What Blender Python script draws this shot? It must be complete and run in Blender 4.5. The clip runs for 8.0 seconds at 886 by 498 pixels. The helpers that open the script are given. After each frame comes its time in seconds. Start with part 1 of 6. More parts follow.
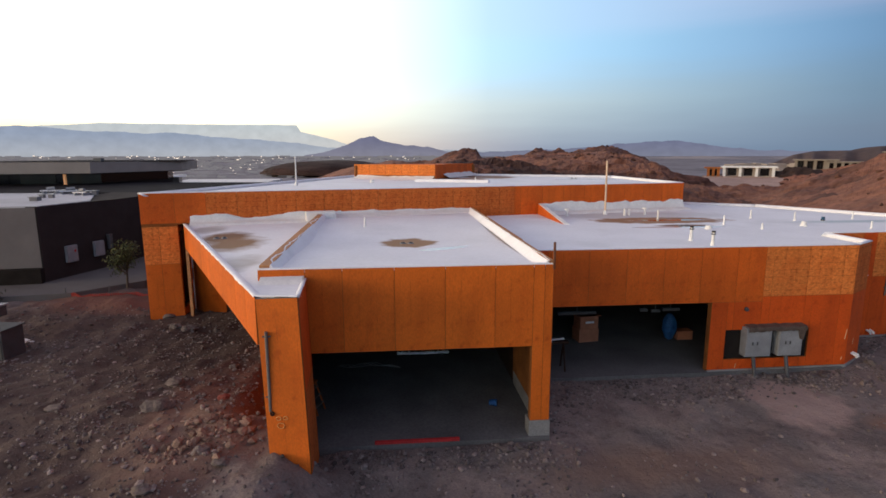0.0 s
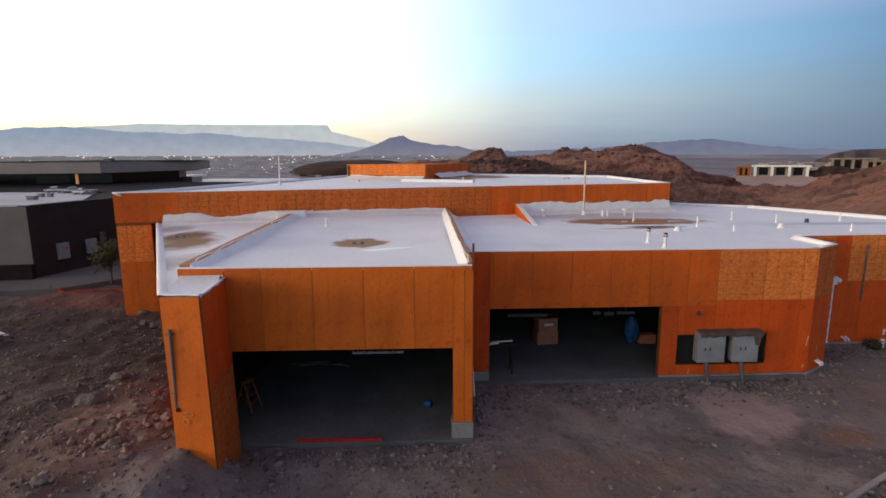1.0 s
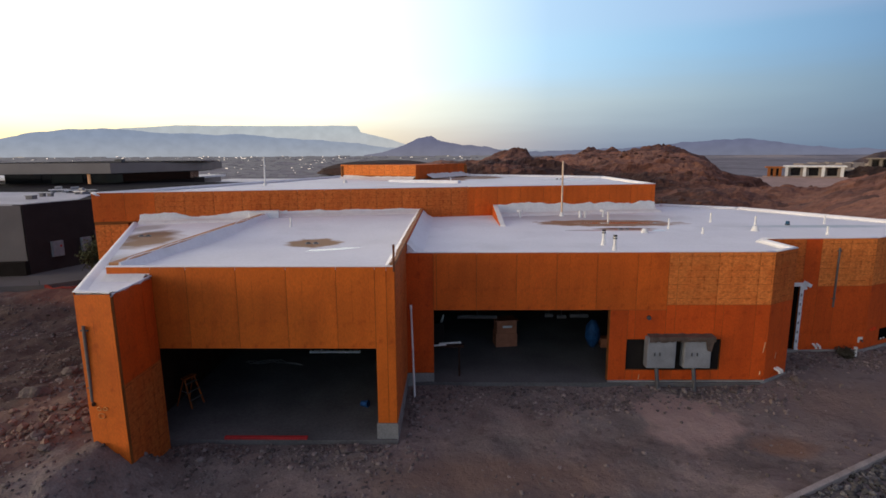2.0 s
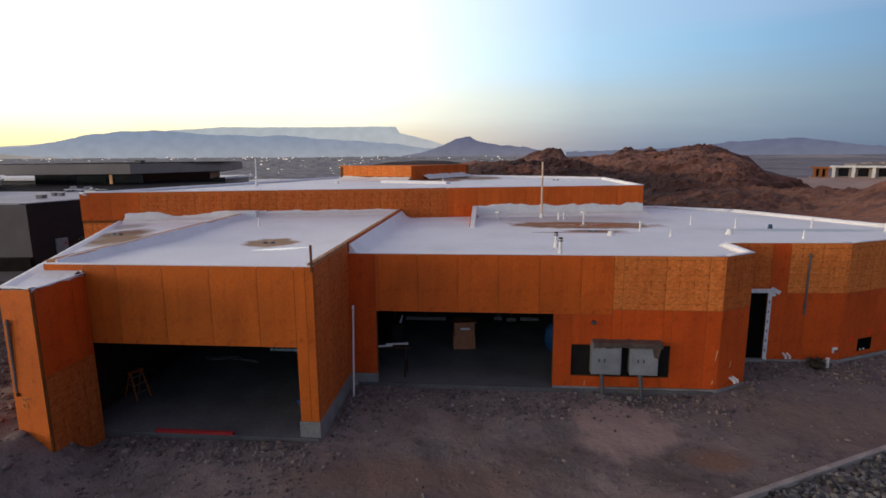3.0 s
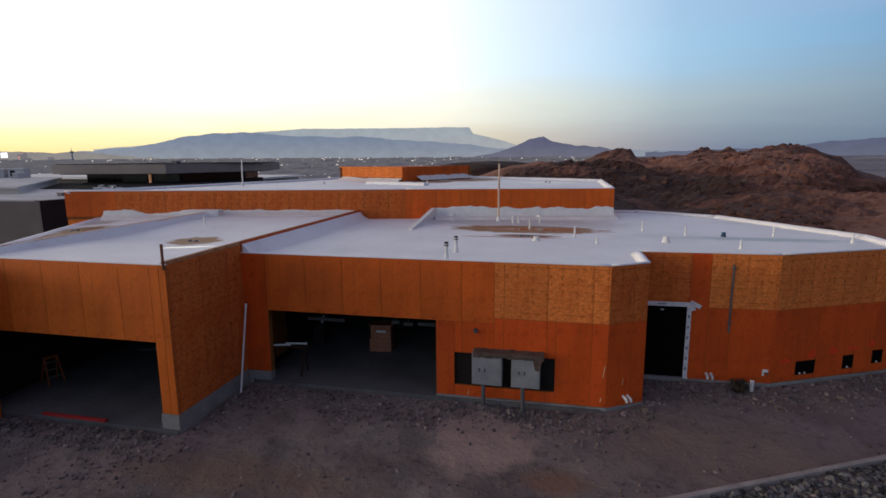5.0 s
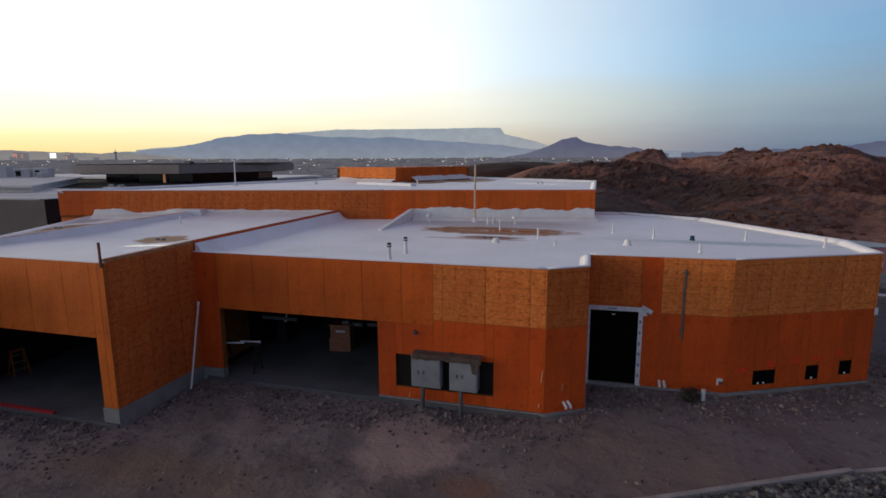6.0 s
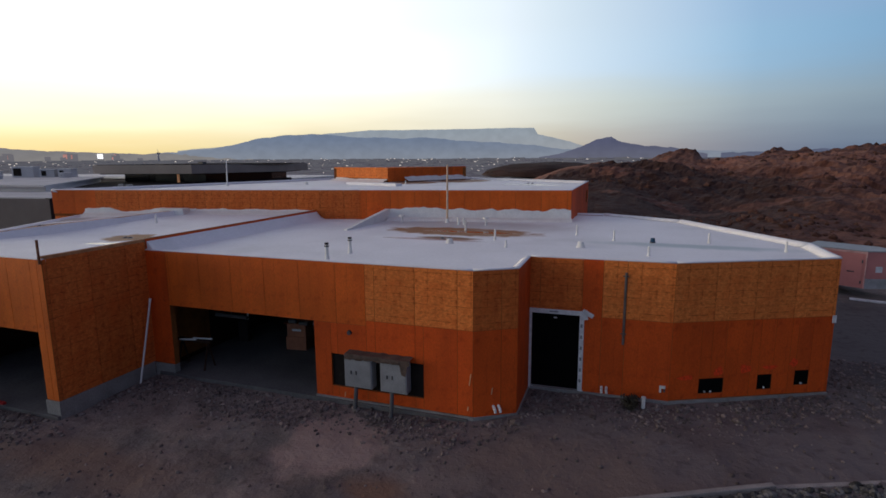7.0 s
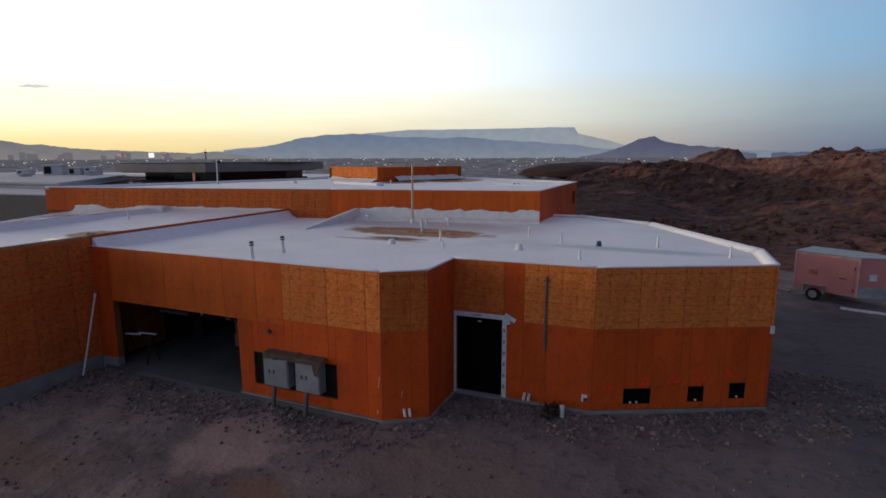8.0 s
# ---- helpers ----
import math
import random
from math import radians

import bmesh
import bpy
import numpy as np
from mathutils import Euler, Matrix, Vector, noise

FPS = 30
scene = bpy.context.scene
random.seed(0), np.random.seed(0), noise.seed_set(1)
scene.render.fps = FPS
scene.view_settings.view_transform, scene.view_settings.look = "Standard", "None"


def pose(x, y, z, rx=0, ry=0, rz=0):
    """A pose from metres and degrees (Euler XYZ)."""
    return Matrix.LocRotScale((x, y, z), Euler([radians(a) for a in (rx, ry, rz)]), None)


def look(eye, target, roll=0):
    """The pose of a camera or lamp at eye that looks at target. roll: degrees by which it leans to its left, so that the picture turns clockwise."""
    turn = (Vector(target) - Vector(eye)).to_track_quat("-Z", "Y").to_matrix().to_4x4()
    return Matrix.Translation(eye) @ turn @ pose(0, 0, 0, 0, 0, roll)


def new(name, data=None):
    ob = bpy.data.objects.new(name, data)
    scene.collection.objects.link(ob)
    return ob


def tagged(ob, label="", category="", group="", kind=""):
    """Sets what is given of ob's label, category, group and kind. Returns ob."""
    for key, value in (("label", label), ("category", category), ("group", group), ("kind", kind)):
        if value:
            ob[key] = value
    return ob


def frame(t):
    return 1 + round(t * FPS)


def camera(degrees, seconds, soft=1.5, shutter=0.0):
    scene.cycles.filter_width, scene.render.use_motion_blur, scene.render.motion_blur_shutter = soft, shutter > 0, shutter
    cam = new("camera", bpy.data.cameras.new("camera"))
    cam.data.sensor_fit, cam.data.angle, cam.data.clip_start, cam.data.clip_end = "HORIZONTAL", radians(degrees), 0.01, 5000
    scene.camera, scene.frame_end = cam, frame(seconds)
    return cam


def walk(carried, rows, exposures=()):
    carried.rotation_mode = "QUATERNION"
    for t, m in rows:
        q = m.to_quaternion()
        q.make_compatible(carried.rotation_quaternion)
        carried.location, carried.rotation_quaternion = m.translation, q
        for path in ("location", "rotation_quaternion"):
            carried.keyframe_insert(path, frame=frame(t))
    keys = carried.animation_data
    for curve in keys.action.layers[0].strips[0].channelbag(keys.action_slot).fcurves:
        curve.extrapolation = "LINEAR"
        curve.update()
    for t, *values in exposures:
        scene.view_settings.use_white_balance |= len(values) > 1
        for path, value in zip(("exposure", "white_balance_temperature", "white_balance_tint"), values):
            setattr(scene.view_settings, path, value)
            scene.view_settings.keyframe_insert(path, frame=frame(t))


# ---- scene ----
cam = camera(79.04, 8.0, soft=1.6)
PATH = [
    (0, (-0.247, 0.047, 7.320), (0.662, 9.856, 5.600), -0.06),
    (0.5, (1.072, 0.029, 7.313), (1.703, 9.858, 5.584), -0.21),
    (1, (2.404, -0.112, 7.353), (2.779, 9.730, 5.621), -0.17),
    (1.5, (3.631, -0.156, 7.357), (3.778, 9.693, 5.631), -0.18),
    (3, (7.878, 0.040, 7.364), (7.041, 9.857, 5.651), -0.35),
    (3.5, (9.258, 0.188, 7.360), (8.088, 9.972, 5.656), -0.32),
    (4, (10.623, 0.501, 7.374), (9.125, 10.239, 5.665), -0.34),
    (4.5, (12.061, 0.784, 7.385), (10.221, 10.464, 5.678), -0.36),
    (6, (15.869, 1.778, 7.378), (13.175, 11.260, 5.694), -0.30),
    (6.5, (17.179, 2.228, 7.367), (14.203, 11.625, 5.681), -0.35),
    (7, (18.511, 2.713, 7.356), (15.250, 12.016, 5.681), -0.36),
    (7.5, (19.913, 3.304, 7.366), (16.373, 12.505, 5.689), -0.32),
    (8, (21.577, 4.142, 7.345), (17.666, 13.191, 5.665), -0.22),
]
walk(cam, [(t, look(eye, target, roll)) for t, eye, target, roll in PATH],
     exposures=[(0.0, -0.02, 6900), (2.0, -0.25, 6750), (4.5, -0.53, 6520), (8.0, -0.93, 6200)])

# ---- sky and light ----
WEST = 280.0          # bearing of the afterglow, degrees clockwise from +y
GLOW = (math.sin(radians(WEST)), math.cos(radians(WEST)), 0.0)

# radiance of the dusk sky along the cosine of the angle from the afterglow, for three heights
SKY_LOW = [(-1.0, (0.066, 0.11, 0.176)), (-0.53, (0.138, 0.242, 0.38)), (-0.12, (0.255, 0.34, 0.49)), (0.02, (0.41, 0.455, 0.55)), (0.17, (0.72, 0.67, 0.65)), (0.31, (0.93, 0.79, 0.6)), (0.64, (1.22, 1.06, 0.64)), (0.93, (1.8, 1.42, 0.58))]
SKY_MID = [(-1.0, (0.055, 0.121, 0.204)), (-0.545, (0.135, 0.275, 0.46)), (-0.4, (0.27, 0.43, 0.6)), (-0.235, (0.38, 0.55, 0.7)), (0.0, (0.62, 0.77, 0.86)), (0.1, (0.86, 0.99, 1.0)), (0.2, (1.07, 1.17, 1.1)), (0.3, (1.32, 1.36, 1.22)), (0.4, (1.6, 1.58, 1.38)), (0.6, (2, 1.9, 1.5)), (0.94, (2.6, 2.3, 1.6))]
SKY_BLUE = [(-1.0, (0.055, 0.138, 0.253)), (-0.545, (0.138, 0.312, 0.58)), (-0.4, (0.25, 0.48, 0.78)), (-0.235, (0.33, 0.63, 0.97)), (0.0, (0.55, 0.9, 1.23)), (0.1, (0.8, 1.1, 1.38)), (0.2, (1.03, 1.28, 1.5)), (0.3, (1.26, 1.48, 1.64)), (0.4, (1.58, 1.72, 1.8)), (0.6, (2.2, 2.3, 2.3)), (0.94, (2.8, 2.7, 2.3))]
SKY_HIGH = [(-1.0, (0.132, 0.176, 0.297)), (-0.545, (0.294, 0.395, 0.66)), (-0.4, (0.38, 0.54, 0.83)), (-0.235, (0.41, 0.65, 0.99)), (0.0, (0.54, 0.85, 1.2)), (0.1, (0.8, 1.07, 1.36)), (0.2, (1.02, 1.24, 1.45)), (0.3, (1.24, 1.44, 1.57)), (0.4, (1.56, 1.68, 1.75)), (0.6, (1.9, 2, 2.1)), (0.94, (2.6, 2.5, 2.3))]
SKY_TOP = [(-1.0, (0.26, 0.26, 0.41)), (1.0, (0.36, 0.34, 0.46))]


def make_world():
    world = bpy.data.worlds.new("dusk_sky")
    scene.world = world
    world.use_nodes = True
    nt = world.node_tree
    nt.nodes.clear()
    N, L = nt.nodes.new, nt.links.new
    out, bg = N("ShaderNodeOutputWorld"), N("ShaderNodeBackground")
    sky = N("ShaderNodeTexSky")
    sky.sky_type, sky.sun_disc = "NISHITA", False
    sky.sun_elevation, sky.sun_rotation = radians(1.0), radians(WEST)
    sky.altitude, sky.air_density, sky.dust_density = 800, 1.2, 1.5
    way, sep, flat, unit, dot, half = N("ShaderNodeTexCoord"), N("ShaderNodeSeparateXYZ"), N("ShaderNodeVectorMath"), N("ShaderNodeVectorMath"), N("ShaderNodeVectorMath"), N("ShaderNodeMapRange")
    L(way.outputs["Generated"], sep.inputs[0])
    flat.operation, unit.operation, dot.operation = "MULTIPLY", "NORMALIZE", "DOT_PRODUCT"
    flat.inputs[1].default_value, dot.inputs[1].default_value = (1, 1, 0), GLOW
    L(way.outputs["Generated"], flat.inputs[0])
    L(flat.outputs[0], unit.inputs[0])
    L(unit.outputs[0], dot.inputs[0])
    half.inputs[1].default_value = -1.0
    L(dot.outputs["Value"], half.inputs[0])

    # thin streaks of cloud make the bands uneven
    wisp, near, height = N("ShaderNodeMapping"), N("ShaderNodeTexNoise"), N("ShaderNodeMath")
    wisp.inputs["Scale"].default_value, wisp.inputs["Rotation"].default_value = (1.3, 1.3, 11), (0.1, 0.07, 0)
    near.inputs["Scale"].default_value, near.inputs["Detail"].default_value = 1.6, 4
    L(way.outputs["Generated"], wisp.inputs[0])
    L(wisp.outputs[0], near.inputs["Vector"])
    height.operation = "MULTIPLY_ADD"
    height.inputs[1].default_value = 0.06
    L(near.outputs["Fac"], height.inputs[0])
    drop = N("ShaderNodeMath")
    drop.operation = "SUBTRACT"
    drop.inputs[1].default_value = 0.03
    L(sep.outputs["Z"], drop.inputs[0])
    L(drop.outputs[0], height.inputs[2])

    def ramp(stops):
        r = N("ShaderNodeValToRGB")
        r.color_ramp.interpolation = "B_SPLINE"
        e = r.color_ramp.elements
        while len(e) < len(stops):
            e.new(0.5)
        for el, (c, col) in zip(e, stops):
            el.position, el.color = (c + 1) / 2, (*(v / 3 for v in col), 1)
        L(half.outputs[0], r.inputs[0])
        return r.outputs[0]

    def blend(a, b, lo, hi):
        f, m = N("ShaderNodeMapRange"), N("ShaderNodeMix")
        f.interpolation_type, m.data_type = "SMOOTHSTEP", "RGBA"
        f.inputs[1].default_value, f.inputs[2].default_value = lo, hi
        L(height.outputs[0], f.inputs[0])
        L(f.outputs[0], m.inputs[0])
        L(a, m.inputs[6])
        L(b, m.inputs[7])
        return m.outputs[2]
    color = blend(blend(blend(blend(ramp(SKY_LOW), ramp(SKY_MID), 0.0, 0.1), ramp(SKY_BLUE), 0.08, 0.165), ramp(SKY_HIGH), 0.175, 0.24), ramp(SKY_TOP), 0.3, 0.6)
    add = N("ShaderNodeMix")
    add.data_type, add.blend_type = "RGBA", "ADD"
    add.inputs[0].default_value = 0.01
    L(color, add.inputs[6])
    L(sky.outputs[0], add.inputs[7])
    L(add.outputs[2], bg.inputs[0])
    bg.inputs[1].default_value = 3.0
    L(bg.outputs[0], out.inputs[0])


make_world()
sun = new("sun", bpy.data.lights.new("sun", "SUN"))
sun.data.energy, sun.data.angle, sun.data.color = 2.1, radians(25), (1.0, 0.76, 0.48)
sun.matrix_world = look(Vector((math.sin(radians(253)), math.cos(radians(253)), 0.085)) * 50, (0, 0, 0))


# ---- materials ----
def material(name, base, rough=0.85, metal=0.0, dark=0.75, scale=3.0, grain=40.0, bump=0.15, stretch=(1, 1, 1), random=0.0, spec=0.3, hue=None):
    """A surface that varies at two scales round its base colour; random: how much each piece differs."""
    m = bpy.data.materials.new(name)
    m.use_nodes = True
    nt = m.node_tree
    N, L = nt.nodes.new, nt.links.new
    b = nt.nodes["Principled BSDF"]
    b.inputs["Roughness"].default_value, b.inputs["Metallic"].default_value = rough, metal
    b.inputs["Specular IOR Level"].default_value = spec
    tc, mp = N("ShaderNodeTexCoord"), N("ShaderNodeMapping")
    L(tc.outputs["Object"], mp.inputs[0])
    mp.inputs["Scale"].default_value = stretch
    info = N("ShaderNodeObjectInfo")
    shift = N("ShaderNodeVectorMath")
    shift.operation = "SCALE"
    shift.inputs[0].default_value = (37.0, 19.0, 53.0)
    L(info.outputs["Random"], shift.inputs["Scale"])
    L(shift.outputs[0], mp.inputs["Location"])
    n1, n2 = N("ShaderNodeTexNoise"), N("ShaderNodeTexNoise")
    n1.inputs["Scale"].default_value, n1.inputs["Detail"].default_value = scale, 5
    n2.inputs["Scale"].default_value, n2.inputs["Detail"].default_value = grain, 3
    L(mp.outputs[0], n1.inputs["Vector"])
    L(mp.outputs[0], n2.inputs["Vector"])
    r1, r2 = N("ShaderNodeMapRange"), N("ShaderNodeMapRange")
    for r, lo, hi in ((r1, dark, 2 - dark), (r2, 1 - (1 - dark) * 0.8, 1 + (1 - dark) * 0.8)):
        r.inputs[1].default_value, r.inputs[2].default_value, r.inputs[3].default_value, r.inputs[4].default_value = 0.3, 0.7, lo, hi
    L(n1.outputs["Fac"], r1.inputs[0])
    L(n2.outputs["Fac"], r2.inputs[0])
    mul = N("ShaderNodeMath")
    mul.operation = "MULTIPLY"
    L(r1.outputs[0], mul.inputs[0])
    L(r2.outputs[0], mul.inputs[1])
    rr = N("ShaderNodeMapRange")
    rr.inputs[3].default_value, rr.inputs[4].default_value = 1 - random, 1 + random
    L(info.outputs["Random"], rr.inputs[0])
    mul2 = N("ShaderNodeMath")
    mul2.operation = "MULTIPLY"
    L(mul.outputs[0], mul2.inputs[0])
    L(rr.outputs[0], mul2.inputs[1])
    col = N("ShaderNodeVectorMath")
    col.operation = "SCALE"
    L(mul2.outputs[0], col.inputs["Scale"])
    if hue:
        cm = N("ShaderNodeMix")
        cm.data_type = "RGBA"
        cm.inputs[6].default_value, cm.inputs[7].default_value = (*base, 1), (*hue, 1)
        n3 = N("ShaderNodeTexNoise")
        n3.inputs["Scale"].default_value, n3.inputs["Detail"].default_value = scale * 0.6, 4
        L(mp.outputs[0], n3.inputs["Vector"])
        r3 = N("ShaderNodeMapRange")
        r3.inputs[1].default_value, r3.inputs[2].default_value = 0.4, 0.62
        L(n3.outputs["Fac"], r3.inputs[0])
        L(r3.outputs[0], cm.inputs[0])
        L(cm.outputs[2], col.inputs[0])
    else:
        col.inputs[0].default_value = base
    L(col.outputs[0], b.inputs["Base Color"])
    if bump:
        bp = N("ShaderNodeBump")
        bp.inputs["Strength"].default_value, bp.inputs["Distance"].default_value = bump, 0.02
        L(n2.outputs["Fac"], bp.inputs["Height"])
        L(bp.outputs[0], b.inputs["Normal"])
    return m


def glow(name, color, strength, base=1.0):
    m = bpy.data.materials.new(name)
    m.use_nodes = True
    b = m.node_tree.nodes["Principled BSDF"]
    b.inputs["Base Color"].default_value = (*(base * c for c in color), 1)
    b.inputs["Roughness"].default_value, b.inputs["Specular IOR Level"].default_value = 1.0, 0.0
    b.inputs["Emission Color"].default_value = (*color, 1)
    b.inputs["Emission Strength"].default_value = strength
    return m


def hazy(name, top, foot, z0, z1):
    """A far ridge with haze painted into its emission, paler towards its foot."""
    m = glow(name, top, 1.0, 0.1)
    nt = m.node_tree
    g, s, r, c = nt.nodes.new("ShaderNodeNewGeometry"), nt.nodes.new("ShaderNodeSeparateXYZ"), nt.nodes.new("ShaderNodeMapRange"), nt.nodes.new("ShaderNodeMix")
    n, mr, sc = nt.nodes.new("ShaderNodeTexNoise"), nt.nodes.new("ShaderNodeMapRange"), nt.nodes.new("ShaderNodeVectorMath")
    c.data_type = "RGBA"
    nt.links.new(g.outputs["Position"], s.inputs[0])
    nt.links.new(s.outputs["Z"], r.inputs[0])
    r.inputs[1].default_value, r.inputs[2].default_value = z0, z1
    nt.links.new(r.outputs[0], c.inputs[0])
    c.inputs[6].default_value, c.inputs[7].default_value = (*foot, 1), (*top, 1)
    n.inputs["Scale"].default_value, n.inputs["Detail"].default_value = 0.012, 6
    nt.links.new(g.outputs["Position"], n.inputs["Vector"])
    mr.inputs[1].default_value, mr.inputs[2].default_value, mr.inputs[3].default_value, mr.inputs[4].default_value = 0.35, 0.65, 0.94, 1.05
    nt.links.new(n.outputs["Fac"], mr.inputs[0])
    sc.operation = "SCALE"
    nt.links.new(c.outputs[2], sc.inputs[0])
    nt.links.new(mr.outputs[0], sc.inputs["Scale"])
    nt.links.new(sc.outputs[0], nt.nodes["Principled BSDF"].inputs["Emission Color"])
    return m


def mask_noise(nt, vec, scale, detail, lo, hi):
    n, r = nt.nodes.new("ShaderNodeTexNoise"), nt.nodes.new("ShaderNodeMapRange")
    n.inputs["Scale"].default_value, n.inputs["Detail"].default_value = scale, detail
    nt.links.new(vec, n.inputs["Vector"])
    r.inputs[1].default_value, r.inputs[2].default_value = lo, hi
    nt.links.new(n.outputs["Fac"], r.inputs[0])
    return r.outputs[0]


def tint(nt, color, fac, other, blend="MIX"):
    """Mixes other into the colour that drives a base colour."""
    m = nt.nodes.new("ShaderNodeMix")
    m.data_type, m.blend_type = "RGBA", blend
    nt.links.new(fac, m.inputs[0])
    nt.links.new(color, m.inputs[6])
    m.inputs[7].default_value = (*other, 1)
    return m.outputs[2]


def ellipse(nt, vec, cx, cy, rx, ry, wobble, soft=0.45):
    """1 inside a ragged ellipse of the plan, 0 outside."""
    N, L = nt.nodes.new, nt.links.new
    mp, ln, nz, ad, mr = N("ShaderNodeMapping"), N("ShaderNodeVectorMath"), N("ShaderNodeTexNoise"), N("ShaderNodeMath"), N("ShaderNodeMapRange")
    mp.vector_type = "TEXTURE"
    mp.inputs["Location"].default_value, mp.inputs["Scale"].default_value = (cx, cy, 0), (rx, ry, 1000)
    L(vec, mp.inputs[0])
    ln.operation = "LENGTH"
    L(mp.outputs[0], ln.inputs[0])
    nz.inputs["Scale"].default_value, nz.inputs["Detail"].default_value = 1.6, 6
    L(vec, nz.inputs["Vector"])
    ad.operation = "MULTIPLY_ADD"
    L(nz.outputs["Fac"], ad.inputs[0])
    ad.inputs[1].default_value = wobble
    L(ln.outputs["Value"], ad.inputs[2])
    mr.inputs[1].default_value, mr.inputs[2].default_value = 1 + wobble * 0.5 + soft / 2, 1 + wobble * 0.5 - soft / 2
    mr.inputs[3].default_value, mr.inputs[4].default_value = 0, 1
    L(ad.outputs[0], mr.inputs[0])
    return mr.outputs[0]


def base_link(m):
    b = m.node_tree.nodes["Principled BSDF"]
    return b.inputs["Base Color"].links[0].from_socket, b.inputs["Base Color"]


def extend(m, steps):
    """steps: (mask socket maker, colour, blend) laid over the base colour in order."""
    nt = m.node_tree
    tc = nt.nodes.new("ShaderNodeTexCoord").outputs["Object"]
    color, target = base_link(m)
    for maker, other, blend in steps:
        color = tint(nt, color, maker(nt, tc), other, blend)
    nt.links.new(color, target)
    return m


def lines(nt, vec, axis, step, width, breakup):
    """Broken thin lines across an axis, a step apart."""
    N, L = nt.nodes.new, nt.links.new
    sep, nz, ad, md, lt, mu = N("ShaderNodeSeparateXYZ"), N("ShaderNodeTexNoise"), N("ShaderNodeMath"), N("ShaderNodeMath"), N("ShaderNodeMath"), N("ShaderNodeMath")
    L(vec, sep.inputs[0])
    nz.inputs["Scale"].default_value, nz.inputs["Detail"].default_value = 2.0, 3
    L(vec, nz.inputs["Vector"])
    ad.operation = "MULTIPLY_ADD"
    L(nz.outputs["Fac"], ad.inputs[0])
    ad.inputs[1].default_value = 0.05
    L(sep.outputs[axis], ad.inputs[2])
    md.operation = "PINGPONG"
    L(ad.outputs[0], md.inputs[0])
    md.inputs[1].default_value = step / 2
    lt.operation = "LESS_THAN"
    L(md.outputs[0], lt.inputs[0])
    lt.inputs[1].default_value = width
    mu.operation = "MULTIPLY"
    L(lt.outputs[0], mu.inputs[0])
    L(mask_noise(nt, vec, 3.5, 2, *breakup), mu.inputs[1])
    return mu.outputs[0]


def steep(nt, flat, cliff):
    """1 where the slope stands steeper, 0 where it is gentle."""
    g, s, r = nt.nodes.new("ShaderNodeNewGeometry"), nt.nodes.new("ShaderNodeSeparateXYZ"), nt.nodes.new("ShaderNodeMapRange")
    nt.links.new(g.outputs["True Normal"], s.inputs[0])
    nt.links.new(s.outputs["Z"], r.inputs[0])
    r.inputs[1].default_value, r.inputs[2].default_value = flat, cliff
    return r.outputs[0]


def streaks(nt, vec, lo, hi):
    """Soft upright runs of damp and dirt."""
    mp = nt.nodes.new("ShaderNodeMapping")
    mp.inputs["Scale"].default_value = (2.6, 2.6, 0.5)
    nt.links.new(vec, mp.inputs[0])
    return mask_noise(nt, mp.outputs[0], 1.0, 5, lo, hi)


def sheathing(name, base, worn):
    return extend(material(name, base, 0.7, dark=0.86, scale=1.2, grain=30, bump=0.12, random=0.07, stretch=(1, 1, 0.5)),
                  [(lambda nt, v: mask_noise(nt, v, 0.9, 6, 0.55, 0.8), worn, "MIX"),
                   (lambda nt, v: mask_noise(nt, v, 4.0, 5, 0.56, 0.74), (0.8, 0.7, 0.66), "MULTIPLY"),
                   (lambda nt, v: streaks(nt, v, 0.5, 0.8), (0.9, 0.83, 0.8), "MULTIPLY"),
                   (lambda nt, v: lines(nt, v, 0, 0.4064, 0.009, (0.45, 0.75)), (0.70, 0.62, 0.6), "MULTIPLY")])


ORANGE = sheathing("orange_sheathing", (0.64, 0.086, 0.007), (0.49, 0.053, 0.0045))
RUSSET = sheathing("russet_sheathing", (0.655, 0.118, 0.0105), (0.5, 0.074, 0.007))
OCHRE = sheathing("ochre_orange_sheathing", (0.61, 0.127, 0.0105), (0.46, 0.08, 0.0065))


def raw_board(name, base, hue, patch):
    """Bare strand board with rows of nails and stud lines showing through."""
    return extend(material(name, base, 0.85, dark=0.86, scale=14, grain=60, bump=0.03, random=0.08, stretch=(1, 1, 1.5), hue=hue),
                  [(lambda nt, v: mask_noise(nt, v, 1.1, 4, 0.5, 0.75), patch, "MIX"),
                   (lambda nt, v: mask_noise(nt, v, 7, 4, 0.54, 0.72), (0.74, 0.64, 0.58), "MULTIPLY"),
                   (lambda nt, v: streaks(nt, v, 0.5, 0.8), (0.84, 0.76, 0.72), "MULTIPLY"),
                   (lambda nt, v: lines(nt, v, 2, 0.22, 0.011, (0.42, 0.6)), (0.64, 0.53, 0.47), "MULTIPLY"),
                   (lambda nt, v: lines(nt, v, 0, 0.4064, 0.010, (0.45, 0.62)), (0.74, 0.64, 0.58), "MULTIPLY")])


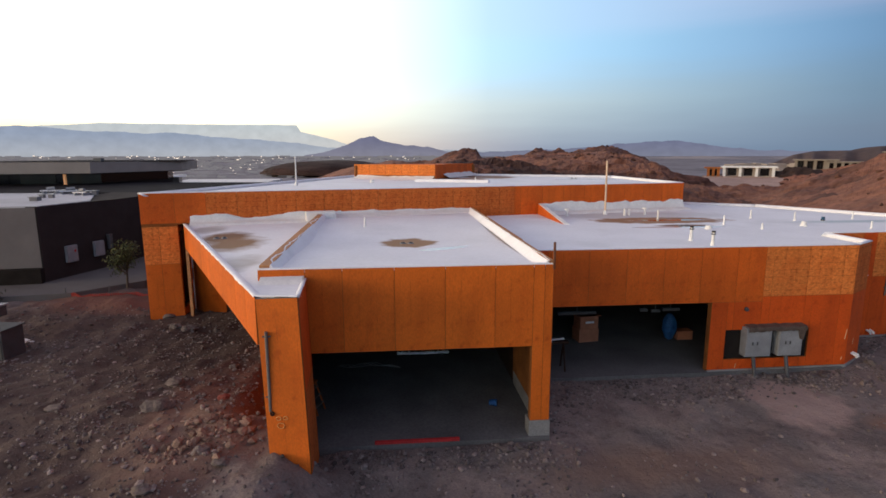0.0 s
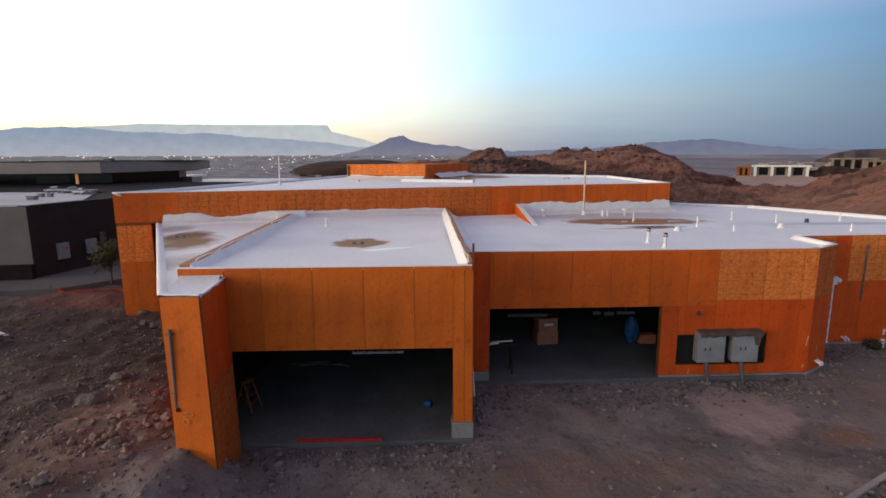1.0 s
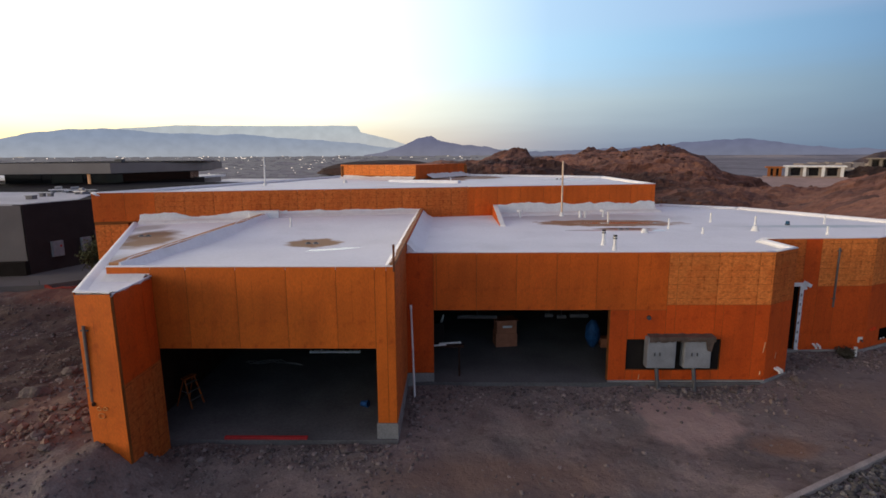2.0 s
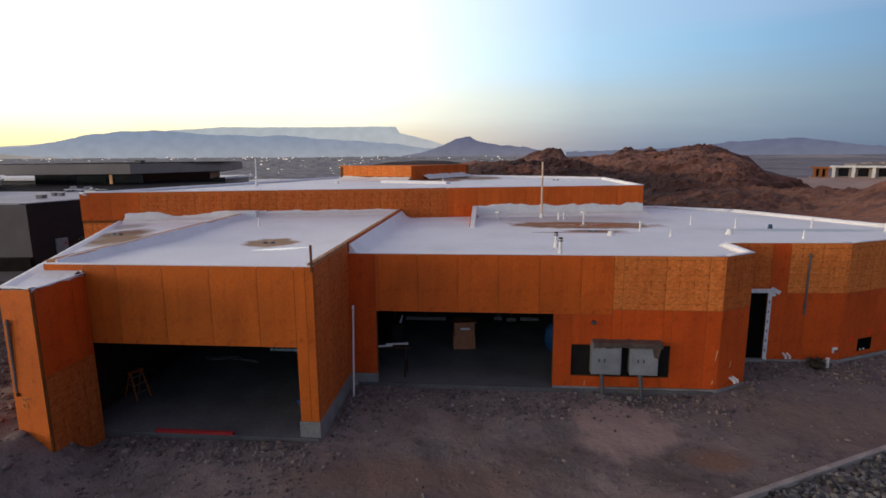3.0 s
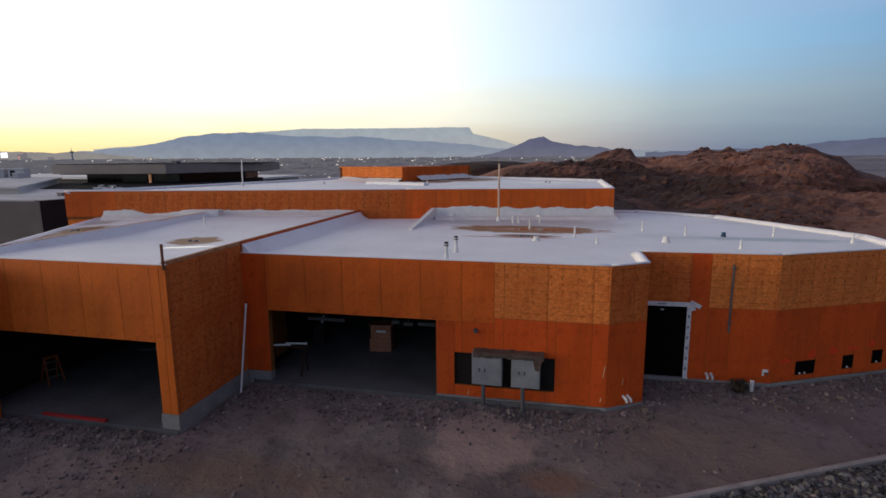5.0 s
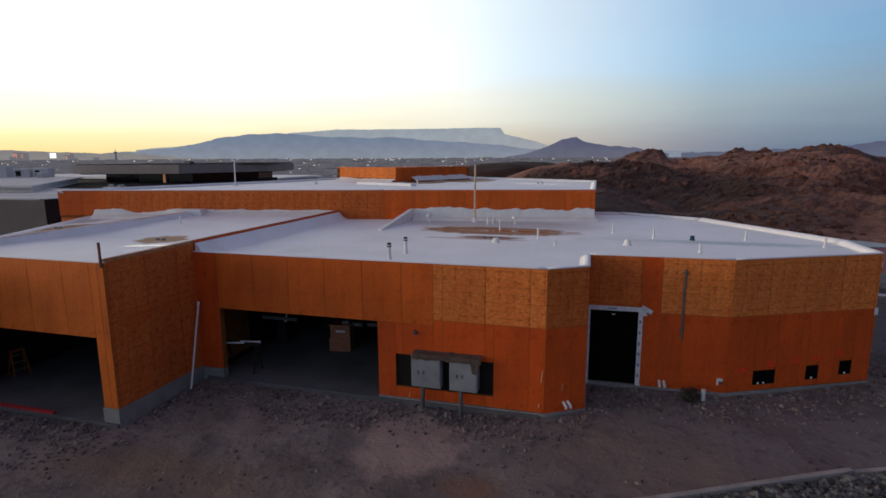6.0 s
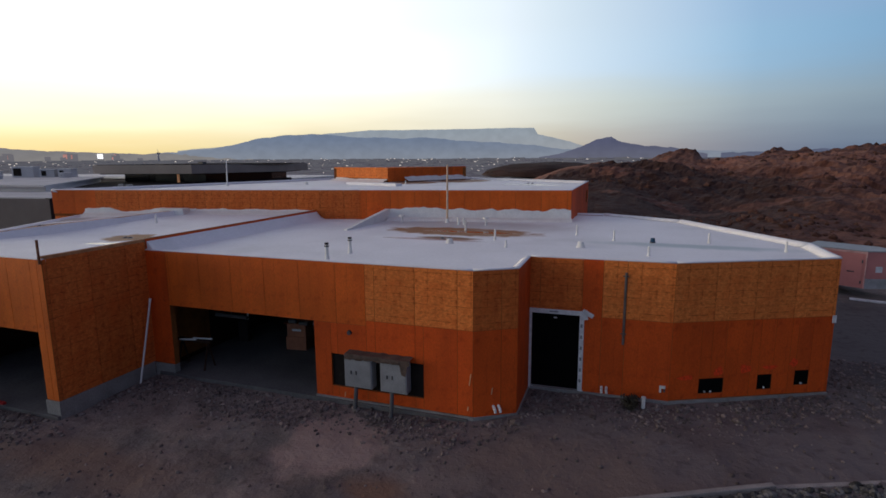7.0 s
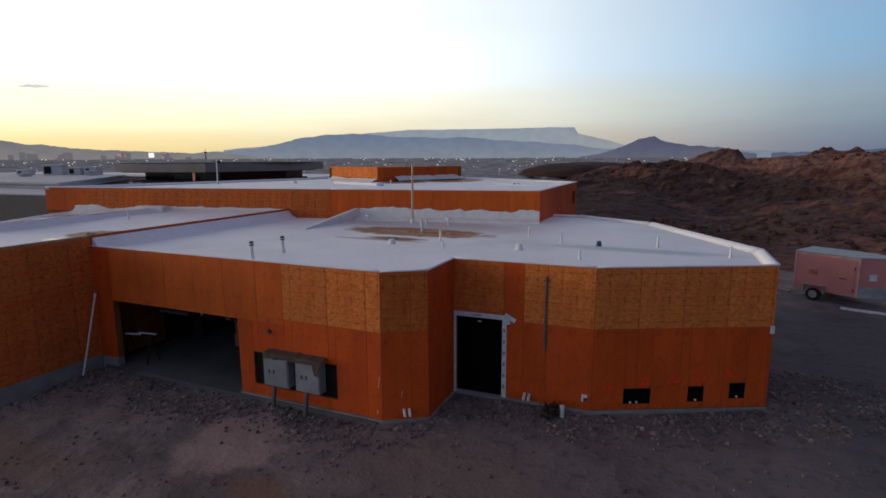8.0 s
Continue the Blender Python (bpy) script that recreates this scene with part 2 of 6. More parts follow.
RAW = raw_board("raw_strand_board", (0.82, 0.24, 0.052), (0.71, 0.185, 0.036), (0.7, 0.14, 0.022))
RAW_BROWN = raw_board("brown_strand_board", (0.66, 0.165, 0.032), (0.56, 0.125, 0.022), (0.58, 0.105, 0.014))
CORE = material("stud_wall", (0.26, 0.09, 0.022), 0.9, dark=0.7, scale=2)
# near-black: gloom under roofs and in garages is put into the colour
DARK_WOOD = material("shade_toned_framing", (0.035, 0.016, 0.009), 0.9, dark=0.7, scale=2)
EDGE = material("cut_board_edge", (0.46, 0.22, 0.10), 0.85, dark=0.75, scale=6)
CONCRETE = material("concrete", (0.27, 0.26, 0.25), 0.9, dark=0.8, scale=1.5, grain=25)
FOAM = extend(material("sprayed_roof_foam", (0.85, 0.84, 0.86), 0.6, dark=0.955, scale=0.5, grain=9, bump=0.25),
              [(lambda nt, v: ellipse(nt, v, 0.25, 18.1, 0.9, 0.95, 1.2, 0.3), (0.34, 0.18, 0.075), "MIX"),
               (lambda nt, v: ellipse(nt, v, -6.2, 19.5, 0.8, 1.3, 1.0, 0.6), (0.2, 0.09, 0.034), "MIX"),
               (lambda nt, v: ellipse(nt, v, -5.5, 18.1, 0.85, 1.4, 1.0, 0.7), (0.27, 0.13, 0.05), "MIX"),
               (lambda nt, v: ellipse(nt, v, -4.5, 14.6, 0.5, 1.2, 1.2, 0.8), (0.5, 0.46, 0.43), "MIX"),
               (lambda nt, v: ellipse(nt, v, -7.5, 21.6, 0.6, 1.0, 1.2, 0.8), (0.5, 0.47, 0.45), "MIX"),
               (lambda nt, v: ellipse(nt, v, 11.6, 25.7, 4.4, 1.5, 0.7, 0.7), (0.60, 0.575, 0.575), "MIX"),
               (lambda nt, v: ellipse(nt, v, 12.0, 23.6, 3.05, 1.15, 0.9, 0.25), (0.33, 0.155, 0.062), "MIX"),
               (lambda nt, v: ellipse(nt, v, 12.1, 21.7, 1.15, 0.38, 0.8), (0.22, 0.105, 0.05), "MIX"),
               (lambda nt, v: ellipse(nt, v, 4.6, 36.9, 1.5, 2.1, 0.6, 0.3), (0.27, 0.12, 0.05), "MIX"),
               (lambda nt, v: ellipse(nt, v, 6.9, 40.2, 1.9, 2.6, 0.6, 0.3), (0.27, 0.12, 0.05), "MIX"),
               # teal tint stands for blue sky reflected in shallow water
               (lambda nt, v: ellipse(nt, v, 20.6, 22.3, 2.9, 0.4, 1.2, 0.9), (0.52, 0.585, 0.60), "MIX"),
               (lambda nt, v: mask_noise(nt, v, 0.35, 5, 0.56, 0.78), (0.71, 0.705, 0.71), "MIX")])


def wet(m, spots):
    """Shallow water on a rough surface: the gloss rises inside the given ellipses."""
    nt = m.node_tree
    tc = nt.nodes.new("ShaderNodeTexCoord").outputs["Object"]
    b = nt.nodes["Principled BSDF"]
    last = None
    for spot in spots:
        f = ellipse(nt, tc, *spot)
        if last:
            mx = nt.nodes.new("ShaderNodeMath")
            mx.operation = "MAXIMUM"
            nt.links.new(f, mx.inputs[0])
            nt.links.new(last, mx.inputs[1])
            f = mx.outputs[0]
        last = f
    for name, dry, damp in (("Roughness", b.inputs["Roughness"].default_value, 0.06), ("Specular IOR Level", b.inputs["Specular IOR Level"].default_value, 0.6)):
        r = nt.nodes.new("ShaderNodeMapRange")
        r.inputs[3].default_value, r.inputs[4].default_value = dry, damp
        nt.links.new(last, r.inputs[0])
        nt.links.new(r.outputs[0], b.inputs[name])
    bump = nt.nodes["Bump"]
    r = nt.nodes.new("ShaderNodeMapRange")
    r.inputs[3].default_value, r.inputs[4].default_value = bump.inputs["Strength"].default_value, 0.0
    nt.links.new(last, r.inputs[0])
    nt.links.new(r.outputs[0], bump.inputs["Strength"])


wet(FOAM, [(11.6, 21.25, 2.2, 0.2, 0.9, 0.4), (12.4, 23.6, 1.8, 0.3, 0.9, 0.5), (12.2, 36.1, 1.5, 0.35, 0.9, 0.3), (13.6, 35.0, 1.2, 0.18, 0.9, 0.3), (14.1, 37.2, 0.9, 0.3, 0.9, 0.3), (1.2, 36.0, 1.9, 0.3, 0.6, 0.3)])
SKIRT = material("sprayed_foam_skirt", (0.80, 0.785, 0.76), 0.8, dark=0.93, scale=2, grain=14, bump=0.4)
SOIL = extend(material("desert_soil", (0.236, 0.187, 0.166), 0.95, dark=0.78, scale=1.1, grain=22, bump=0.5, hue=(0.171, 0.15, 0.139)),
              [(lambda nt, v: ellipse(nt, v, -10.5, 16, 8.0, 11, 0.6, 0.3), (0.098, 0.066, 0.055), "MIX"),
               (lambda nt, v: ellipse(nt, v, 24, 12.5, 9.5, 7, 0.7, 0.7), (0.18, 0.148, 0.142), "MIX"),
               # grey track east of the wing, with the building's shade in its tone
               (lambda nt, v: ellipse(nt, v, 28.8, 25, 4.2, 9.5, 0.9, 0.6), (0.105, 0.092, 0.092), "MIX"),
               (lambda nt, v: mask_noise(nt, v, 0.45, 6, 0.5, 0.64), (0.8, 0.76, 0.76), "MULTIPLY"),
               (lambda nt, v: mask_noise(nt, v, 3.2, 6, 0.54, 0.66), (0.74, 0.72, 0.72), "MULTIPLY"),
               # shade between tower and pier, put into a darker red soil colour
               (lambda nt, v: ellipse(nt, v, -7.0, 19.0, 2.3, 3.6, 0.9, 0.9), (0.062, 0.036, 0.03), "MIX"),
               (lambda nt, v: ellipse(nt, v, -4.6, 13.6, 1.5, 2.8, 1.2, 1.0), (0.135, 0.057, 0.043), "MIX"),
               (lambda nt, v: ellipse(nt, v, -4.9, 11.8, 1.3, 1.7, 0.9, 0.8), (0.205, 0.135, 0.105), "MIX"),
               (lambda nt, v: ellipse(nt, v, 11.5, 13.9, 1.3, 1.35, 1.3, 0.35), (0.34, 0.25, 0.218), "MIX"),
               (lambda nt, v: ellipse(nt, v, 6.0, 11.2, 3.0, 0.8, 1.1, 0.9), (0.2, 0.138, 0.11), "MIX"),
               (lambda nt, v: ellipse(nt, v, 13.4, 12.5, 0.7, 0.5, 1.1, 0.9), (0.22, 0.135, 0.095), "MIX"),
               (lambda nt, v: ellipse(nt, v, 17.5, 14.4, 2.6, 1.3, 1.1, 0.9), (0.19, 0.14, 0.122), "MIX"),
               (lambda nt, v: ellipse(nt, v, -12.6, 24.6, 3.4, 1.2, 1.0, 0.9), (0.17, 0.078, 0.057), "MIX")])


def lumpy(m, layers):
    """Coarser relief under the fine grain: (noise scale, height in metres)."""
    nt = m.node_tree
    tc = nt.nodes.new("ShaderNodeTexCoord").outputs["Object"]
    first = nt.nodes["Bump"]
    for scale, high in layers:
        n, bp = nt.nodes.new("ShaderNodeTexNoise"), nt.nodes.new("ShaderNodeBump")
        n.inputs["Scale"].default_value, n.inputs["Detail"].default_value, n.inputs["Roughness"].default_value = scale, 6, 0.62
        bp.inputs["Strength"].default_value, bp.inputs["Distance"].default_value = 0.9, high
        nt.links.new(tc, n.inputs["Vector"])
        nt.links.new(n.outputs["Fac"], bp.inputs["Height"])
        nt.links.new(bp.outputs[0], first.inputs["Normal"])
        first = bp


lumpy(SOIL, [(6.0, 0.04), (1.6, 0.1)])
STONE = material("rubble", (0.185, 0.147, 0.135), 0.95, dark=0.7, scale=1.3, grain=20, hue=(0.135, 0.112, 0.108))
ROCK = extend(material("red_rock", (0.25, 0.105, 0.066), 0.95, dark=0.72, scale=0.05, grain=1.1, bump=0.6, hue=(0.215, 0.096, 0.062)),
              [(lambda nt, v: mask_noise(nt, v, 0.02, 3, 0.5, 0.7), (0.26, 0.122, 0.08), "MIX"),
               # the next ellipse paints the near ridge's shade, turned from the glow
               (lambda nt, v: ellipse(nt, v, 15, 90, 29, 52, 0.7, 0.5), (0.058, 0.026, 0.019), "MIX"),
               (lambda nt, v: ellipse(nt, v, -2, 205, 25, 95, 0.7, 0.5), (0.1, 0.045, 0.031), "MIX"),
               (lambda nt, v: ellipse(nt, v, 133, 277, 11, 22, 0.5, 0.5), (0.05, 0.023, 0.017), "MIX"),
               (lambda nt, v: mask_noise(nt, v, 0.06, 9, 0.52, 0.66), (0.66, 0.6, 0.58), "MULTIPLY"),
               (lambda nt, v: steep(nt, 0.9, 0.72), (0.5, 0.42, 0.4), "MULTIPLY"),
               (lambda nt, v: mask_noise(nt, v, 0.45, 6, 0.55, 0.7), (0.76, 0.72, 0.7), "MULTIPLY")])
ROCK.node_tree.nodes["Bump"].inputs["Distance"].default_value = 0.3
lumpy(ROCK, [(0.3, 0.5), (0.09, 1.5)])
CRAG = material("varnished_crag_rock", (0.135, 0.058, 0.04), 0.95, dark=0.6, scale=0.25, grain=1.6, bump=0.8, hue=(0.095, 0.042, 0.03))
DARK_ROCK = material("dark_varnished_rock", (0.05, 0.03, 0.024), 0.95, dark=0.6, scale=0.05, grain=0.6, bump=0.8)
WHITE_PLASTIC = material("white_plastic_pipe", (0.75, 0.74, 0.72), 0.5, dark=0.93, scale=4)
WHITE_TAPE = material("white_flashing_tape", (0.72, 0.71, 0.72), 0.7, dark=0.85, scale=6)
# darker than CONCRETE, to deepen the gloom inside the garages
FLOOR = material("dark_floor_slab", (0.13, 0.125, 0.123), 0.85, dark=0.8, scale=0.8, grain=15)
GREY_METAL = material("painted_grey_steel", (0.27, 0.275, 0.285), 0.5, dark=0.85, scale=3, random=0.05)
DULL_METAL = material("dull_galvanised_conduit", (0.17, 0.15, 0.135), 0.6, metal=0.2, dark=0.75)
DARK_METAL = material("dark_conduit", (0.10, 0.10, 0.105), 0.55, metal=0.3, dark=0.8)
BLACK = material("black_void", (0.006, 0.006, 0.006), 1.0, dark=0.9, spec=0.0)
BLACK_SHEET = material("black_building_paper", (0.022, 0.018, 0.016), 0.95, dark=0.8, scale=2, spec=0.08)
BLUE = material("blue_tarp", (0.015, 0.085, 0.24), 0.6, dark=0.7, scale=5)
CARDBOARD = material("cardboard", (0.42, 0.165, 0.095), 0.85, dark=0.85, scale=3)
RED = material("red_painted_board", (0.45, 0.03, 0.03), 0.7, dark=0.8, scale=5)
LADDER = material("orange_fibreglass", (0.36, 0.09, 0.016), 0.6, dark=0.85)
ROOF_PALE = material("weathered_white_roof", (0.5, 0.495, 0.52), 0.8, dark=0.85, scale=0.3)
STUCCO_DARK = material("dark_grey_stucco", (0.042, 0.033, 0.032), 0.95, dark=0.85, scale=1, spec=0.1)
STUCCO = material("light_grey_stucco", (0.165, 0.148, 0.142), 0.9, dark=0.9, scale=0.8)
STUCCO_TAUPE = material("taupe_stucco", (0.37, 0.315, 0.275), 0.9, dark=0.9, scale=0.5)
ROOF_GREY = material("grey_membrane", (0.026, 0.024, 0.026), 0.95, dark=0.8, scale=0.4, spec=0.04)
GLASS_DARK = material("dark_window_glass", (0.01, 0.011, 0.013), 0.1, dark=0.9, spec=0.5)
GLASS_GREEN = material("greenish_window_glass", (0.05, 0.055, 0.045), 0.15, dark=0.8, scale=0.8, spec=0.5)
# no lamp stands here; the column's warm light is its own emission
LIT_ORANGE = glow("glowing_column", (1.0, 0.5, 0.25), 0.25)
PINK = material("pink_trailer_skin", (0.60, 0.24, 0.22), 0.5, dark=0.93, scale=1.2)
TRAILER_ROOF = material("trailer_roof", (0.36, 0.38, 0.38), 0.6, dark=0.88)
TYRE = material("tyre_rubber", (0.02, 0.02, 0.02), 0.85)
RIM = material("steel_rim", (0.45, 0.45, 0.45), 0.4, metal=0.5)
PAVING = material("pale_concrete_road", (0.13, 0.118, 0.112), 0.9, dark=0.88, scale=0.7)
KERB = material("kerb_concrete", (0.33, 0.29, 0.265), 0.9, dark=0.75, scale=2)
UNIT_GREY = material("grey_unit_case", (0.2, 0.19, 0.19), 0.7, dark=0.8, scale=4)
LEAF = material("dusty_green_leaf", (0.07, 0.078, 0.03), 0.8, dark=0.6, scale=5, random=0.2)
BARK = material("bark", (0.08, 0.06, 0.045), 0.9)
DRY_BRUSH = material("dry_brush", (0.06, 0.05, 0.035), 0.9, dark=0.6)
RED_FENCE = material("red_plastic_mesh", (0.38, 0.05, 0.035), 0.7, dark=0.7, scale=4)


# ---- mesh helpers ----
def smooth(a, b, v):
    u = min(1.0, max(0.0, (v - a) / (b - a)))
    return u * u * (3 - 2 * u)


def mesh_of(bm, name):
    me = bpy.data.meshes.new(name)
    bm.to_mesh(me)
    bm.free()
    return me


def part(name, bm, mat, parent=None, label="", m=None):
    ob = new(name, mesh_of(bm, name))
    for one in (mat if isinstance(mat, (list, tuple)) else [mat]):
        ob.data.materials.append(one)
    if parent:
        ob.parent = parent
    if m is not None:
        ob.matrix_basis = m
    return tagged(ob, label)


def thing(name, label, category, group="", kind="", m=None):
    ob = new(name)
    ob.empty_display_size = 0.2
    if m is not None:
        ob.matrix_basis = m
    return tagged(ob, label, category, group, kind)


def add_box(bm, x0, x1, y0, y1, z0, z1, bevel=0.0):
    r = bmesh.ops.create_cube(bm, size=1, matrix=Matrix.LocRotScale(((x0 + x1) / 2, (y0 + y1) / 2, (z0 + z1) / 2), None, (x1 - x0, y1 - y0, z1 - z0)))
    if bevel:
        edges = list({e for v in r["verts"] for e in v.link_edges})
        bmesh.ops.bevel(bm, geom=edges, offset=bevel, segments=2, affect="EDGES", profile=0.6)
    return bm


def box(x0, x1, y0, y1, z0, z1, bevel=0.0):
    return add_box(bmesh.new(), x0, x1, y0, y1, z0, z1, bevel)


def add_rod(bm, a, b, r0, r1=None, sides=12):
    a, b = Vector(a), Vector(b)
    d = b - a
    m = Matrix.Translation((a + b) / 2) @ d.to_track_quat("Z", "Y").to_matrix().to_4x4()
    bmesh.ops.create_cone(bm, cap_ends=True, segments=sides, radius1=r0, radius2=r0 if r1 is None else r1, depth=d.length, matrix=m)
    return bm


def rod(a, b, r0, r1=None, sides=12):
    return add_rod(bmesh.new(), a, b, r0, r1, sides)


def prism(points, z0, z1, bm=None):
    """A solid over a counter-clockwise plan; z0 and z1 are heights or functions of (x, y)."""
    bm = bm or bmesh.new()
    f0 = z0 if callable(z0) else lambda x, y: z0
    f1 = z1 if callable(z1) else lambda x, y: z1
    lo = [bm.verts.new((x, y, f0(x, y))) for x, y in points]
    hi = [bm.verts.new((x, y, f1(x, y))) for x, y in points]
    bm.faces.new(hi)
    bm.faces.new(lo[::-1])
    for i in range(len(points)):
        j = (i + 1) % len(points)
        bm.faces.new((lo[i], lo[j], hi[j], hi[i]))
    return bm


def cut_rects(rects, holes):
    for hx0, hx1, hz0, hz1 in holes:
        out = []
        for x0, x1, z0, z1 in rects:
            if hx0 >= x1 or hx1 <= x0 or hz0 >= z1 or hz1 <= z0:
                out.append((x0, x1, z0, z1))
                continue
            a, b = max(x0, hx0), min(x1, hx1)
            out += [r for r in ((x0, a, z0, z1), (b, x1, z0, z1), (a, b, z0, max(z0, hz0)), (a, b, min(z1, hz1), z1)) if r[1] - r[0] > 0.02 and r[3] - r[2] > 0.02]
        rects = out
    return rects


def along(p, q):
    """The pose with x from p to q, y inwards and z up, and the length."""
    d = Vector((q[0] - p[0], q[1] - p[1], 0))
    return pose(p[0], p[1], 0, 0, 0, math.degrees(math.atan2(d.y, d.x))), d.length


SHEETS = []


def pierced(length, z0, z1, holes, thick):
    """One solid slab along x with openings through it."""
    xs = sorted({0.0, length, *(min(length, max(0.0, v)) for h in holes for v in h[:2])})
    zs = sorted({z0, z1, *(min(z1, max(z0, v)) for h in holes for v in h[2:])})
    bm = bmesh.new()
    grid = {(i, k): bm.verts.new((x, 0, z)) for i, x in enumerate(xs) for k, z in enumerate(zs)}
    for i in range(len(xs) - 1):
        for k in range(len(zs) - 1):
            cx, cz = (xs[i] + xs[i + 1]) / 2, (zs[k] + zs[k + 1]) / 2
            if not any(h[0] < cx < h[1] and h[2] < cz < h[3] for h in holes):
                bm.faces.new((grid[i, k], grid[i + 1, k], grid[i + 1, k + 1], grid[i, k + 1]))
    bmesh.ops.delete(bm, geom=[v for v in bm.verts if not v.link_faces], context="VERTS")
    back = bmesh.ops.extrude_face_region(bm, geom=bm.faces[:], use_keep_orig=True)
    bmesh.ops.translate(bm, verts=[v for v in back["geom"] if isinstance(v, bmesh.types.BMVert)], vec=(0, thick, 0))
    bmesh.ops.recalc_face_normals(bm, faces=bm.faces[:])
    return bm


def wall(parent, p, q, z0, z1, holes=(), zones=(), thick=0.2, name="wall", start=0.0, step=1.22, core=CORE, lean=None):
    """A wall whose outside lies to the right of the way from p to q; zones (s0, s1, za, zb, material) carry sheets."""
    m, length = along(p, q)
    m = lean @ m if lean else m
    ob = part(name, pierced(length, z0, z1, holes, thick), core, parent, m=m)
    for s0, s1, za, zb, mat in zones:
        s0, s1 = max(0, s0), min(length, s1)
        cuts = [s0] + [start + step * k for k in range(-20, 40) if s0 + 0.06 < start + step * k < s1 - 0.06] + [s1]
        for a, b in zip(cuts, cuts[1:]):
            for x0, x1, c, d in cut_rects([(a, b, za, zb)], holes):
                SHEETS.append((ob, x0, x1, c, d, mat))
    return ob


# ---- ground ----
def ground_z(x, y):
    r = math.hypot(x - 8, y - 15)
    z = 0.02 + 0.2 * smooth(12.0, 15.6, y) * smooth(2.5, 4.5, x) + 0.12 * smooth(12, 17, x) * smooth(12, 17, y)
    e = smooth(11, 12.2, y)
    e2 = smooth(12.3, 12.9, y)
    left = smooth(-1.35 - 0.85 * e - 1.15 * e2, -3.0 - 0.1 * e - 1.3 * e2, x) * (1 - 0.4 * smooth(25, 29, y))
    z += left * (1.02 - 0.34 * smooth(13, 23, y) - 0.2 * smooth(-5, -9, x))
    bank = smooth(1.8, -0.3, (y - 0.52 * x - 3.75) / 1.127) * smooth(6, 10, x)
    z += (0.24 - z) * bank - 0.35 * smooth(9.5, 5.0, y) * (1 - bank)
    z += 0.14 * smooth(10.2, 12.0, y) * smooth(-2.4, -1.4, x) * smooth(5.0, 2.8, x)
    z += 0.3 * math.exp(-((x + 2.2) ** 2 + (y - 10.5) ** 2) / 0.7)
    z += (0.13 + 0.12 * noise.noise((x * 1.6, y * 1.6, 21))) * math.exp(-(((x + 4.7) / 1.3) ** 2 + ((y - 11.9) / 1.1) ** 2))
    if x < 60 and y < 60:
        z += (0.05 + 0.10 * left) * noise.noise((x * 0.7, y * 0.7, 0)) + (0.035 + 0.075 * left) * noise.noise((x * 2.1, y * 2.1, 4)) + (0.016 + 0.04 * left) * noise.noise((x * 5.1, y * 5.1, 9))
        z -= 0.12 * smooth(-2.6, -2.0, x) * smooth(3.9, 3.3, x) * smooth(12.2, 12.8, y)
    z += 0.5 * smooth(20.5, 25, y) * smooth(-9.5, -13, x) * smooth(110, 60, r)
    z -= 15 * smooth(70, 260, r)
    return z + 13.5 * smooth(500, 4200, r)


def axis(lo, hi, step, far, growth=1.09):
    mid = list(np.arange(lo, hi + step / 2, step))
    up, down, d = [mid[-1]], [mid[0]], step
    while up[-1] < far:
        d *= growth
        up.append(up[-1] + d)
        down.append(down[-1] - d)
    return down[:0:-1] + mid + up[1:]


def height_sheet(name, xs, ys, fn, mat):
    verts = [(x, y, fn(x, y)) for y in ys for x in xs]
    n = len(xs)
    faces = [(j * n + i, j * n + i + 1, (j + 1) * n + i + 1, (j + 1) * n + i) for j in range(len(ys) - 1) for i in range(n - 1)]
    me = bpy.data.meshes.new(name)
    me.from_pydata(verts, [], faces)
    me.polygons.foreach_set("use_smooth", [True] * len(faces))
    me.materials.append(mat)
    return new(name, me)


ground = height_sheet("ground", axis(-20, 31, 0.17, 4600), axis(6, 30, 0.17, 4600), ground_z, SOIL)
tagged(ground, "brown stony desert soil, graded flat around the building", "ground", kind="structure")

# crest of the rock ridge: bearing in degrees from (10, 2) and height
CREST = [(-20, -6), (-14, -3), (-6, 1.2), (-3.6, 2.2), (-1.8, 4.3), (0.1, 3.4), (2.4, 4.0), (3.8, 7.9), (5.4, 11.3), (7.0, 10.9), (7.7, 5.8), (9.5, 5.4), (11.8, 6.3), (13.4, 10.9),
         (14.5, 9.4), (15.6, 10.9), (16.5, 8.4), (18.1, 10.7), (20.2, 12.6), (21.4, 11.2), (22.6, 8.6), (24.2, 5.6), (25.2, 1.8), (25.8, -1.6), (27, -2.8), (30, -4), (36, -4.7), (39, -1), (43, 4.5), (51, 11), (66, 13.4)]


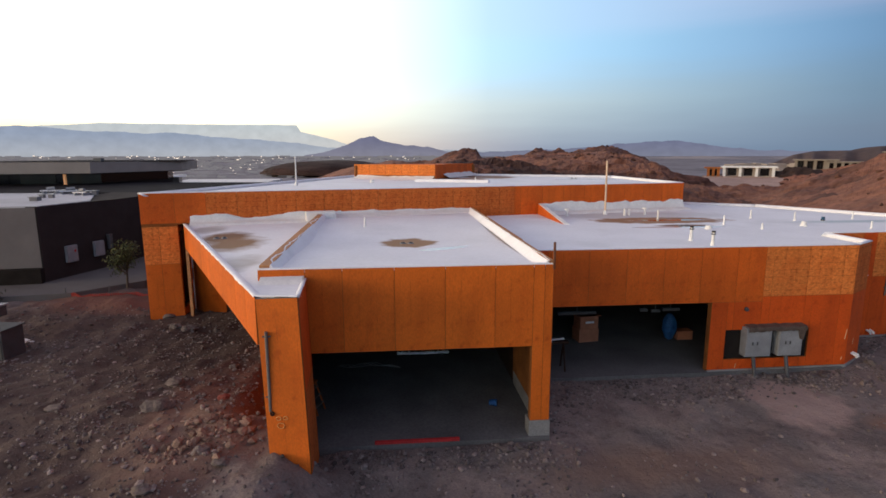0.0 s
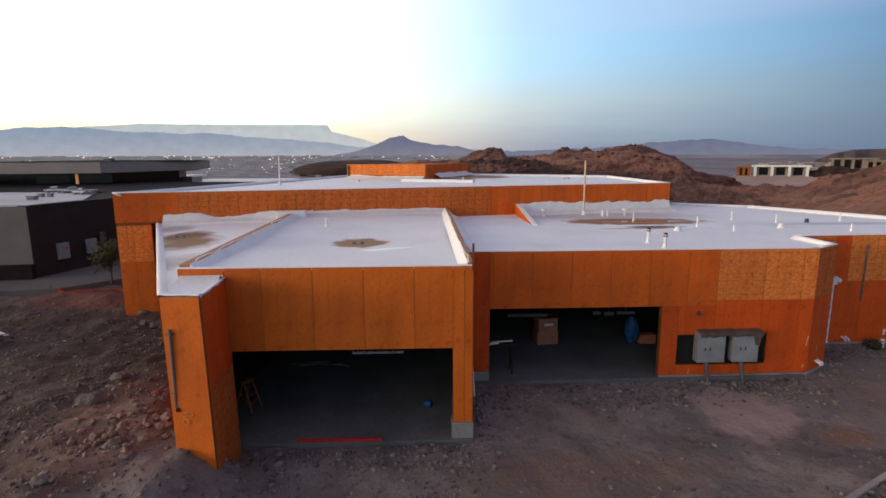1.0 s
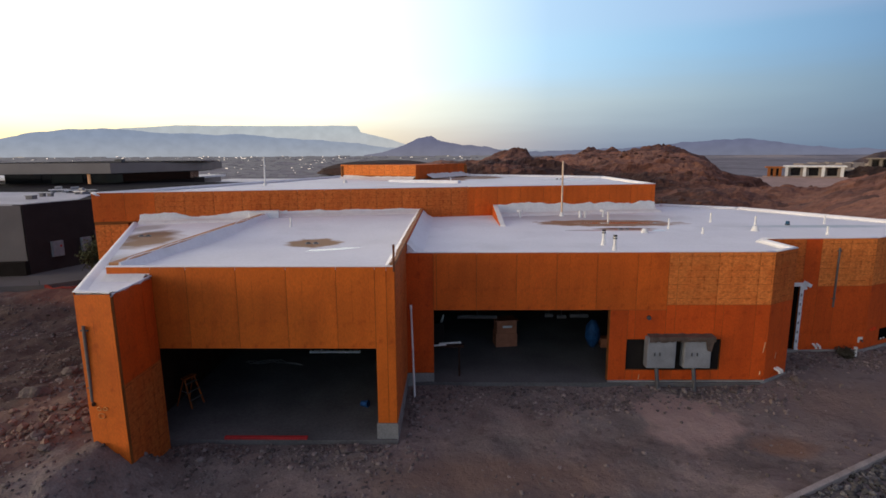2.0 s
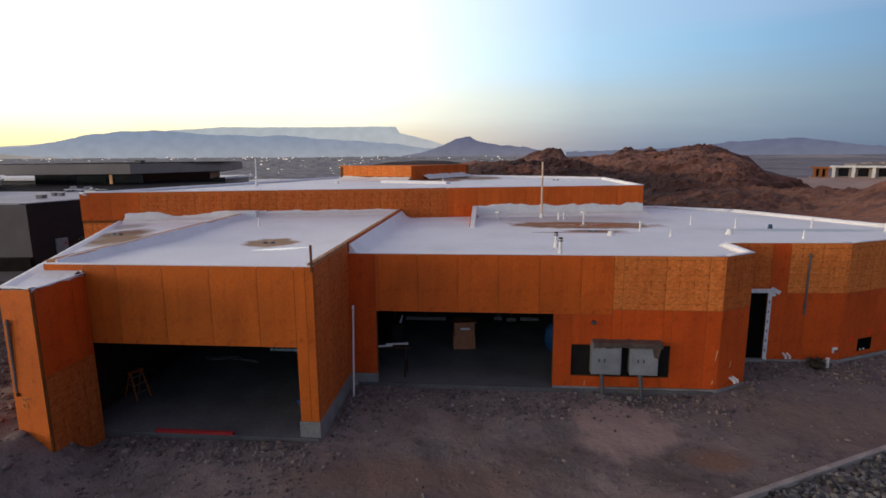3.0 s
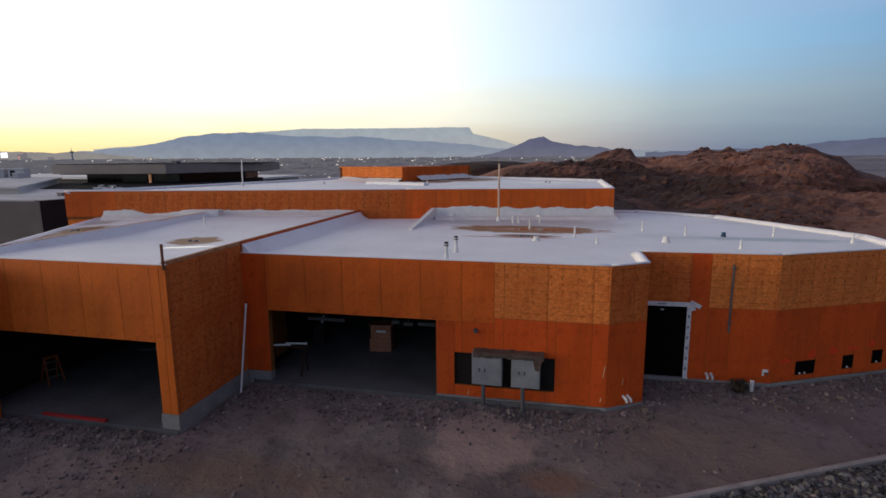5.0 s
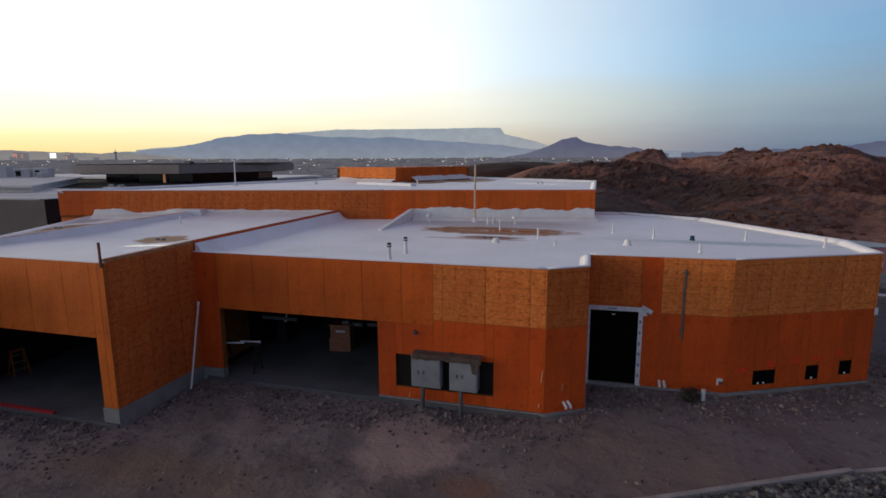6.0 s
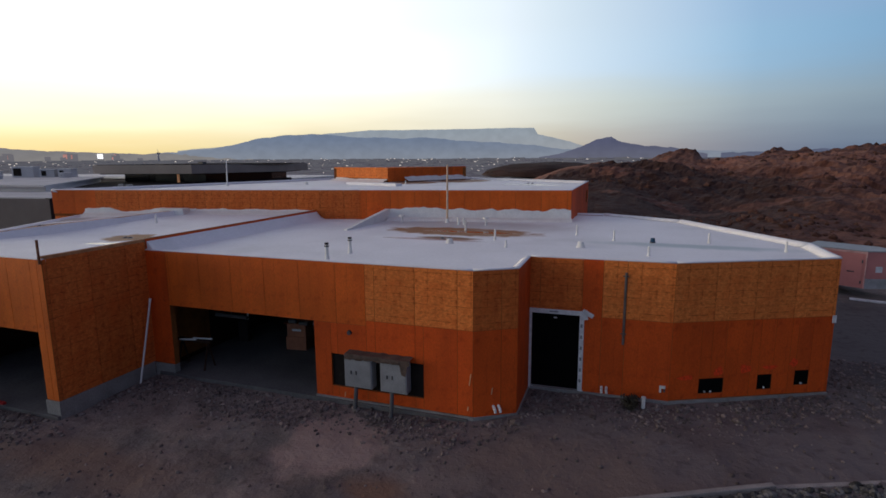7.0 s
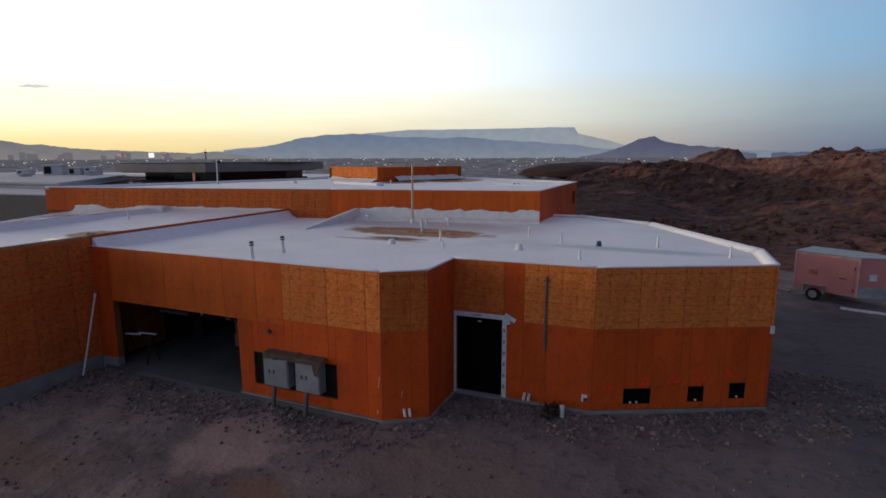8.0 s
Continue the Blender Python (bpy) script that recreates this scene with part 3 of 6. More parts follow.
def hill_z(x, y):
    b, r = math.degrees(math.atan2(x - 10, y - 2)), math.hypot(x - 10, y - 2)
    top = float(np.interp(b, [c[0] for c in CREST], [c[1] for c in CREST]))
    soft = float(np.interp(b, [-20, -4, 3, 9, 14, 20, 23, 25, 26.5, 31, 36, 43, 51], [-6, 1, 4, 5.5, 8, 9.5, 6.5, 1.5, -2.8, -4, -4.7, 4.5, 11]))
    rise = max(0.0, (r - 46) / (336 - 46))
    # the sharp knobs stand on the crest alone; the slope below is smoother
    peak = soft + (top - soft) * smooth(0.84, 0.99, rise)
    g = rise ** 0.85 if rise < 1 else max(0.0, 1 - (rise - 1) * 2.2)
    rough = smooth(40, 110, r)
    calm = 1 - 0.85 * smooth(0.78, 0.97, rise)
    v = Vector((x, y, 0))
    start = 45 - 8 * smooth(9, 13, b)
    near = smooth(-7, -1, b) * (1.6 * smooth(start, start + 10, r) + 1.4 * smooth(46, 75, r) * smooth(9, 24, b)) * (1 - rise)
    near += 3.9 * math.exp(-((r - 92) / 32) ** 2) * smooth(-9, -2, b) * smooth(14, 4, b)
    z = -1.0 + (peak + 1.0) * g + near
    z += rough * calm * 3.0 * (noise.ridged_multi_fractal(v * 0.017, 0.9, 2.2, 6, 1.0, 2.0) - 1.2)
    z += (0.2 + rough * 0.75 * calm) * noise.fractal(v * 0.13, 0.75, 2.1, 6) + (0.1 + 0.3 * rough) * abs(noise.noise(v * 0.55))
    # a near spur on the east side, a valley below the far houses, and the fall towards the city
    z += float(np.interp(b, [24, 29, 33, 40, 50, 62], [0, 0.4, 1.5, 4.6, 7.5, 9])) * math.exp(-((r - 80) / 26) ** 2)
    z -= 4.2 * smooth(24, 27, b) * smooth(36, 32, b) * smooth(100, 145, r)
    z -= 3.2 * smooth(26, 28.5, b) * smooth(36, 32.5, b) * smooth(105, 135, r)
    z -= smooth(-4, -13, b) * (16 * smooth(60, 240, r) + 1.5)
    # heaps of boulders along the crest
    heap = smooth(0.84, 0.97, rise) * smooth(1.2, 1.02, rise) * smooth(1, 4, b) * smooth(26, 23, b)
    if heap > 0:
        z += heap * (2.6 * max(0.0, 0.75 - noise.voronoi(v * 0.17)[0][0]) - 0.7) * (0.5 + smooth(7, 10, top))
    return z


def polar_hill():
    bs, rs = np.arange(-20, 62, 0.12), 36 * (460 / 36) ** np.linspace(0, 1, 260)
    verts = []
    for r in rs:
        for b in bs:
            x, y = 10 + r * math.sin(radians(b)), 2 + r * math.cos(radians(b))
            verts.append((x, y, hill_z(x, y)))
    n = len(bs)
    faces = [(j * n + i, j * n + i + 1, (j + 1) * n + i + 1, (j + 1) * n + i) for j in range(len(rs) - 1) for i in range(n - 1)]
    me = bpy.data.meshes.new("rock_hill")
    me.from_pydata(verts, [], faces)
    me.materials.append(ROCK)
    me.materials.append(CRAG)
    # dark varnished crags stand along the crest and in patches on the slope
    crag = []
    for j in range(len(rs) - 1):
        rise = (rs[j] - 46) / 290
        for b in bs[:-1]:
            v = Vector((10 + rs[j] * math.sin(radians(b)), 2 + rs[j] * math.cos(radians(b)), 0))
            k = noise.fractal(v * 0.035, 0.8, 2.1, 5)
            crag.append(int(k + 0.75 * smooth(0.8, 0.95, rise) * smooth(1, 5, b) > 0.42))
    me.polygons.foreach_set("material_index", crag)
    return tagged(new("rock_hill", me), "red-brown rocky desert ridge with crags behind the house", "hill", kind="structure")


polar_hill()


def mound(name, cx, cy, rx, ry, z0, height, label, mat, rough=0.22):
    bm = bmesh.new()
    bmesh.ops.create_icosphere(bm, subdivisions=5, radius=1)
    bmesh.ops.delete(bm, geom=[v for v in bm.verts if v.co.z < -0.05], context="VERTS")
    for v in bm.verts:
        k = 1 + rough * noise.fractal(v.co * 2.2 + Vector((cx, cy, 0)), 1.0, 2.0, 5)
        v.co = Vector((cx + v.co.x * rx * k, cy + v.co.y * ry * k, z0 + max(0, v.co.z) * height * k))
    return tagged(part(name, bm, mat), label, "hill", kind="structure")


mound("dark_bank", 148, 186, 12, 9, -5, 7.4, "dark reddish cut bank below a house", DARK_ROCK)
mound("dark_mound", -64, 590, 74, 60, -12, 14.2, "dark low rock mound beyond the roofs", material("dark_red_scree", (0.04, 0.02, 0.016), 0.95, dark=0.6, scale=0.05, grain=0.6, bump=0.8), 0.05)
mound("dark_outcrop", 70, 127, 10, 7, -3.5, 6.2, "dark craggy outcrop at the end of the ridge", CRAG, 0.2)

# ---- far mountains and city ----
# ridges and bank glow by themselves; haze is painted into these tones
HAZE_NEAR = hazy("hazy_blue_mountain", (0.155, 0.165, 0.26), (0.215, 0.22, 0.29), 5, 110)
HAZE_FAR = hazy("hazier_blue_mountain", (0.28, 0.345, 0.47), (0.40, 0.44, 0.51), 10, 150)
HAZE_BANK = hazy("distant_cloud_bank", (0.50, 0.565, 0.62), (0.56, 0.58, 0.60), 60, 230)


def range_of(name, r, stops, mat, label, rough=0.1):
    """A far mountain range as a solid ridge; stops: bearing and elevation of its crest."""
    bm = bmesh.new()
    rows = []
    for b in np.arange(stops[0][0], stops[-1][0], 0.1):
        e = float(np.interp(b, [s[0] for s in stops], [s[1] for s in stops]))
        e += rough * (noise.fractal(Vector((b * 0.55, r * 0.01, 0)), 1.0, 2.0, 5) + 0.35 * abs(noise.noise(Vector((b * 2.4, r * 0.01, 2)))))
        col = []
        for dr, f in ((-180, -0.05), (-90, 0.55), (0, 1.0), (120, -0.05)):
            R = r + dr
            h = 7.35 + r * math.tan(radians(e))
            z = -12 + (h + 12) * max(0, f)
            if f > 0.5 and f < 1:
                z += 12 * noise.noise((b * 0.9, 3, dr))
            col.append(bm.verts.new((R * math.sin(radians(b)), R * math.cos(radians(b)), z)))
        rows.append(col)
    for a, b in zip(rows, rows[1:]):
        for i in range(3):
            bm.faces.new((a[i], b[i], b[i + 1], a[i + 1])).smooth = True
    return tagged(part(name, bm, mat), label, "mountains", kind="structure")


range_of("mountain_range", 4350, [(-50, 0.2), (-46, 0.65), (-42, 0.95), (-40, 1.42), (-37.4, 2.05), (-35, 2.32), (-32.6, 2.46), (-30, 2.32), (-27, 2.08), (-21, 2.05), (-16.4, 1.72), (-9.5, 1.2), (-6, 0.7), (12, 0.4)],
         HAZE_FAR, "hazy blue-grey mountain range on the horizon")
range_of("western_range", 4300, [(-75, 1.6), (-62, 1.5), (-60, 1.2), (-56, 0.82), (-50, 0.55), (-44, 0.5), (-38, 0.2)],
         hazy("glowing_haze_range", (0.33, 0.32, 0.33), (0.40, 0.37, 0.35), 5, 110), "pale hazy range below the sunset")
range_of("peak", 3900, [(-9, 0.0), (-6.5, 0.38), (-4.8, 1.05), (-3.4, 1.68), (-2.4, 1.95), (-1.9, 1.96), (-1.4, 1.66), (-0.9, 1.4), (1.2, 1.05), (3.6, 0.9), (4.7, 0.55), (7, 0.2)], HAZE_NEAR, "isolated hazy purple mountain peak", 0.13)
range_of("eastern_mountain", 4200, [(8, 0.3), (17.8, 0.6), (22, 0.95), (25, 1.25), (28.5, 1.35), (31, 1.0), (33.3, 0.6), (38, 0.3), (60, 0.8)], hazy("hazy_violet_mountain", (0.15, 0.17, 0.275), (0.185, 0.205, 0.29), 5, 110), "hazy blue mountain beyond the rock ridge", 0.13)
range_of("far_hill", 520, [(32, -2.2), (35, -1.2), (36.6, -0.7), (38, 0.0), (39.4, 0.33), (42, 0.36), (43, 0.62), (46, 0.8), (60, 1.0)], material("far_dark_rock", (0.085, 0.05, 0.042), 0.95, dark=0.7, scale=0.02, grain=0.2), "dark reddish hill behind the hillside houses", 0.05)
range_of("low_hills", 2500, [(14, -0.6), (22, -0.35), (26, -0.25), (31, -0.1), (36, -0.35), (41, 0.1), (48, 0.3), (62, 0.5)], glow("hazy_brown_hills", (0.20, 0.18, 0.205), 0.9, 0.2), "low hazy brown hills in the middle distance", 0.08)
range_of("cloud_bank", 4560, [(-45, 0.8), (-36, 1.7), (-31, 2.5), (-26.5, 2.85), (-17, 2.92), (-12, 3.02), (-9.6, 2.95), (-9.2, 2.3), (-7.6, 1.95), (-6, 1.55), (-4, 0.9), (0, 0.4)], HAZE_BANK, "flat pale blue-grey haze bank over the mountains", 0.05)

SCREE = material("graded_fill", (0.42, 0.285, 0.235), 0.95, dark=0.85, scale=0.15, grain=1.5)
fill = part("fill_slope", prism([(88.7, 139), (101, 131), (143, 177), (112, 193)], -14, lambda x, y: -5.8 + 5.1 * smooth(160, 226, math.hypot(x, y))), SCREE)
tagged(fill, "smooth graded fill slope below a white-roofed building", "slope", kind="structure")

rng = random.Random(4)


def small_cloud():
    bm = bmesh.new()
    for dx, dz, w, h in ((-46, -3, 34, 5), (-14, 0, 40, 8), (22, 3, 36, 7), (54, 5, 22, 4)):
        bmesh.ops.create_icosphere(bm, subdivisions=3, radius=1, matrix=Matrix.Translation((-3429 + 0.51 * dx, 2027 + 0.86 * dx, 423 + dz)) @ Matrix.Diagonal((w * 0.6, w, h, 1)))
    for v in bm.verts:
        v.co.z += 4 * noise.fractal(v.co * 0.05, 1, 2, 4)
    # the cloud's daylight is put into its emission
    tagged(part("small_cloud", bm, glow("grey_cloud", (1.0, 0.96, 0.9), 1.35, 0.05)), "small grey wisp of cloud low in the western sky", "cloud", kind="structure")


small_cloud()


def far_suburb():
    """Small pale houses beyond the valley, too many and too small to tell apart."""
    bm = bmesh.new()
    for k in range(90):
        b, r = rng.uniform(33.5, 39.0), rng.uniform(380, 700)
        x, y = r * math.sin(radians(b)), r * math.cos(radians(b))
        w, top = rng.uniform(2.0, 5), 7.35 + r * math.tan(radians(rng.uniform(-1.25, -0.72) - 0.25 * smooth(35, 30, b)))
        add_box(bm, x - w, x + w, y - w, y + w, -14, top)
    tagged(part("far_suburb", bm, material("pale_far_walls", (0.36, 0.30, 0.26), 0.9, dark=0.8, scale=0.05)), "cluster of small pale houses beyond the valley", "houses", kind="stuff")


far_suburb()


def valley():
    """The built-up valley floor: streets, roofs and trees, haze put into their colour, beginning beyond the desert
    slope.
    """
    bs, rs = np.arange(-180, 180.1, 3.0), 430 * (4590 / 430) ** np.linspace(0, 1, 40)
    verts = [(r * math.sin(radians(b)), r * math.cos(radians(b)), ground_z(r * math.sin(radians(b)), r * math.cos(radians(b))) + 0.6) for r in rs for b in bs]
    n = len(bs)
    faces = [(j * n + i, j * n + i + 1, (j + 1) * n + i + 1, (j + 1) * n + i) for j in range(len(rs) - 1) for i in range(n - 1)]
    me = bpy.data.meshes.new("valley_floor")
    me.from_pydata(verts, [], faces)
    me.materials.append(material("hazed_streets_and_trees", (0.25, 0.232, 0.25), 0.95, dark=0.75, scale=0.01, grain=0.08, bump=0, hue=(0.18, 0.168, 0.18), spec=0.05))
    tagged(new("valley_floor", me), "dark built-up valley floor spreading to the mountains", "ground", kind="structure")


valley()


def city():
    """Low blocks of the far city, joined, and their lamps."""
    bm, lamps, red_faces, high = bmesh.new(), bmesh.new(), bmesh.new(), bmesh.new()
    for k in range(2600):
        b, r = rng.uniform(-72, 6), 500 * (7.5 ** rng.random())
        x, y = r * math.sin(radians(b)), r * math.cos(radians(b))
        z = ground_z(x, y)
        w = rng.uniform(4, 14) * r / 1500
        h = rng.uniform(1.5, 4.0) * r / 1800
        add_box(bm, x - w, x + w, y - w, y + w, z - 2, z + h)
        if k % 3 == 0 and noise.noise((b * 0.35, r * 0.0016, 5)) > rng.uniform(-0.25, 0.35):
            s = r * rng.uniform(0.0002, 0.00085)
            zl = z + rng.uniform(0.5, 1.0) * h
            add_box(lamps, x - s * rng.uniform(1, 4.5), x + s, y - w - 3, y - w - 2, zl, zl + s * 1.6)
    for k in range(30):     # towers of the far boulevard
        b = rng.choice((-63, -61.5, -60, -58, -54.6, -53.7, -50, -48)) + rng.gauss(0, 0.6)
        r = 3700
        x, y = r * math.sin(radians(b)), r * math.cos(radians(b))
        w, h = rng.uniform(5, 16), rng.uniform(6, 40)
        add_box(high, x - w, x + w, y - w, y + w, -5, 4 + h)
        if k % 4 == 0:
            add_box(red_faces, x - w, x + w, y - w - 3, y - w - 2, 2 + 0.3 * h, 3 + h * 0.9)
    # blocks and towers emit a flat tone that stands for haze
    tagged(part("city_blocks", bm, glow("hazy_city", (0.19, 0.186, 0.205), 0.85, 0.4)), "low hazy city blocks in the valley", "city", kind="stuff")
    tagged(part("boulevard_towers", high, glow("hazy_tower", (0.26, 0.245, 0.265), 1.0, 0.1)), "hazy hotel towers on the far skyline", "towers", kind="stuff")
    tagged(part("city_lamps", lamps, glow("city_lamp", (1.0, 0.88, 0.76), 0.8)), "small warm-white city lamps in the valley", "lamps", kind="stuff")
    # reddish tower faces made bright by emission of their own
    tagged(part("lit_towers", red_faces, glow("red_tower_face", (0.62, 0.30, 0.25), 0.8)), "reddish lit tower faces on the skyline", "city", kind="stuff")
    tower = thing("observation_tower", "slender pale observation tower on the skyline", "tower")
    x, y = 3650 * math.sin(radians(-46.6)), 3650 * math.cos(radians(-46.6))
    pale = material("pale_tower", (0.45, 0.45, 0.48), 0.8)
    part("shaft", rod((x, y, -4), (x, y, 40), 6, 3.5), pale, tower)
    part("pod", rod((x, y, 38), (x, y, 48), 7, 12), pale, tower)
    part("mast", rod((x, y, 48), (x, y, 70), 1.8, 0.6), pale, tower)
    sign = thing("lit_sign", "bright white lit tower sign on the skyline", "sign")
    x, y = 3650 * math.sin(radians(-51.2)), 3650 * math.cos(radians(-51.2))
    part("face", box(x - 20, x + 20, y - 3, y, 14, 40), glow("white_sign", (1, 0.97, 0.95), 2.2), sign)


city()

# ---- the house ----
house = tagged(new("house"), "unfinished flat-roofed house in orange sheathing with white foam roofs", "house")
house.empty_display_size = 0.5
SEAM = 2.82
G1Z, G2Z = 0.24, 0.34            # garage floors
UP = lambda x: 22.83 + 0.2263 * (x + 10.5)   # front line of the upper block

# front garage
wall(house, (-2.33, 12.53), (3.62, 12.53), 0.1, 4.6, [(0.0, 5.46, -1, 2.64)], [(0, 5.95, 0.66, 4.72, OCHRE)], start=0.86)
# the browner board also carries the shade of this east-facing side
wall(house, (3.622, 12.535), (3.622, 15.8), 0.4, 4.6, [], [(0, 3.27, 0.66, 4.718, RAW_BROWN)], start=0.1)
bm = box(3.1, 3.64, 12.5, 12.9, -0.3, 0.655)
part("post_footing", bm, CONCRETE, house, "grey concrete footing under the sheathed post")
bm = box(3.42, 3.64, 12.9, 15.75, -0.3, 0.655)
add_box(bm, 3.635, 3.66, 13.9, 14.0, -0.3, 0.6)
add_box(bm, 3.635, 3.65, 14.6, 14.66, -0.3, 0.62)
part("stem_wall", bm, CONCRETE, house, "grey concrete stem wall")
part("garage_floor", box(-3.1, 3.62, 12.42, 22.0, -0.3, G1Z), FLOOR, house, "smooth grey concrete garage floor")
# leaning pier at the tip of the canopy
LEAN = Matrix.Translation((-2.2, 10.77, 4.45)) @ Matrix.Rotation(radians(-2.0), 4, "X") @ Matrix.Rotation(radians(-2.1), 4, "Y") @ Matrix.Translation((2.2, -10.77, -4.45))
wall(house, (-3.05, 10.85), (-2.2, 10.75), 0.2, 4.43, [], [(0, 0.9, 0.2, 4.5, OCHRE)], name="pier_front", start=0, thick=0.06, lean=LEAN)
wall(house, (-2.2, 10.83), (-2.32, 12.53), 0.0, 4.43, [], [(0, 1.8, 0.0, 2.45, RAW_BROWN), (0, 1.8, 2.45, 4.5, ORANGE)], name="pier_side", start=0, lean=LEAN)
wall(house, (-3.15, 12.5), (-3.05, 10.92), 0.2, 3.6, [], [(0, 1.7, 0.2, 3.5, OCHRE)], name="pier_side", lean=LEAN)
# canopy fascia that runs back to the upper block
wall(house, (-8.95, 23.15), (-3.06, 10.87), 3.5, 4.43, [], [(0, 13.7, 3.48, 4.52, OCHRE)], name="fascia", start=0.4, thick=0.25)
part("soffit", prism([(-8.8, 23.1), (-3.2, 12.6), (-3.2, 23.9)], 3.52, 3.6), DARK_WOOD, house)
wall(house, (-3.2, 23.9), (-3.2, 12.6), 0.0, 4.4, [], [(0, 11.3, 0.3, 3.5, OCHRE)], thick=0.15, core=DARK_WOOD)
wall(house, (-3.4, 12.53), (-2.33, 12.53), 4.3, 4.6, [], [(0, 1.07, 4.4, 4.72, OCHRE)])
# second garage
wall(house, (3.62, 15.8), (14.74, 15.85), 0.2, 4.38, [(0.83, 6.25, -1, 2.66), (6.8, 9.7, 0.72, 1.72)],
     [(0, 0.83, 0.64, 4.46, ORANGE), (0.83, 7.96, 2.66, 4.46, RUSSET), (0.83, 7.96, 0.38, 2.66, ORANGE), (7.96, 11.12, SEAM, 4.46, RAW), (7.96, 11.12, 0.4, SEAM, ORANGE)], start=0.92)
part("stem_wall", box(3.64, 4.45, 15.77, 16.0, -0.3, 0.62), CONCRETE, house)
bm = prism([(9.87, 15.76), (14.75, 15.81), (15.83, 16.47), (15.83, 18.3), (15.6, 18.3), (15.6, 16.6), (14.7, 16.0), (9.87, 15.95)], -0.3, 0.385)
part("stem_wall", bm, CONCRETE, house)
part("garage_floor", box(3.85, 14.6, 15.72, 24.0, -0.3, G2Z), FLOOR, house, "smooth grey concrete garage floor")
wall(house, (14.74, 15.85), (15.8, 16.5), 0.2, 4.38, [], [(0, 1.3, SEAM, 4.46, RAW_BROWN), (0, 1.3, 0.38, SEAM, ORANGE)], start=2.0)
wall(house, (15.8, 16.5), (15.78, 18.35), 0.2, 4.38, [], [(0, 2, 0.38, 4.46, ORANGE)], start=1.0)
# door wall and the long wing
wall(house, (15.78, 18.35), (19.8, 18.5), 0.1, 4.38, [(0.08, 1.5, 0.38, 2.77)],
     [(0, 1.53, 2.77, 4.46, RAW_BROWN), (0, 1.53, 0.3, 2.77, ORANGE), (1.53, 2.1, 0.42, 4.46, ORANGE), (2.1, 4.1, 2.76, 4.46, RAW), (2.1, 4.1, 0.42, 2.76, ORANGE)], start=0.31)
wall(house, (19.8, 18.5), (24.26, 20.65), 0.1, 4.38, [(0.89, 1.65, 0.6, 1.05), (2.7, 3.15, 0.63, 1.08), (3.87, 4.32, 0.7, 1.15)],
     [(0, 5, 2.76, 4.46, RAW), (0, 5, 0.45, 2.76, ORANGE)], start=0.0)
bm = prism([(15.85, 18.31), (19.81, 18.455), (24.29, 20.6), (24.1, 20.8), (19.8, 18.7), (15.85, 18.6)], -0.3, 0.425)
part("stem_wall", bm, CONCRETE, house)
wall(house, (24.26, 20.65), (24.2, 23.2), 0.1, 4.38, [], [(0, 3, 2.76, 4.46, RAW), (0, 3, 0.4, 2.76, ORANGE)])
wall(house, (24.2, 23.2), (20.78, 29.4), 0.0, 4.38, [], [(0, 8, 0.4, 4.46, ORANGE)])
wall(house, (20.78, 29.4), (17.3, 31.6), 0.0, 4.38, [], [(0, 5, 0.4, 4.46, ORANGE)])
wall(house, (17.3, 31.6), (15.9, 31.6), 0.0, 4.38, [], [(0, 2, 0.4, 4.46, ORANGE)])
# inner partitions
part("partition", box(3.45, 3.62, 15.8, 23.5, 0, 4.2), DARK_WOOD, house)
# sheathing takes the darker stud colour in place of indoor shade
part("inner_sheet", box(3.63, 3.645, 16.05, 18.3, 0.4, 3.7), CORE, house, "orange sheathing inside the garage, darkened to brown for shade")
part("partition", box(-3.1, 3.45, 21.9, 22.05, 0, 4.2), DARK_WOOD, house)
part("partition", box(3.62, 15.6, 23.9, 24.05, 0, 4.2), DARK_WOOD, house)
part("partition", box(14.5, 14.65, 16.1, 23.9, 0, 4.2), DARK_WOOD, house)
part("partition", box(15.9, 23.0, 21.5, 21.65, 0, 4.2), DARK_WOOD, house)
part("wing_floor", prism([(15.7, 18.4), (19.75, 18.55), (24.1, 20.8), (20.6, 29.2), (15.9, 29.2)], 0.1, 0.4), CONCRETE, house)

# lower roofs: the deck lies a little below its edges


DIVIDE = -0.15       # how far the divider swings out towards the upper block


def dished_roof():
    """The garage roof falls towards its drain."""
    bm = bmesh.new()
    n, rows = 24, []
    for j in range(n + 1):
        row = []
        for i in range(n + 1):
            side = -3.38 + DIVIDE * j / n
            x = side + (3.58 - side) * i / n
            y = 12.56 + (UP(x) - 12.56) * j / n
            z = 4.6 - 0.24 * math.exp(-(math.hypot((x - 0.2) * 0.8, y - 18.1) / 2.7) ** 2)
            row.append(bm.verts.new((x, y, z)))
        rows.append(row)
    for a, b in zip(rows, rows[1:]):
        for i in range(n):
            bm.faces.new((a[i], a[i + 1], b[i + 1], b[i])).smooth = True
    low = bmesh.ops.extrude_edge_only(bm, edges=[e for e in bm.edges if e.is_boundary])
    for v in low["geom"]:
        if isinstance(v, bmesh.types.BMVert):
            v.co.z = 4.2
    return bm


part("roof", dished_roof(), FOAM, house, "white sprayed foam roof with a tan stain round the drain")
part("roof", prism([(-3.04, 10.86), (-2.21, 10.77), (-2.33, 12.52), (-3.3, 12.6), (-3.3, UP(-3.3)), (-8.9, UP(-8.9))], 4.35, 4.45), FOAM, house, "white sprayed foam canopy roof with a tan stain")
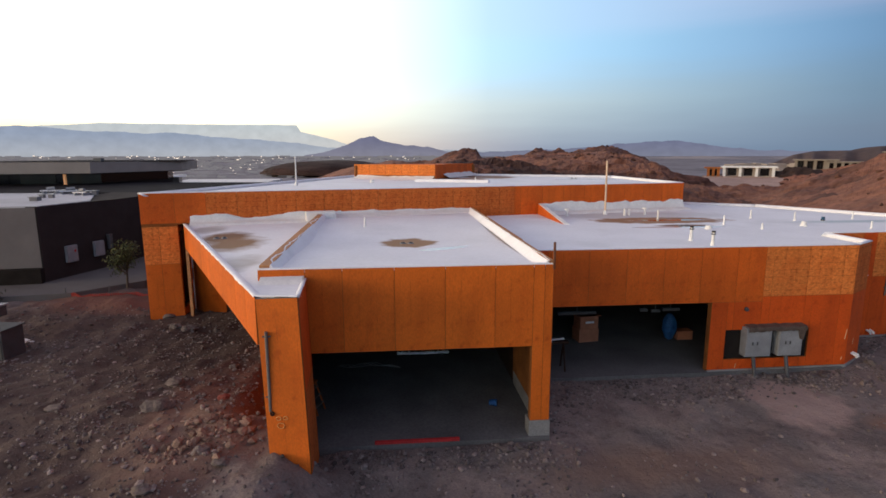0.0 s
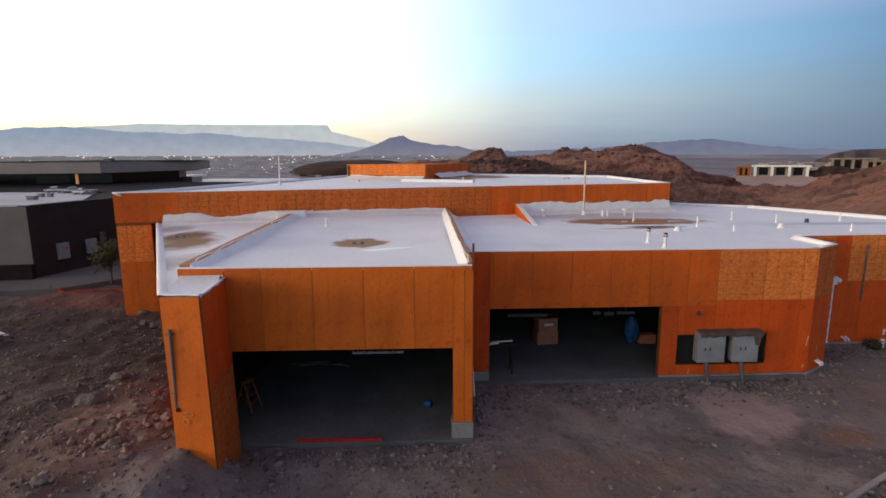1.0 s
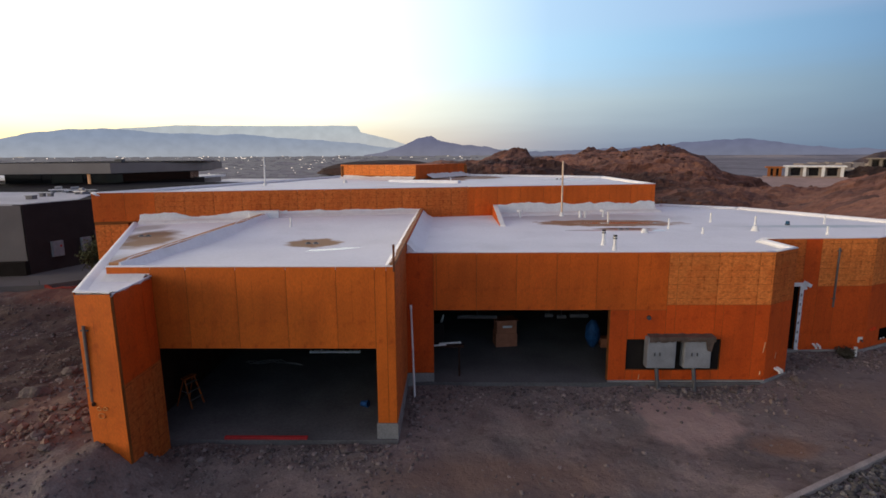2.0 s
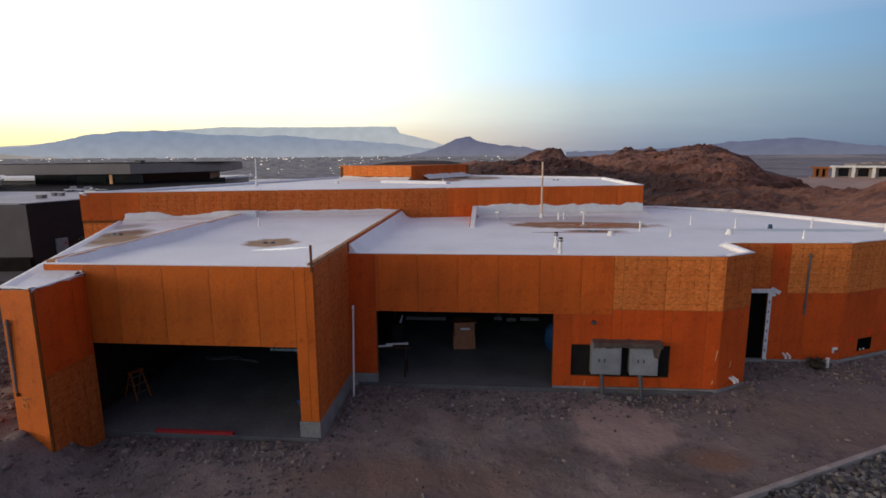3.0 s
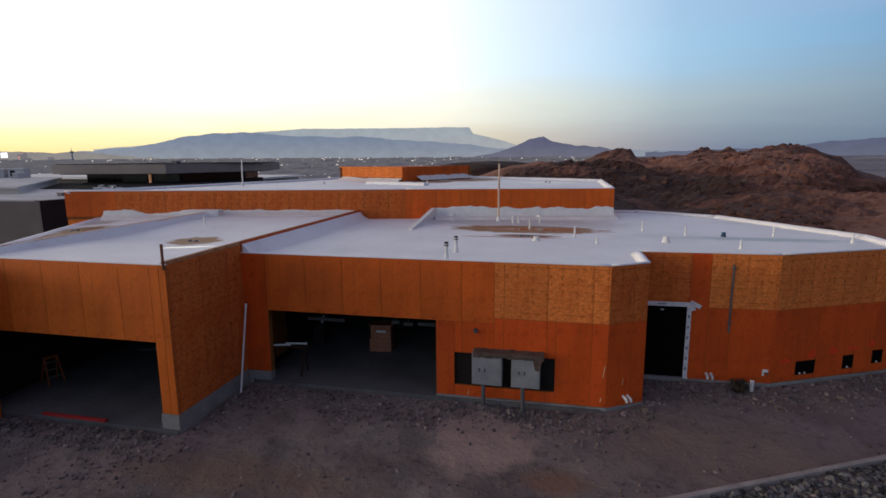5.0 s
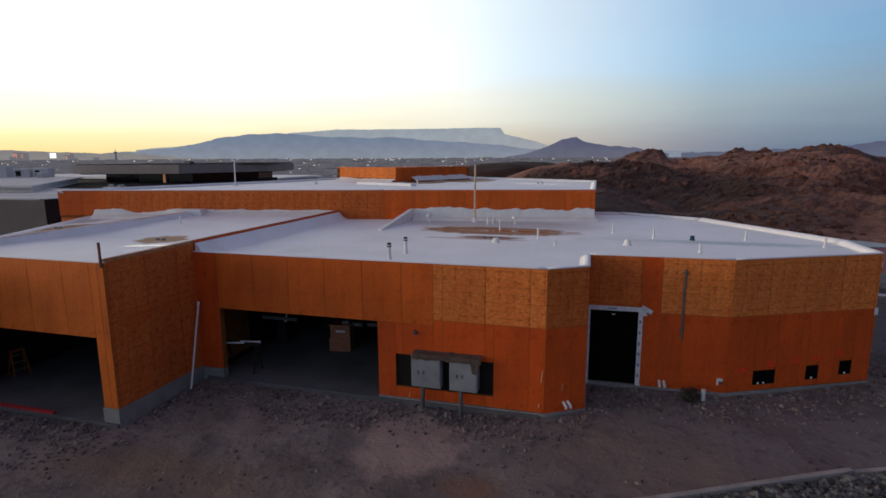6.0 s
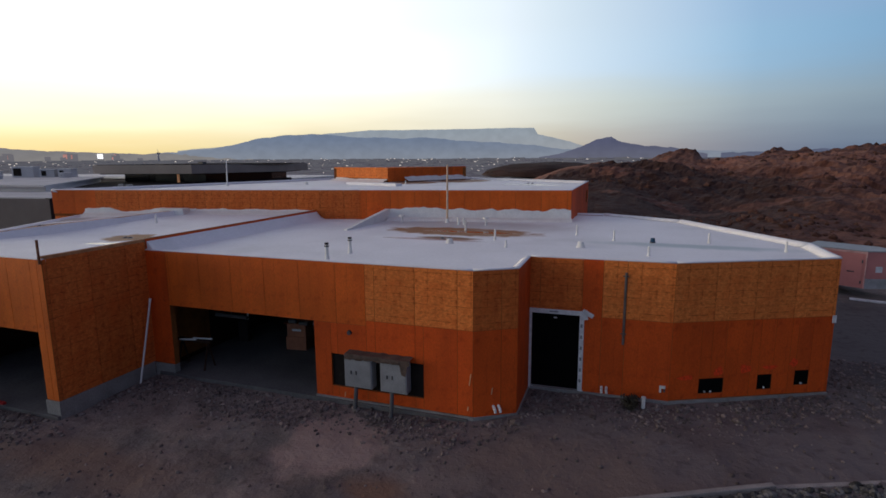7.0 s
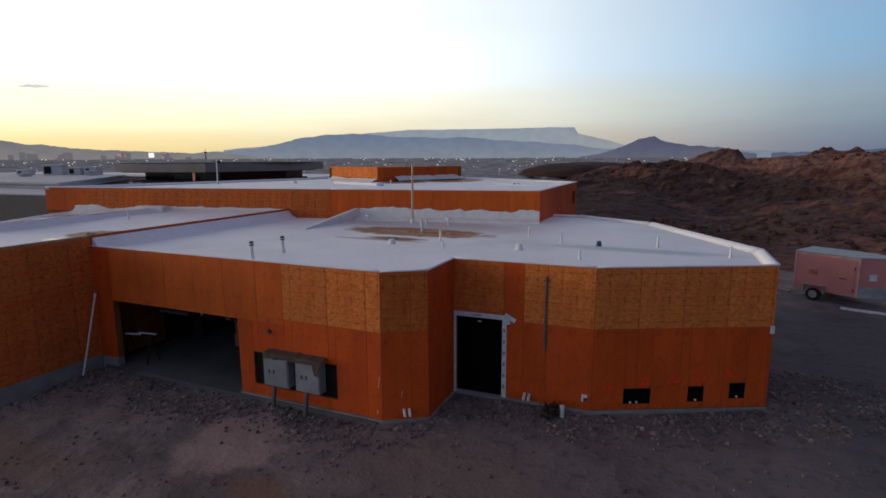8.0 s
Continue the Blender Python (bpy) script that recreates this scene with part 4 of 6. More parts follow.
part("roof", prism([(3.62, 15.9), (14.7, 15.95), (15.7, 16.55), (15.7, 18.5), (19.78, 18.62), (24.18, 20.75), (24.1, 23.15), (20.7, 29.3), (17.2, 31.5), (15.9, 31.5), (15.8, UP(15.8)), (3.62, UP(3.62))], 4.0, 4.36),
     FOAM, house, "white sprayed foam roof with brown stains and puddles")


def rim(p, q, z, w=0.16, h=0.1, mat=FOAM, name="roof_edge"):
    """A foam-coated roof edge with a sloped inside, along the top of a wall."""
    m, length = along(p, q)
    bm = bmesh.new()
    n = max(2, int(length / 0.35))
    rows = []
    for i in range(n + 1):
        s = length * i / n
        j = 0.012 * noise.noise((s * 1.7, p[0], p[1]))
        rows.append([bm.verts.new(c) for c in ((s, -0.016, z - 0.03), (s, -0.016, z + j), (s, w * 0.55, z + 0.01 + j), (s, w + h * 1.3, z - h - 0.02))])
    for a, b in zip(rows, rows[1:]):
        for k in range(3):
            bm.faces.new((a[k], b[k], b[k + 1], a[k + 1]))
        bm.faces.new((a[3], b[3], b[0], a[0]))
    bm.faces.new(rows[0])
    bm.faces.new(rows[-1][::-1])
    for f in bm.faces:
        f.smooth = w > 0.11
    return part(name, bm, mat, house, m=m)


def drip(p, q, z, seed, wide=0.3, lap=1.0):
    """Foam that laps raggedly over the edge of a roof."""
    m, length = along(p, q)
    bm = bmesh.new()
    rows = []
    n = int(length / 0.07)
    for i in range(n + 1):
        s = length * i / n
        j = max(0.004, lap * (0.035 + 0.075 * noise.fractal((s * 2.2, seed, 0), 0.8, 2.2, 4)))
        t = 0.012 * noise.noise((s * 3, seed, 5))
        rows.append([bm.verts.new(c) for c in ((s, -0.02, z - j), (s, -0.034, z - 0.01), (s, -0.012 + t, z + 0.008), (s, wide * 0.35, z + 0.004), (s, wide, z - 0.085))])
    for a, c in zip(rows, rows[1:]):
        for k in range(4):
            bm.faces.new((a[k], c[k], c[k + 1], a[k + 1])).smooth = True
    part("roof_edge", bm, FOAM, house, "ragged white foam edge", m=m)


drip((-8.95, 23.15), (-3.06, 10.87), 4.515, 2.0, 0.22)
drip((-3.05, 10.85), (-2.2, 10.75), 4.535, 5.0, 0.3, 0.45)
drip((-2.2, 10.76), (-2.32, 12.53), 4.5, 8.0, 0.12)
rim((-3.4, 12.53), (3.62, 12.53), 4.74, w=0.08, h=0.1)
rim((3.62, 15.8), (14.74, 15.85), 4.48)
rim((14.74, 15.85), (15.8, 16.5), 4.48)
rim((15.8, 16.5), (15.78, 18.35), 4.48)
rim((15.78, 18.35), (19.8, 18.5), 4.48)
rim((19.8, 18.5), (24.26, 20.65), 4.48)
# raised curbs with a bare wooden top and foam up their inner side: garage side, canopy divider, wing end


def curb(p, q, top, deck, width, mat, slope, bare=0.7, ragged=0.02):
    m, length = along(p, q)
    part("parapet", box(0, length, 0.002, width, deck - 0.2, top), mat, house, "low parapet with a bare wooden top", m=m)
    bm = bmesh.new()
    rows = []
    n = int(length / 0.13)
    for i in range(n + 1):
        s = length * i / n
        j = 0.02 * noise.fractal((s * 1.1, p[0], p[1]), 1, 2, 3)
        lap = min(width, max(0.01, width * bare + ragged / 0.02 * j))
        rows.append([bm.verts.new(c) for c in ((s, lap, top + 0.008), (s, width + 0.03, top - 0.01 + j), (s, width + slope * 0.45, deck + (top - deck) * 0.35), (s, width + slope, deck - 0.01))])
    for a, b in zip(rows, rows[1:]):
        for k in range(3):
            bm.faces.new((a[k], b[k], b[k + 1], a[k + 1])).smooth = True
    for row, s in ((rows[0], 0.0), (rows[-1], length)):
        bm.faces.new((*row, bm.verts.new((s, width * 0.7, deck - 0.01))))
    part("roof_edge", bm, FOAM, house, m=m)


curb((3.62, 12.55), (3.62, UP(3.62)), 4.8, 4.6, 0.13, EDGE, 0.2, 0.92, 0.06)
curb((-3.38 + DIVIDE, UP(-3.4 + DIVIDE)), (-3.38, 12.62), 4.8, 4.5, 0.25, EDGE, 0.24, 0.8, 0.16)
rim((24.26, 20.65), (24.2, 23.2), 4.5, w=0.17, h=0.14)
rim((24.2, 23.2), (20.78, 29.4), 4.5, w=0.17, h=0.14)
rim((20.78, 29.4), (17.3, 31.6), 4.48, w=0.13, h=0.1)
rim((17.3, 31.6), (15.9, 31.6), 4.46, w=0.105, h=0.06)
wall(house, (3.635, 15.82), (3.635, UP(3.62)), 4.3, 4.81, [], [(0, 11, 4.4, 4.8, ORANGE)], thick=0.01, name="parapet_face")
curb((3.652, UP(3.65) - 0.05), (3.652, 15.86), 4.72, 4.36, 0.004, EDGE, 0.5)
part("roof_step", prism([(7.1, 22.6), (7.3, 22.5), (7.3, UP(7.3) - 0.1), (7.1, UP(7.1) - 0.1)], 4.3, lambda x, y: 4.4 + 0.5 * smooth(22.5, 26.6, y)), SKIRT, house, "white foam ramp up to the upper wall")
part("step_face", prism([(7.07, 22.62), (7.098, 22.62), (7.098, UP(7.1) - 0.1), (7.07, UP(7.07) - 0.1)], 4.3, lambda x, y: 4.37 + 0.5 * smooth(22.5, 26.6, y)), RUSSET, house, "orange-sheathed side of the ramp")

# upper block
UL, UB, UR = (-10.5, 22.83), (5.85, 26.53), (15.85, 28.7)
wall(house, UL, UB, 4.5, 5.72, [], [(0, 2.5, 4.55, 5.8, RUSSET), (2.5, 16.7, 4.3, 5.8, RAW_BROWN), (16.7, 17, 4.3, 5.8, RUSSET)], start=0.06)
wall(house, UB, UR, 4.0, 5.72, [], [(0, 10.3, 4.2, 5.8, RUSSET)], start=0.3)
wall(house, UR, (15.87, 38.5), 0.0, 5.72, [(8.4, 9.2, 4.55, 5.3)], [(0, 10, 0.3, 5.8, ORANGE)], start=0.3)
part("window_pane", box(15.72, 15.74, 37.0, 38.0, 4.5, 5.35), GLASS_DARK, house, "dark window glass")
wall(house, (15.87, 38.5), (6.6, 43.6), 0.0, 5.72)
wall(house, (6.6, 43.6), (-3.3, 42.0), 0.0, 5.72)
wall(house, (-3.3, 42.0), (-5.8, 34.6), 0.0, 5.72)
wall(house, (-5.8, 34.6), (-8.6, 27.5), 0.0, 5.72)
wall(house, (-8.6, 27.5), (-10.38, 23.12), 4.5, 5.72, [], [(0, 6, 4.5, 5.8, ORANGE)])
part("roof", prism([(-10.4, 22.95), (5.85, 26.65), (15.75, 28.8), (15.77, 38.4), (6.6, 43.5), (-3.25, 41.9), (-5.7, 34.6), (-8.5, 27.5)], 5.4, 5.7), FOAM, house, "white sprayed foam upper roof")
part("soffit", prism([(-10.4, 22.95), (-3.0, 24.6), (-5.5, 34), (-8.5, 27.5)], 4.5, 4.56), DARK_WOOD, house)
for p, q in ((UL, UB), (UB, UR), (UR, (15.87, 38.5)), ((15.87, 38.5), (6.6, 43.6)), ((6.6, 43.6), (-3.3, 42.0)), ((-3.3, 42.0), (-5.8, 34.6)), ((-5.8, 34.6), (-8.6, 27.5)), ((-8.6, 27.5), UL)):
    rim(p, q, 5.83, h=0.12)
# lantern on the upper roof
# afterglow put into the boards: front face paler, side redder and darker
wall(house, (-2.97, 39.05), (2.62, 36.68), 5.6, 6.66, [], [(0, 6.3, 5.95, 6.7, RAW)], name="lantern_wall")
wall(house, (2.62, 36.68), (6.2, 43.3), 5.6, 6.66, [], [(0, 7.6, 5.75, 6.7, RUSSET)], name="lantern_wall")
wall(house, (6.2, 43.3), (-2.97, 39.05), 5.6, 6.6, [], [], name="lantern_wall")
part("lantern_roof", prism([(-2.85, 39.05), (2.6, 36.8), (6.05, 43.15)], 6.55, 6.68), RAW_BROWN, house, "bare board lantern roof")
m, length = along((1.1, 33.6), (5.4, 31.8))
part("roof_curb", box(0, length, 0, 0.5, 5.65, 5.86, 0.03), FOAM, house, "low white foam-coated curb", m=m)
# tower under the upper block and the rounded wall behind it
wall(house, (-10.5, 22.86), (-9.2, 23.15), 0.2, 4.5, [], [(0, 1.4, 2.85, 4.42, RAW), (0, 1.4, 0.3, 2.85, OCHRE)], name="tower_wall", start=0.62)
wall(house, (-9.2, 23.15), (-9.3, 24.6), 0.2, 4.5, [(0.12, 1.3, 0.9, 4.2)], [(0, 1.5, 0.3, 4.4, OCHRE)], name="tower_wall")
part("window_pane", box(-9.42, -9.4, 23.2, 24.5, 0.9, 4.2), GLASS_DARK, house, "dark window glass")
part("canopy_post", box(-8.98, -8.86, 23.2, 23.32, 0.3, 4.35), EDGE, house, "pale timber post")
wall(house, (-10.3, 24.4), (-10.46, 23.1), 0.2, 4.5, [], [(0, 1.6, 0.3, 4.4, OCHRE)], name="tower_wall")


def curved_wall():
    bm = bmesh.new()
    rings = []
    for k in range(15):
        a = radians(180 + 95 * k / 14)
        c, s = math.cos(a), math.sin(a)
        rings.append([bm.verts.new((-7.75 + r * c, 25.2 + r * s, z)) for r, z in ((1.6, 0.2), (1.6, 4.5), (1.45, 4.5), (1.45, 0.2))])
    for a, b in zip(rings, rings[1:]):
        for k in range(4):
            f = bm.faces.new((a[k], b[k], b[(k + 1) % 4], a[(k + 1) % 4]))
            f.smooth = k in (0, 2)
    part("curved_wall", bm, OCHRE, house, "rounded orange-sheathed wall")


curved_wall()
wall(house, (-7.35, 24.0), (-3.2, 24.6), 0.2, 4.5, [], [(0, 4.3, 0.3, 4.4, OCHRE)])


def skirt(p, q, z0, h, seed, parent=house):
    """A ragged band of sprayed foam up the foot of a wall."""
    m, length = along(p, q)
    bm = bmesh.new()
    rows = []
    n = int(length / 0.1)
    for i in range(n + 1):
        s = length * i / n
        t = h * (0.82 + 0.36 * noise.fractal((s * 0.55, seed, 0), 1.0, 2.0, 4) + 0.22 * noise.noise((s * 0.21, seed, 9)) + 0.07 * noise.noise((s * 3.1, seed, 4)))
        rows.append([bm.verts.new(c) for c in ((s, -0.5, z0), (s, -0.16, z0 + 0.16), (s, -0.055, z0 + t * 0.7), (s, -0.03, z0 + t), (s, -0.012, z0 + t + 0.01))])
    for a, b in zip(rows, rows[1:]):
        for k in range(4):
            bm.faces.new((a[k], b[k], b[k + 1], a[k + 1])).smooth = True
    part("foam_skirt", bm, SKIRT, parent, "ragged white foam sprayed up the wall's foot", m=m)


skirt((-8.7, UP(-8.7)), (-2.6, UP(-2.6)), 4.45, 0.45, 1.0)
skirt((-2.6, UP(-2.6)), (3.5, UP(3.5)), 4.58, 0.28, 7.0)
skirt((7.25, UP(7.25)), (15.85, 28.7), 4.35, 0.62, 3.0)
skirt((-2.9, 39.02), (2.56, 36.7), 5.68, 0.27, 12.0)
skirt((3.3, 37.94), (6.2, 43.3), 5.76, 0.34, 15.0)
skirt((-3.3, 12.53), (-2.34, 12.53), 4.42, 0.14, 21.0)


def cant(p, q, z, out, high, seed):
    """A low sprayed cant at the foot of a wall, with an uneven nose."""
    m, length = along(p, q)
    bm = bmesh.new()
    rows = []
    n = int(length / 0.15)
    for i in range(n + 1):
        s = length * i / n
        j = 0.05 * noise.fractal((s * 0.9, seed, 2), 1.0, 2.0, 4)
        rows.append([bm.verts.new(c) for c in ((s, -out - 0.12 + j, z - 0.01), (s, -out + j, z + high * (0.9 + j)), (s, -out * 0.4, z + high + 0.03), (s, 0.0, z + high + 0.06))])
    for a, b in zip(rows, rows[1:]):
        for k in range(3):
            bm.faces.new((a[k], b[k], b[k + 1], a[k + 1])).smooth = k != 1
    part("foam_cant", bm, SKIRT, house, "low sprayed foam cant along the wall's foot", m=m)


cant((7.25, UP(7.25)), (15.85, 28.7), 4.36, 0.62, 0.1, 31.0)
cant((-8.6, UP(-8.6)), (-3.6, UP(-3.6)), 4.45, 0.5, 0.1, 33.0)
cant((-3.2, UP(-3.2)), (3.5, UP(3.5)), 4.6, 0.4, 0.06, 35.0)
m, length = along((-4.0, UP(-4.0) - 0.75), (-2.75, UP(-2.75) - 0.75))
part("roof_curb", box(0, length, 0, 0.6, 4.5, 4.9, 0.05), SKIRT, house, "foam-coated box at the head of the roof divider", m=m)

# ---- fittings on the house ----
part("backing_board", box(10.4, 13.34, 15.9, 15.98, 0.68, 1.76), BLACK_SHEET, house, "black weather paper behind the meter cabinets")


def meter_cabinet(x0, x1, z0, z1):
    t = thing("meter_cabinet", "grey steel electric meter cabinet on the orange wall", "electric cabinet", "meter cabinets")
    body = part("body", box(x0, x1, 15.58, 15.88, z0, z1, 0.012), GREY_METAL, t)
    part("door", box(x0 + 0.03, x1 - 0.03, 15.562, 15.578, z0 + 0.04, z1 - 0.12, 0.005), GREY_METAL, body)
    for dx in (0.2, 0.36):
        part("latch", box(x0 + dx, x0 + dx + 0.04, 15.545, 15.562, z0 + 0.4, z0 + 0.5), DARK_METAL, body, "small dark latch")
    part("conduit", rod((x0 + 0.33, 15.64, z0), (x0 + 0.36, 15.42, -0.1), 0.06), DARK_METAL, t, "dark conduit into the ground")
    part("collar", rod((x0 + 0.33, 15.63, z0 - 0.06), (x0 + 0.33, 15.65, z0 + 0.0), 0.07), DARK_METAL, t)
    return t


meter_cabinet(10.98, 11.85, 0.88, 1.84)
meter_cabinet(12.11, 12.92, 0.88, 1.84)


def torn_cover():
    t = thing("torn_paper_cover", "torn brown building paper draped over the meter cabinets", "paper")
    bm = bmesh.new()
    rows = []
    for i in range(34):
        x = 11.02 + 2.0 * i / 33
        h = 0.13 + 0.1 * noise.fractal((x * 3, 0, 2), 1, 2, 3) + (0.3 if 12.72 < x < 12.92 else 0)
        w = 0.03 * noise.noise((x * 5, 1, 1))
        rows.append([bm.verts.new(c) for c in ((x, 15.84, 1.9 + w), (x, 15.54, 1.87 + w), (x, 15.53 + w, 1.87 - h * 0.5), (x, 15.53 - w, 1.87 - h))])
    for a, b in zip(rows, rows[1:]):
        for k in range(3):
            bm.faces.new((a[k], b[k], b[k + 1], a[k + 1]))
    sheet = part("sheet", bm, material("brown_building_paper", (0.10, 0.07, 0.055), 0.8, dark=0.7, scale=5), t)
    mod = sheet.modifiers.new("thickness", "SOLIDIFY")
    mod.thickness = 0.006


torn_cover()

# door opening with white flashing tape; an added black sheet stands for its dark depth
DM = along((15.78, 18.35), (19.8, 18.5))[0]
door_way = thing("door_opening", "dark doorway filled by an added black sheet, edged in white flashing tape", "doorway", m=DM)
part("sheet", box(0.04, 1.54, 0.1, 0.115, 0.32, 2.8), BLACK, door_way, "flat black sheet filling the opening")
part("hook", box(0.72, 0.82, 0.08, 0.1, 2.6, 2.63), WHITE_TAPE, door_way)
for x0, x1, y0, z0, z1 in ((0.01, 0.085, -0.022, 0.38, 2.9), (1.48, 1.61, -0.022, 0.32, 2.84), (0.01, 1.64, -0.027, 2.76, 2.9), (0.0, 1.5, -0.022, 0.35, 0.425)):
    part("tape", box(x0, x1, y0, y0 + 0.006, z0, z1), WHITE_TAPE, door_way, "white flashing tape")
for x0, z0, w, h, r in ((1.54, 2.84, 0.34, 0.13, -28), (1.5, 2.76, 0.2, 0.24, 12), (1.4, 0.36, 0.26, 0.12, 30), (0.0, 0.4, 0.18, 0.1, -20)):
    bm = bmesh.new()
    bmesh.ops.create_cube(bm, size=1, matrix=Matrix.Translation((x0 + w / 2, -0.034, z0)) @ Matrix.Rotation(radians(-r), 4, "Y") @ Matrix.Diagonal((w, 0.008, h, 1)))
    part("tape_flap", bm, WHITE_TAPE, door_way, "loose white tape end")
for k in range(6):
    part("tape_mark", box(1.51, 1.57, -0.026, -0.022, 0.7 + 0.34 * k, 0.8 + 0.34 * k), GREY_METAL, door_way, "printed bar on the tape")
part("tape_mark", box(0.6, 0.85, -0.031, -0.027, 2.81, 2.85), GREY_METAL, door_way, "printed bar on the tape")

for (p, q, spans) in (((19.8, 18.5), (24.26, 20.65), ((0.89, 1.65, 0.6, 1.05), (2.7, 3.15, 0.63, 1.08), (3.87, 4.32, 0.7, 1.15))),):
    m, _ = along(p, q)
    for a, b, c, d in spans:
        t = thing("wall_vent_opening", "small square cut-out in the orange sheathing, filled black for its shaded depth", "vent opening", "wall cut-outs", m=m)
        # black block fills the hole in place of its shaded depth
        bm = box(a + 0.004, b - 0.004, 0.012, 0.19, c + 0.004, d - 0.004)
        part("duct", bm, BLACK, t)
        part("pipe_end", rod(((a + b) / 2, 0.04, c + 0.05), ((a + b) / 2, -0.012, c + 0.045), 0.03), WHITE_PLASTIC, t, "white pipe end")
        if b - a > 0.6:
            part("pipe_end", rod((a + 0.2, 0.04, c + 0.05), (a + 0.2, -0.012, c + 0.045), 0.03), WHITE_PLASTIC, t, "white pipe end")

# red survey marks sprayed above the cut-outs
m, _ = along((19.8, 18.5), (24.26, 20.65))
marks = thing("spray_marks", "faint red paint marks sprayed above the wall cut-outs", "paint marks", m=m)
RED_SPRAY = material("red_spray", (0.8, 0.065, 0.012), 0.8, dark=0.75, scale=14)
for k, (s, z, w, h) in enumerate(((0.5, 1.1, 0.26, 0.06), (1.45, 1.24, 0.13, 0.15), (2.3, 1.3, 0.16, 0.15), (3.05, 1.3, 0.22, 0.07), (3.8, 1.4, 0.12, 0.1))):
    bm = bmesh.new()
    edge = []
    for i in range(18):
        a = 2 * math.pi * i / 18
        q = 1 + 0.55 * noise.noise((math.cos(a) * 1.4, math.sin(a) * 1.4, k * 3.7))
        edge.append(bm.verts.new((s + w * q * math.cos(a), -0.0165, z + h * q * math.sin(a))))
    bm.faces.new(edge)
    part("mark", bm, RED_SPRAY, marks)


def spout_pair(x, y, z, turn):
    t = thing("hose_spouts", "pair of short white pipe spouts through the wall", "pipe stubs", "wall spouts", m=pose(x, y, z, 0, 0, turn))
    for dx in (-0.07, 0.07):
        bm = rod((dx, 0.02, 0.05), (dx, -0.16, 0.0), 0.04)
        add_rod(bm, (dx, -0.14, 0.02), (dx + 0.01, -0.16, -0.07), 0.038)
        part("spout", bm, WHITE_PLASTIC, t)


spout_pair(18.02, 18.41, 0.58, 2)
spout_pair(15.3, 16.17, 0.6, 31)
bracket = thing("hose_bib", "small white wall bracket with a tap", "wall tap", m=pose(19.62, 18.47, 0.78, 0, 0, 2))
bm = box(-0.08, 0.08, -0.04, 0, 0.02, 0.1)
add_box(bm, -0.08, -0.03, -0.04, 0, -0.1, 0.02)
part("plate", bm, WHITE_PLASTIC, bracket)
part("tap", rod((0.05, 0, -0.02), (0.05, -0.1, -0.04), 0.025), DARK_METAL, bracket)
stake = thing("white_stub_pipe", "short white pipe standing in the soil by the wall", "pipe")
part("pipe", rod((19.12, 17.95, 0.1), (19.12, 17.95, 0.66), 0.055), WHITE_PLASTIC, stake)
part("cap", rod((19.12, 17.95, 0.66), (19.12, 17.95, 0.69), 0.065), WHITE_PLASTIC, stake)
corner_tape = thing("tape_scrap", "scrap of white flashing tape at the wall's corner", "tape")
bm = box(24.17, 24.29, 20.53, 20.545, 2.58, 2.8)
bmesh.ops.rotate(bm, verts=bm.verts, cent=(24.2, 20.54, 2.7), matrix=Matrix.Rotation(radians(25.7), 3, "Z"))
part("scrap", bm, WHITE_TAPE, corner_tape)
for (x, y, z0, z1, lab) in ((18.49, 18.42, 2.0, 4.12, "grey conduit strapped to the sheathed wall"), (-2.86, 10.755, 2.08, 3.8, "grey metal conduit on the sheathed pier")):
    t = thing("wall_conduit", lab, "conduit")
    part("tube", rod((x, y, z0), (x, y, z1), 0.033), DULL_METAL, t)
    bm = box(x - 0.08, x + 0.08, y + 0.0, y + 0.03, z1 - 0.12, z1 - 0.09)
    add_box(bm, x - 0.08, x + 0.08, y + 0.0, y + 0.03, z0 + 0.3, z0 + 0.33)
    part("strap", bm, DARK_METAL, t)
for x, z in ((11.05, 2.42),):
    t = thing("pipe_penetration", "small dark pipe end sealed into the wall", "pipe end")
    part("sleeve", rod((x, 15.9, z), (x, 15.76, z - 0.01), 0.06), DARK_METAL, t)
    part("seal", rod((x, 15.85, z), (x, 15.815, z), 0.07), STUCCO_DARK, t)

SCRATCH = material("scratched_board", (0.72, 0.42, 0.22), 0.9, dark=0.8, scale=20)
for x, y, z, w, h, turn in ((14.66, 15.829, 1.46, 0.025, 0.34, 0), (14.6, 15.829, 0.62, 0.03, 0.12, 0), (10.84, 15.808, 0.5, 0.022, 0.16, 0), (15.2, 16.1, 1.1, 0.02, 0.2, 31)):
    t = thing("board_scratch", "pale splintered scratch in the orange sheathing", "scratch", "scratches", m=pose(x, y, z, 0, 8, turn))
    part("splinter", box(-w / 2, w / 2, -0.004, 0.004, -h / 2, h / 2), SCRATCH, t)

lean = thing("leaning_pipe", "long white plastic pipe leaning against the garage wall", "pipe")
part("pipe", rod((3.76, 15.69, 2.84), (3.91, 14.83, 0.03), 0.03), WHITE_PLASTIC, lean)
part("coupling", rod((3.762, 15.66, 2.74), (3.758, 15.695, 2.86), 0.038), WHITE_PLASTIC, lean)
peg = thing("corner_stake", "brown wooden stake fixed to the garage's roof corner", "stake")
part("stick", box(3.585, 3.635, 12.46, 12.505, 4.6, 5.26), material("brown_stake", (0.16, 0.06, 0.03), 0.9), peg)


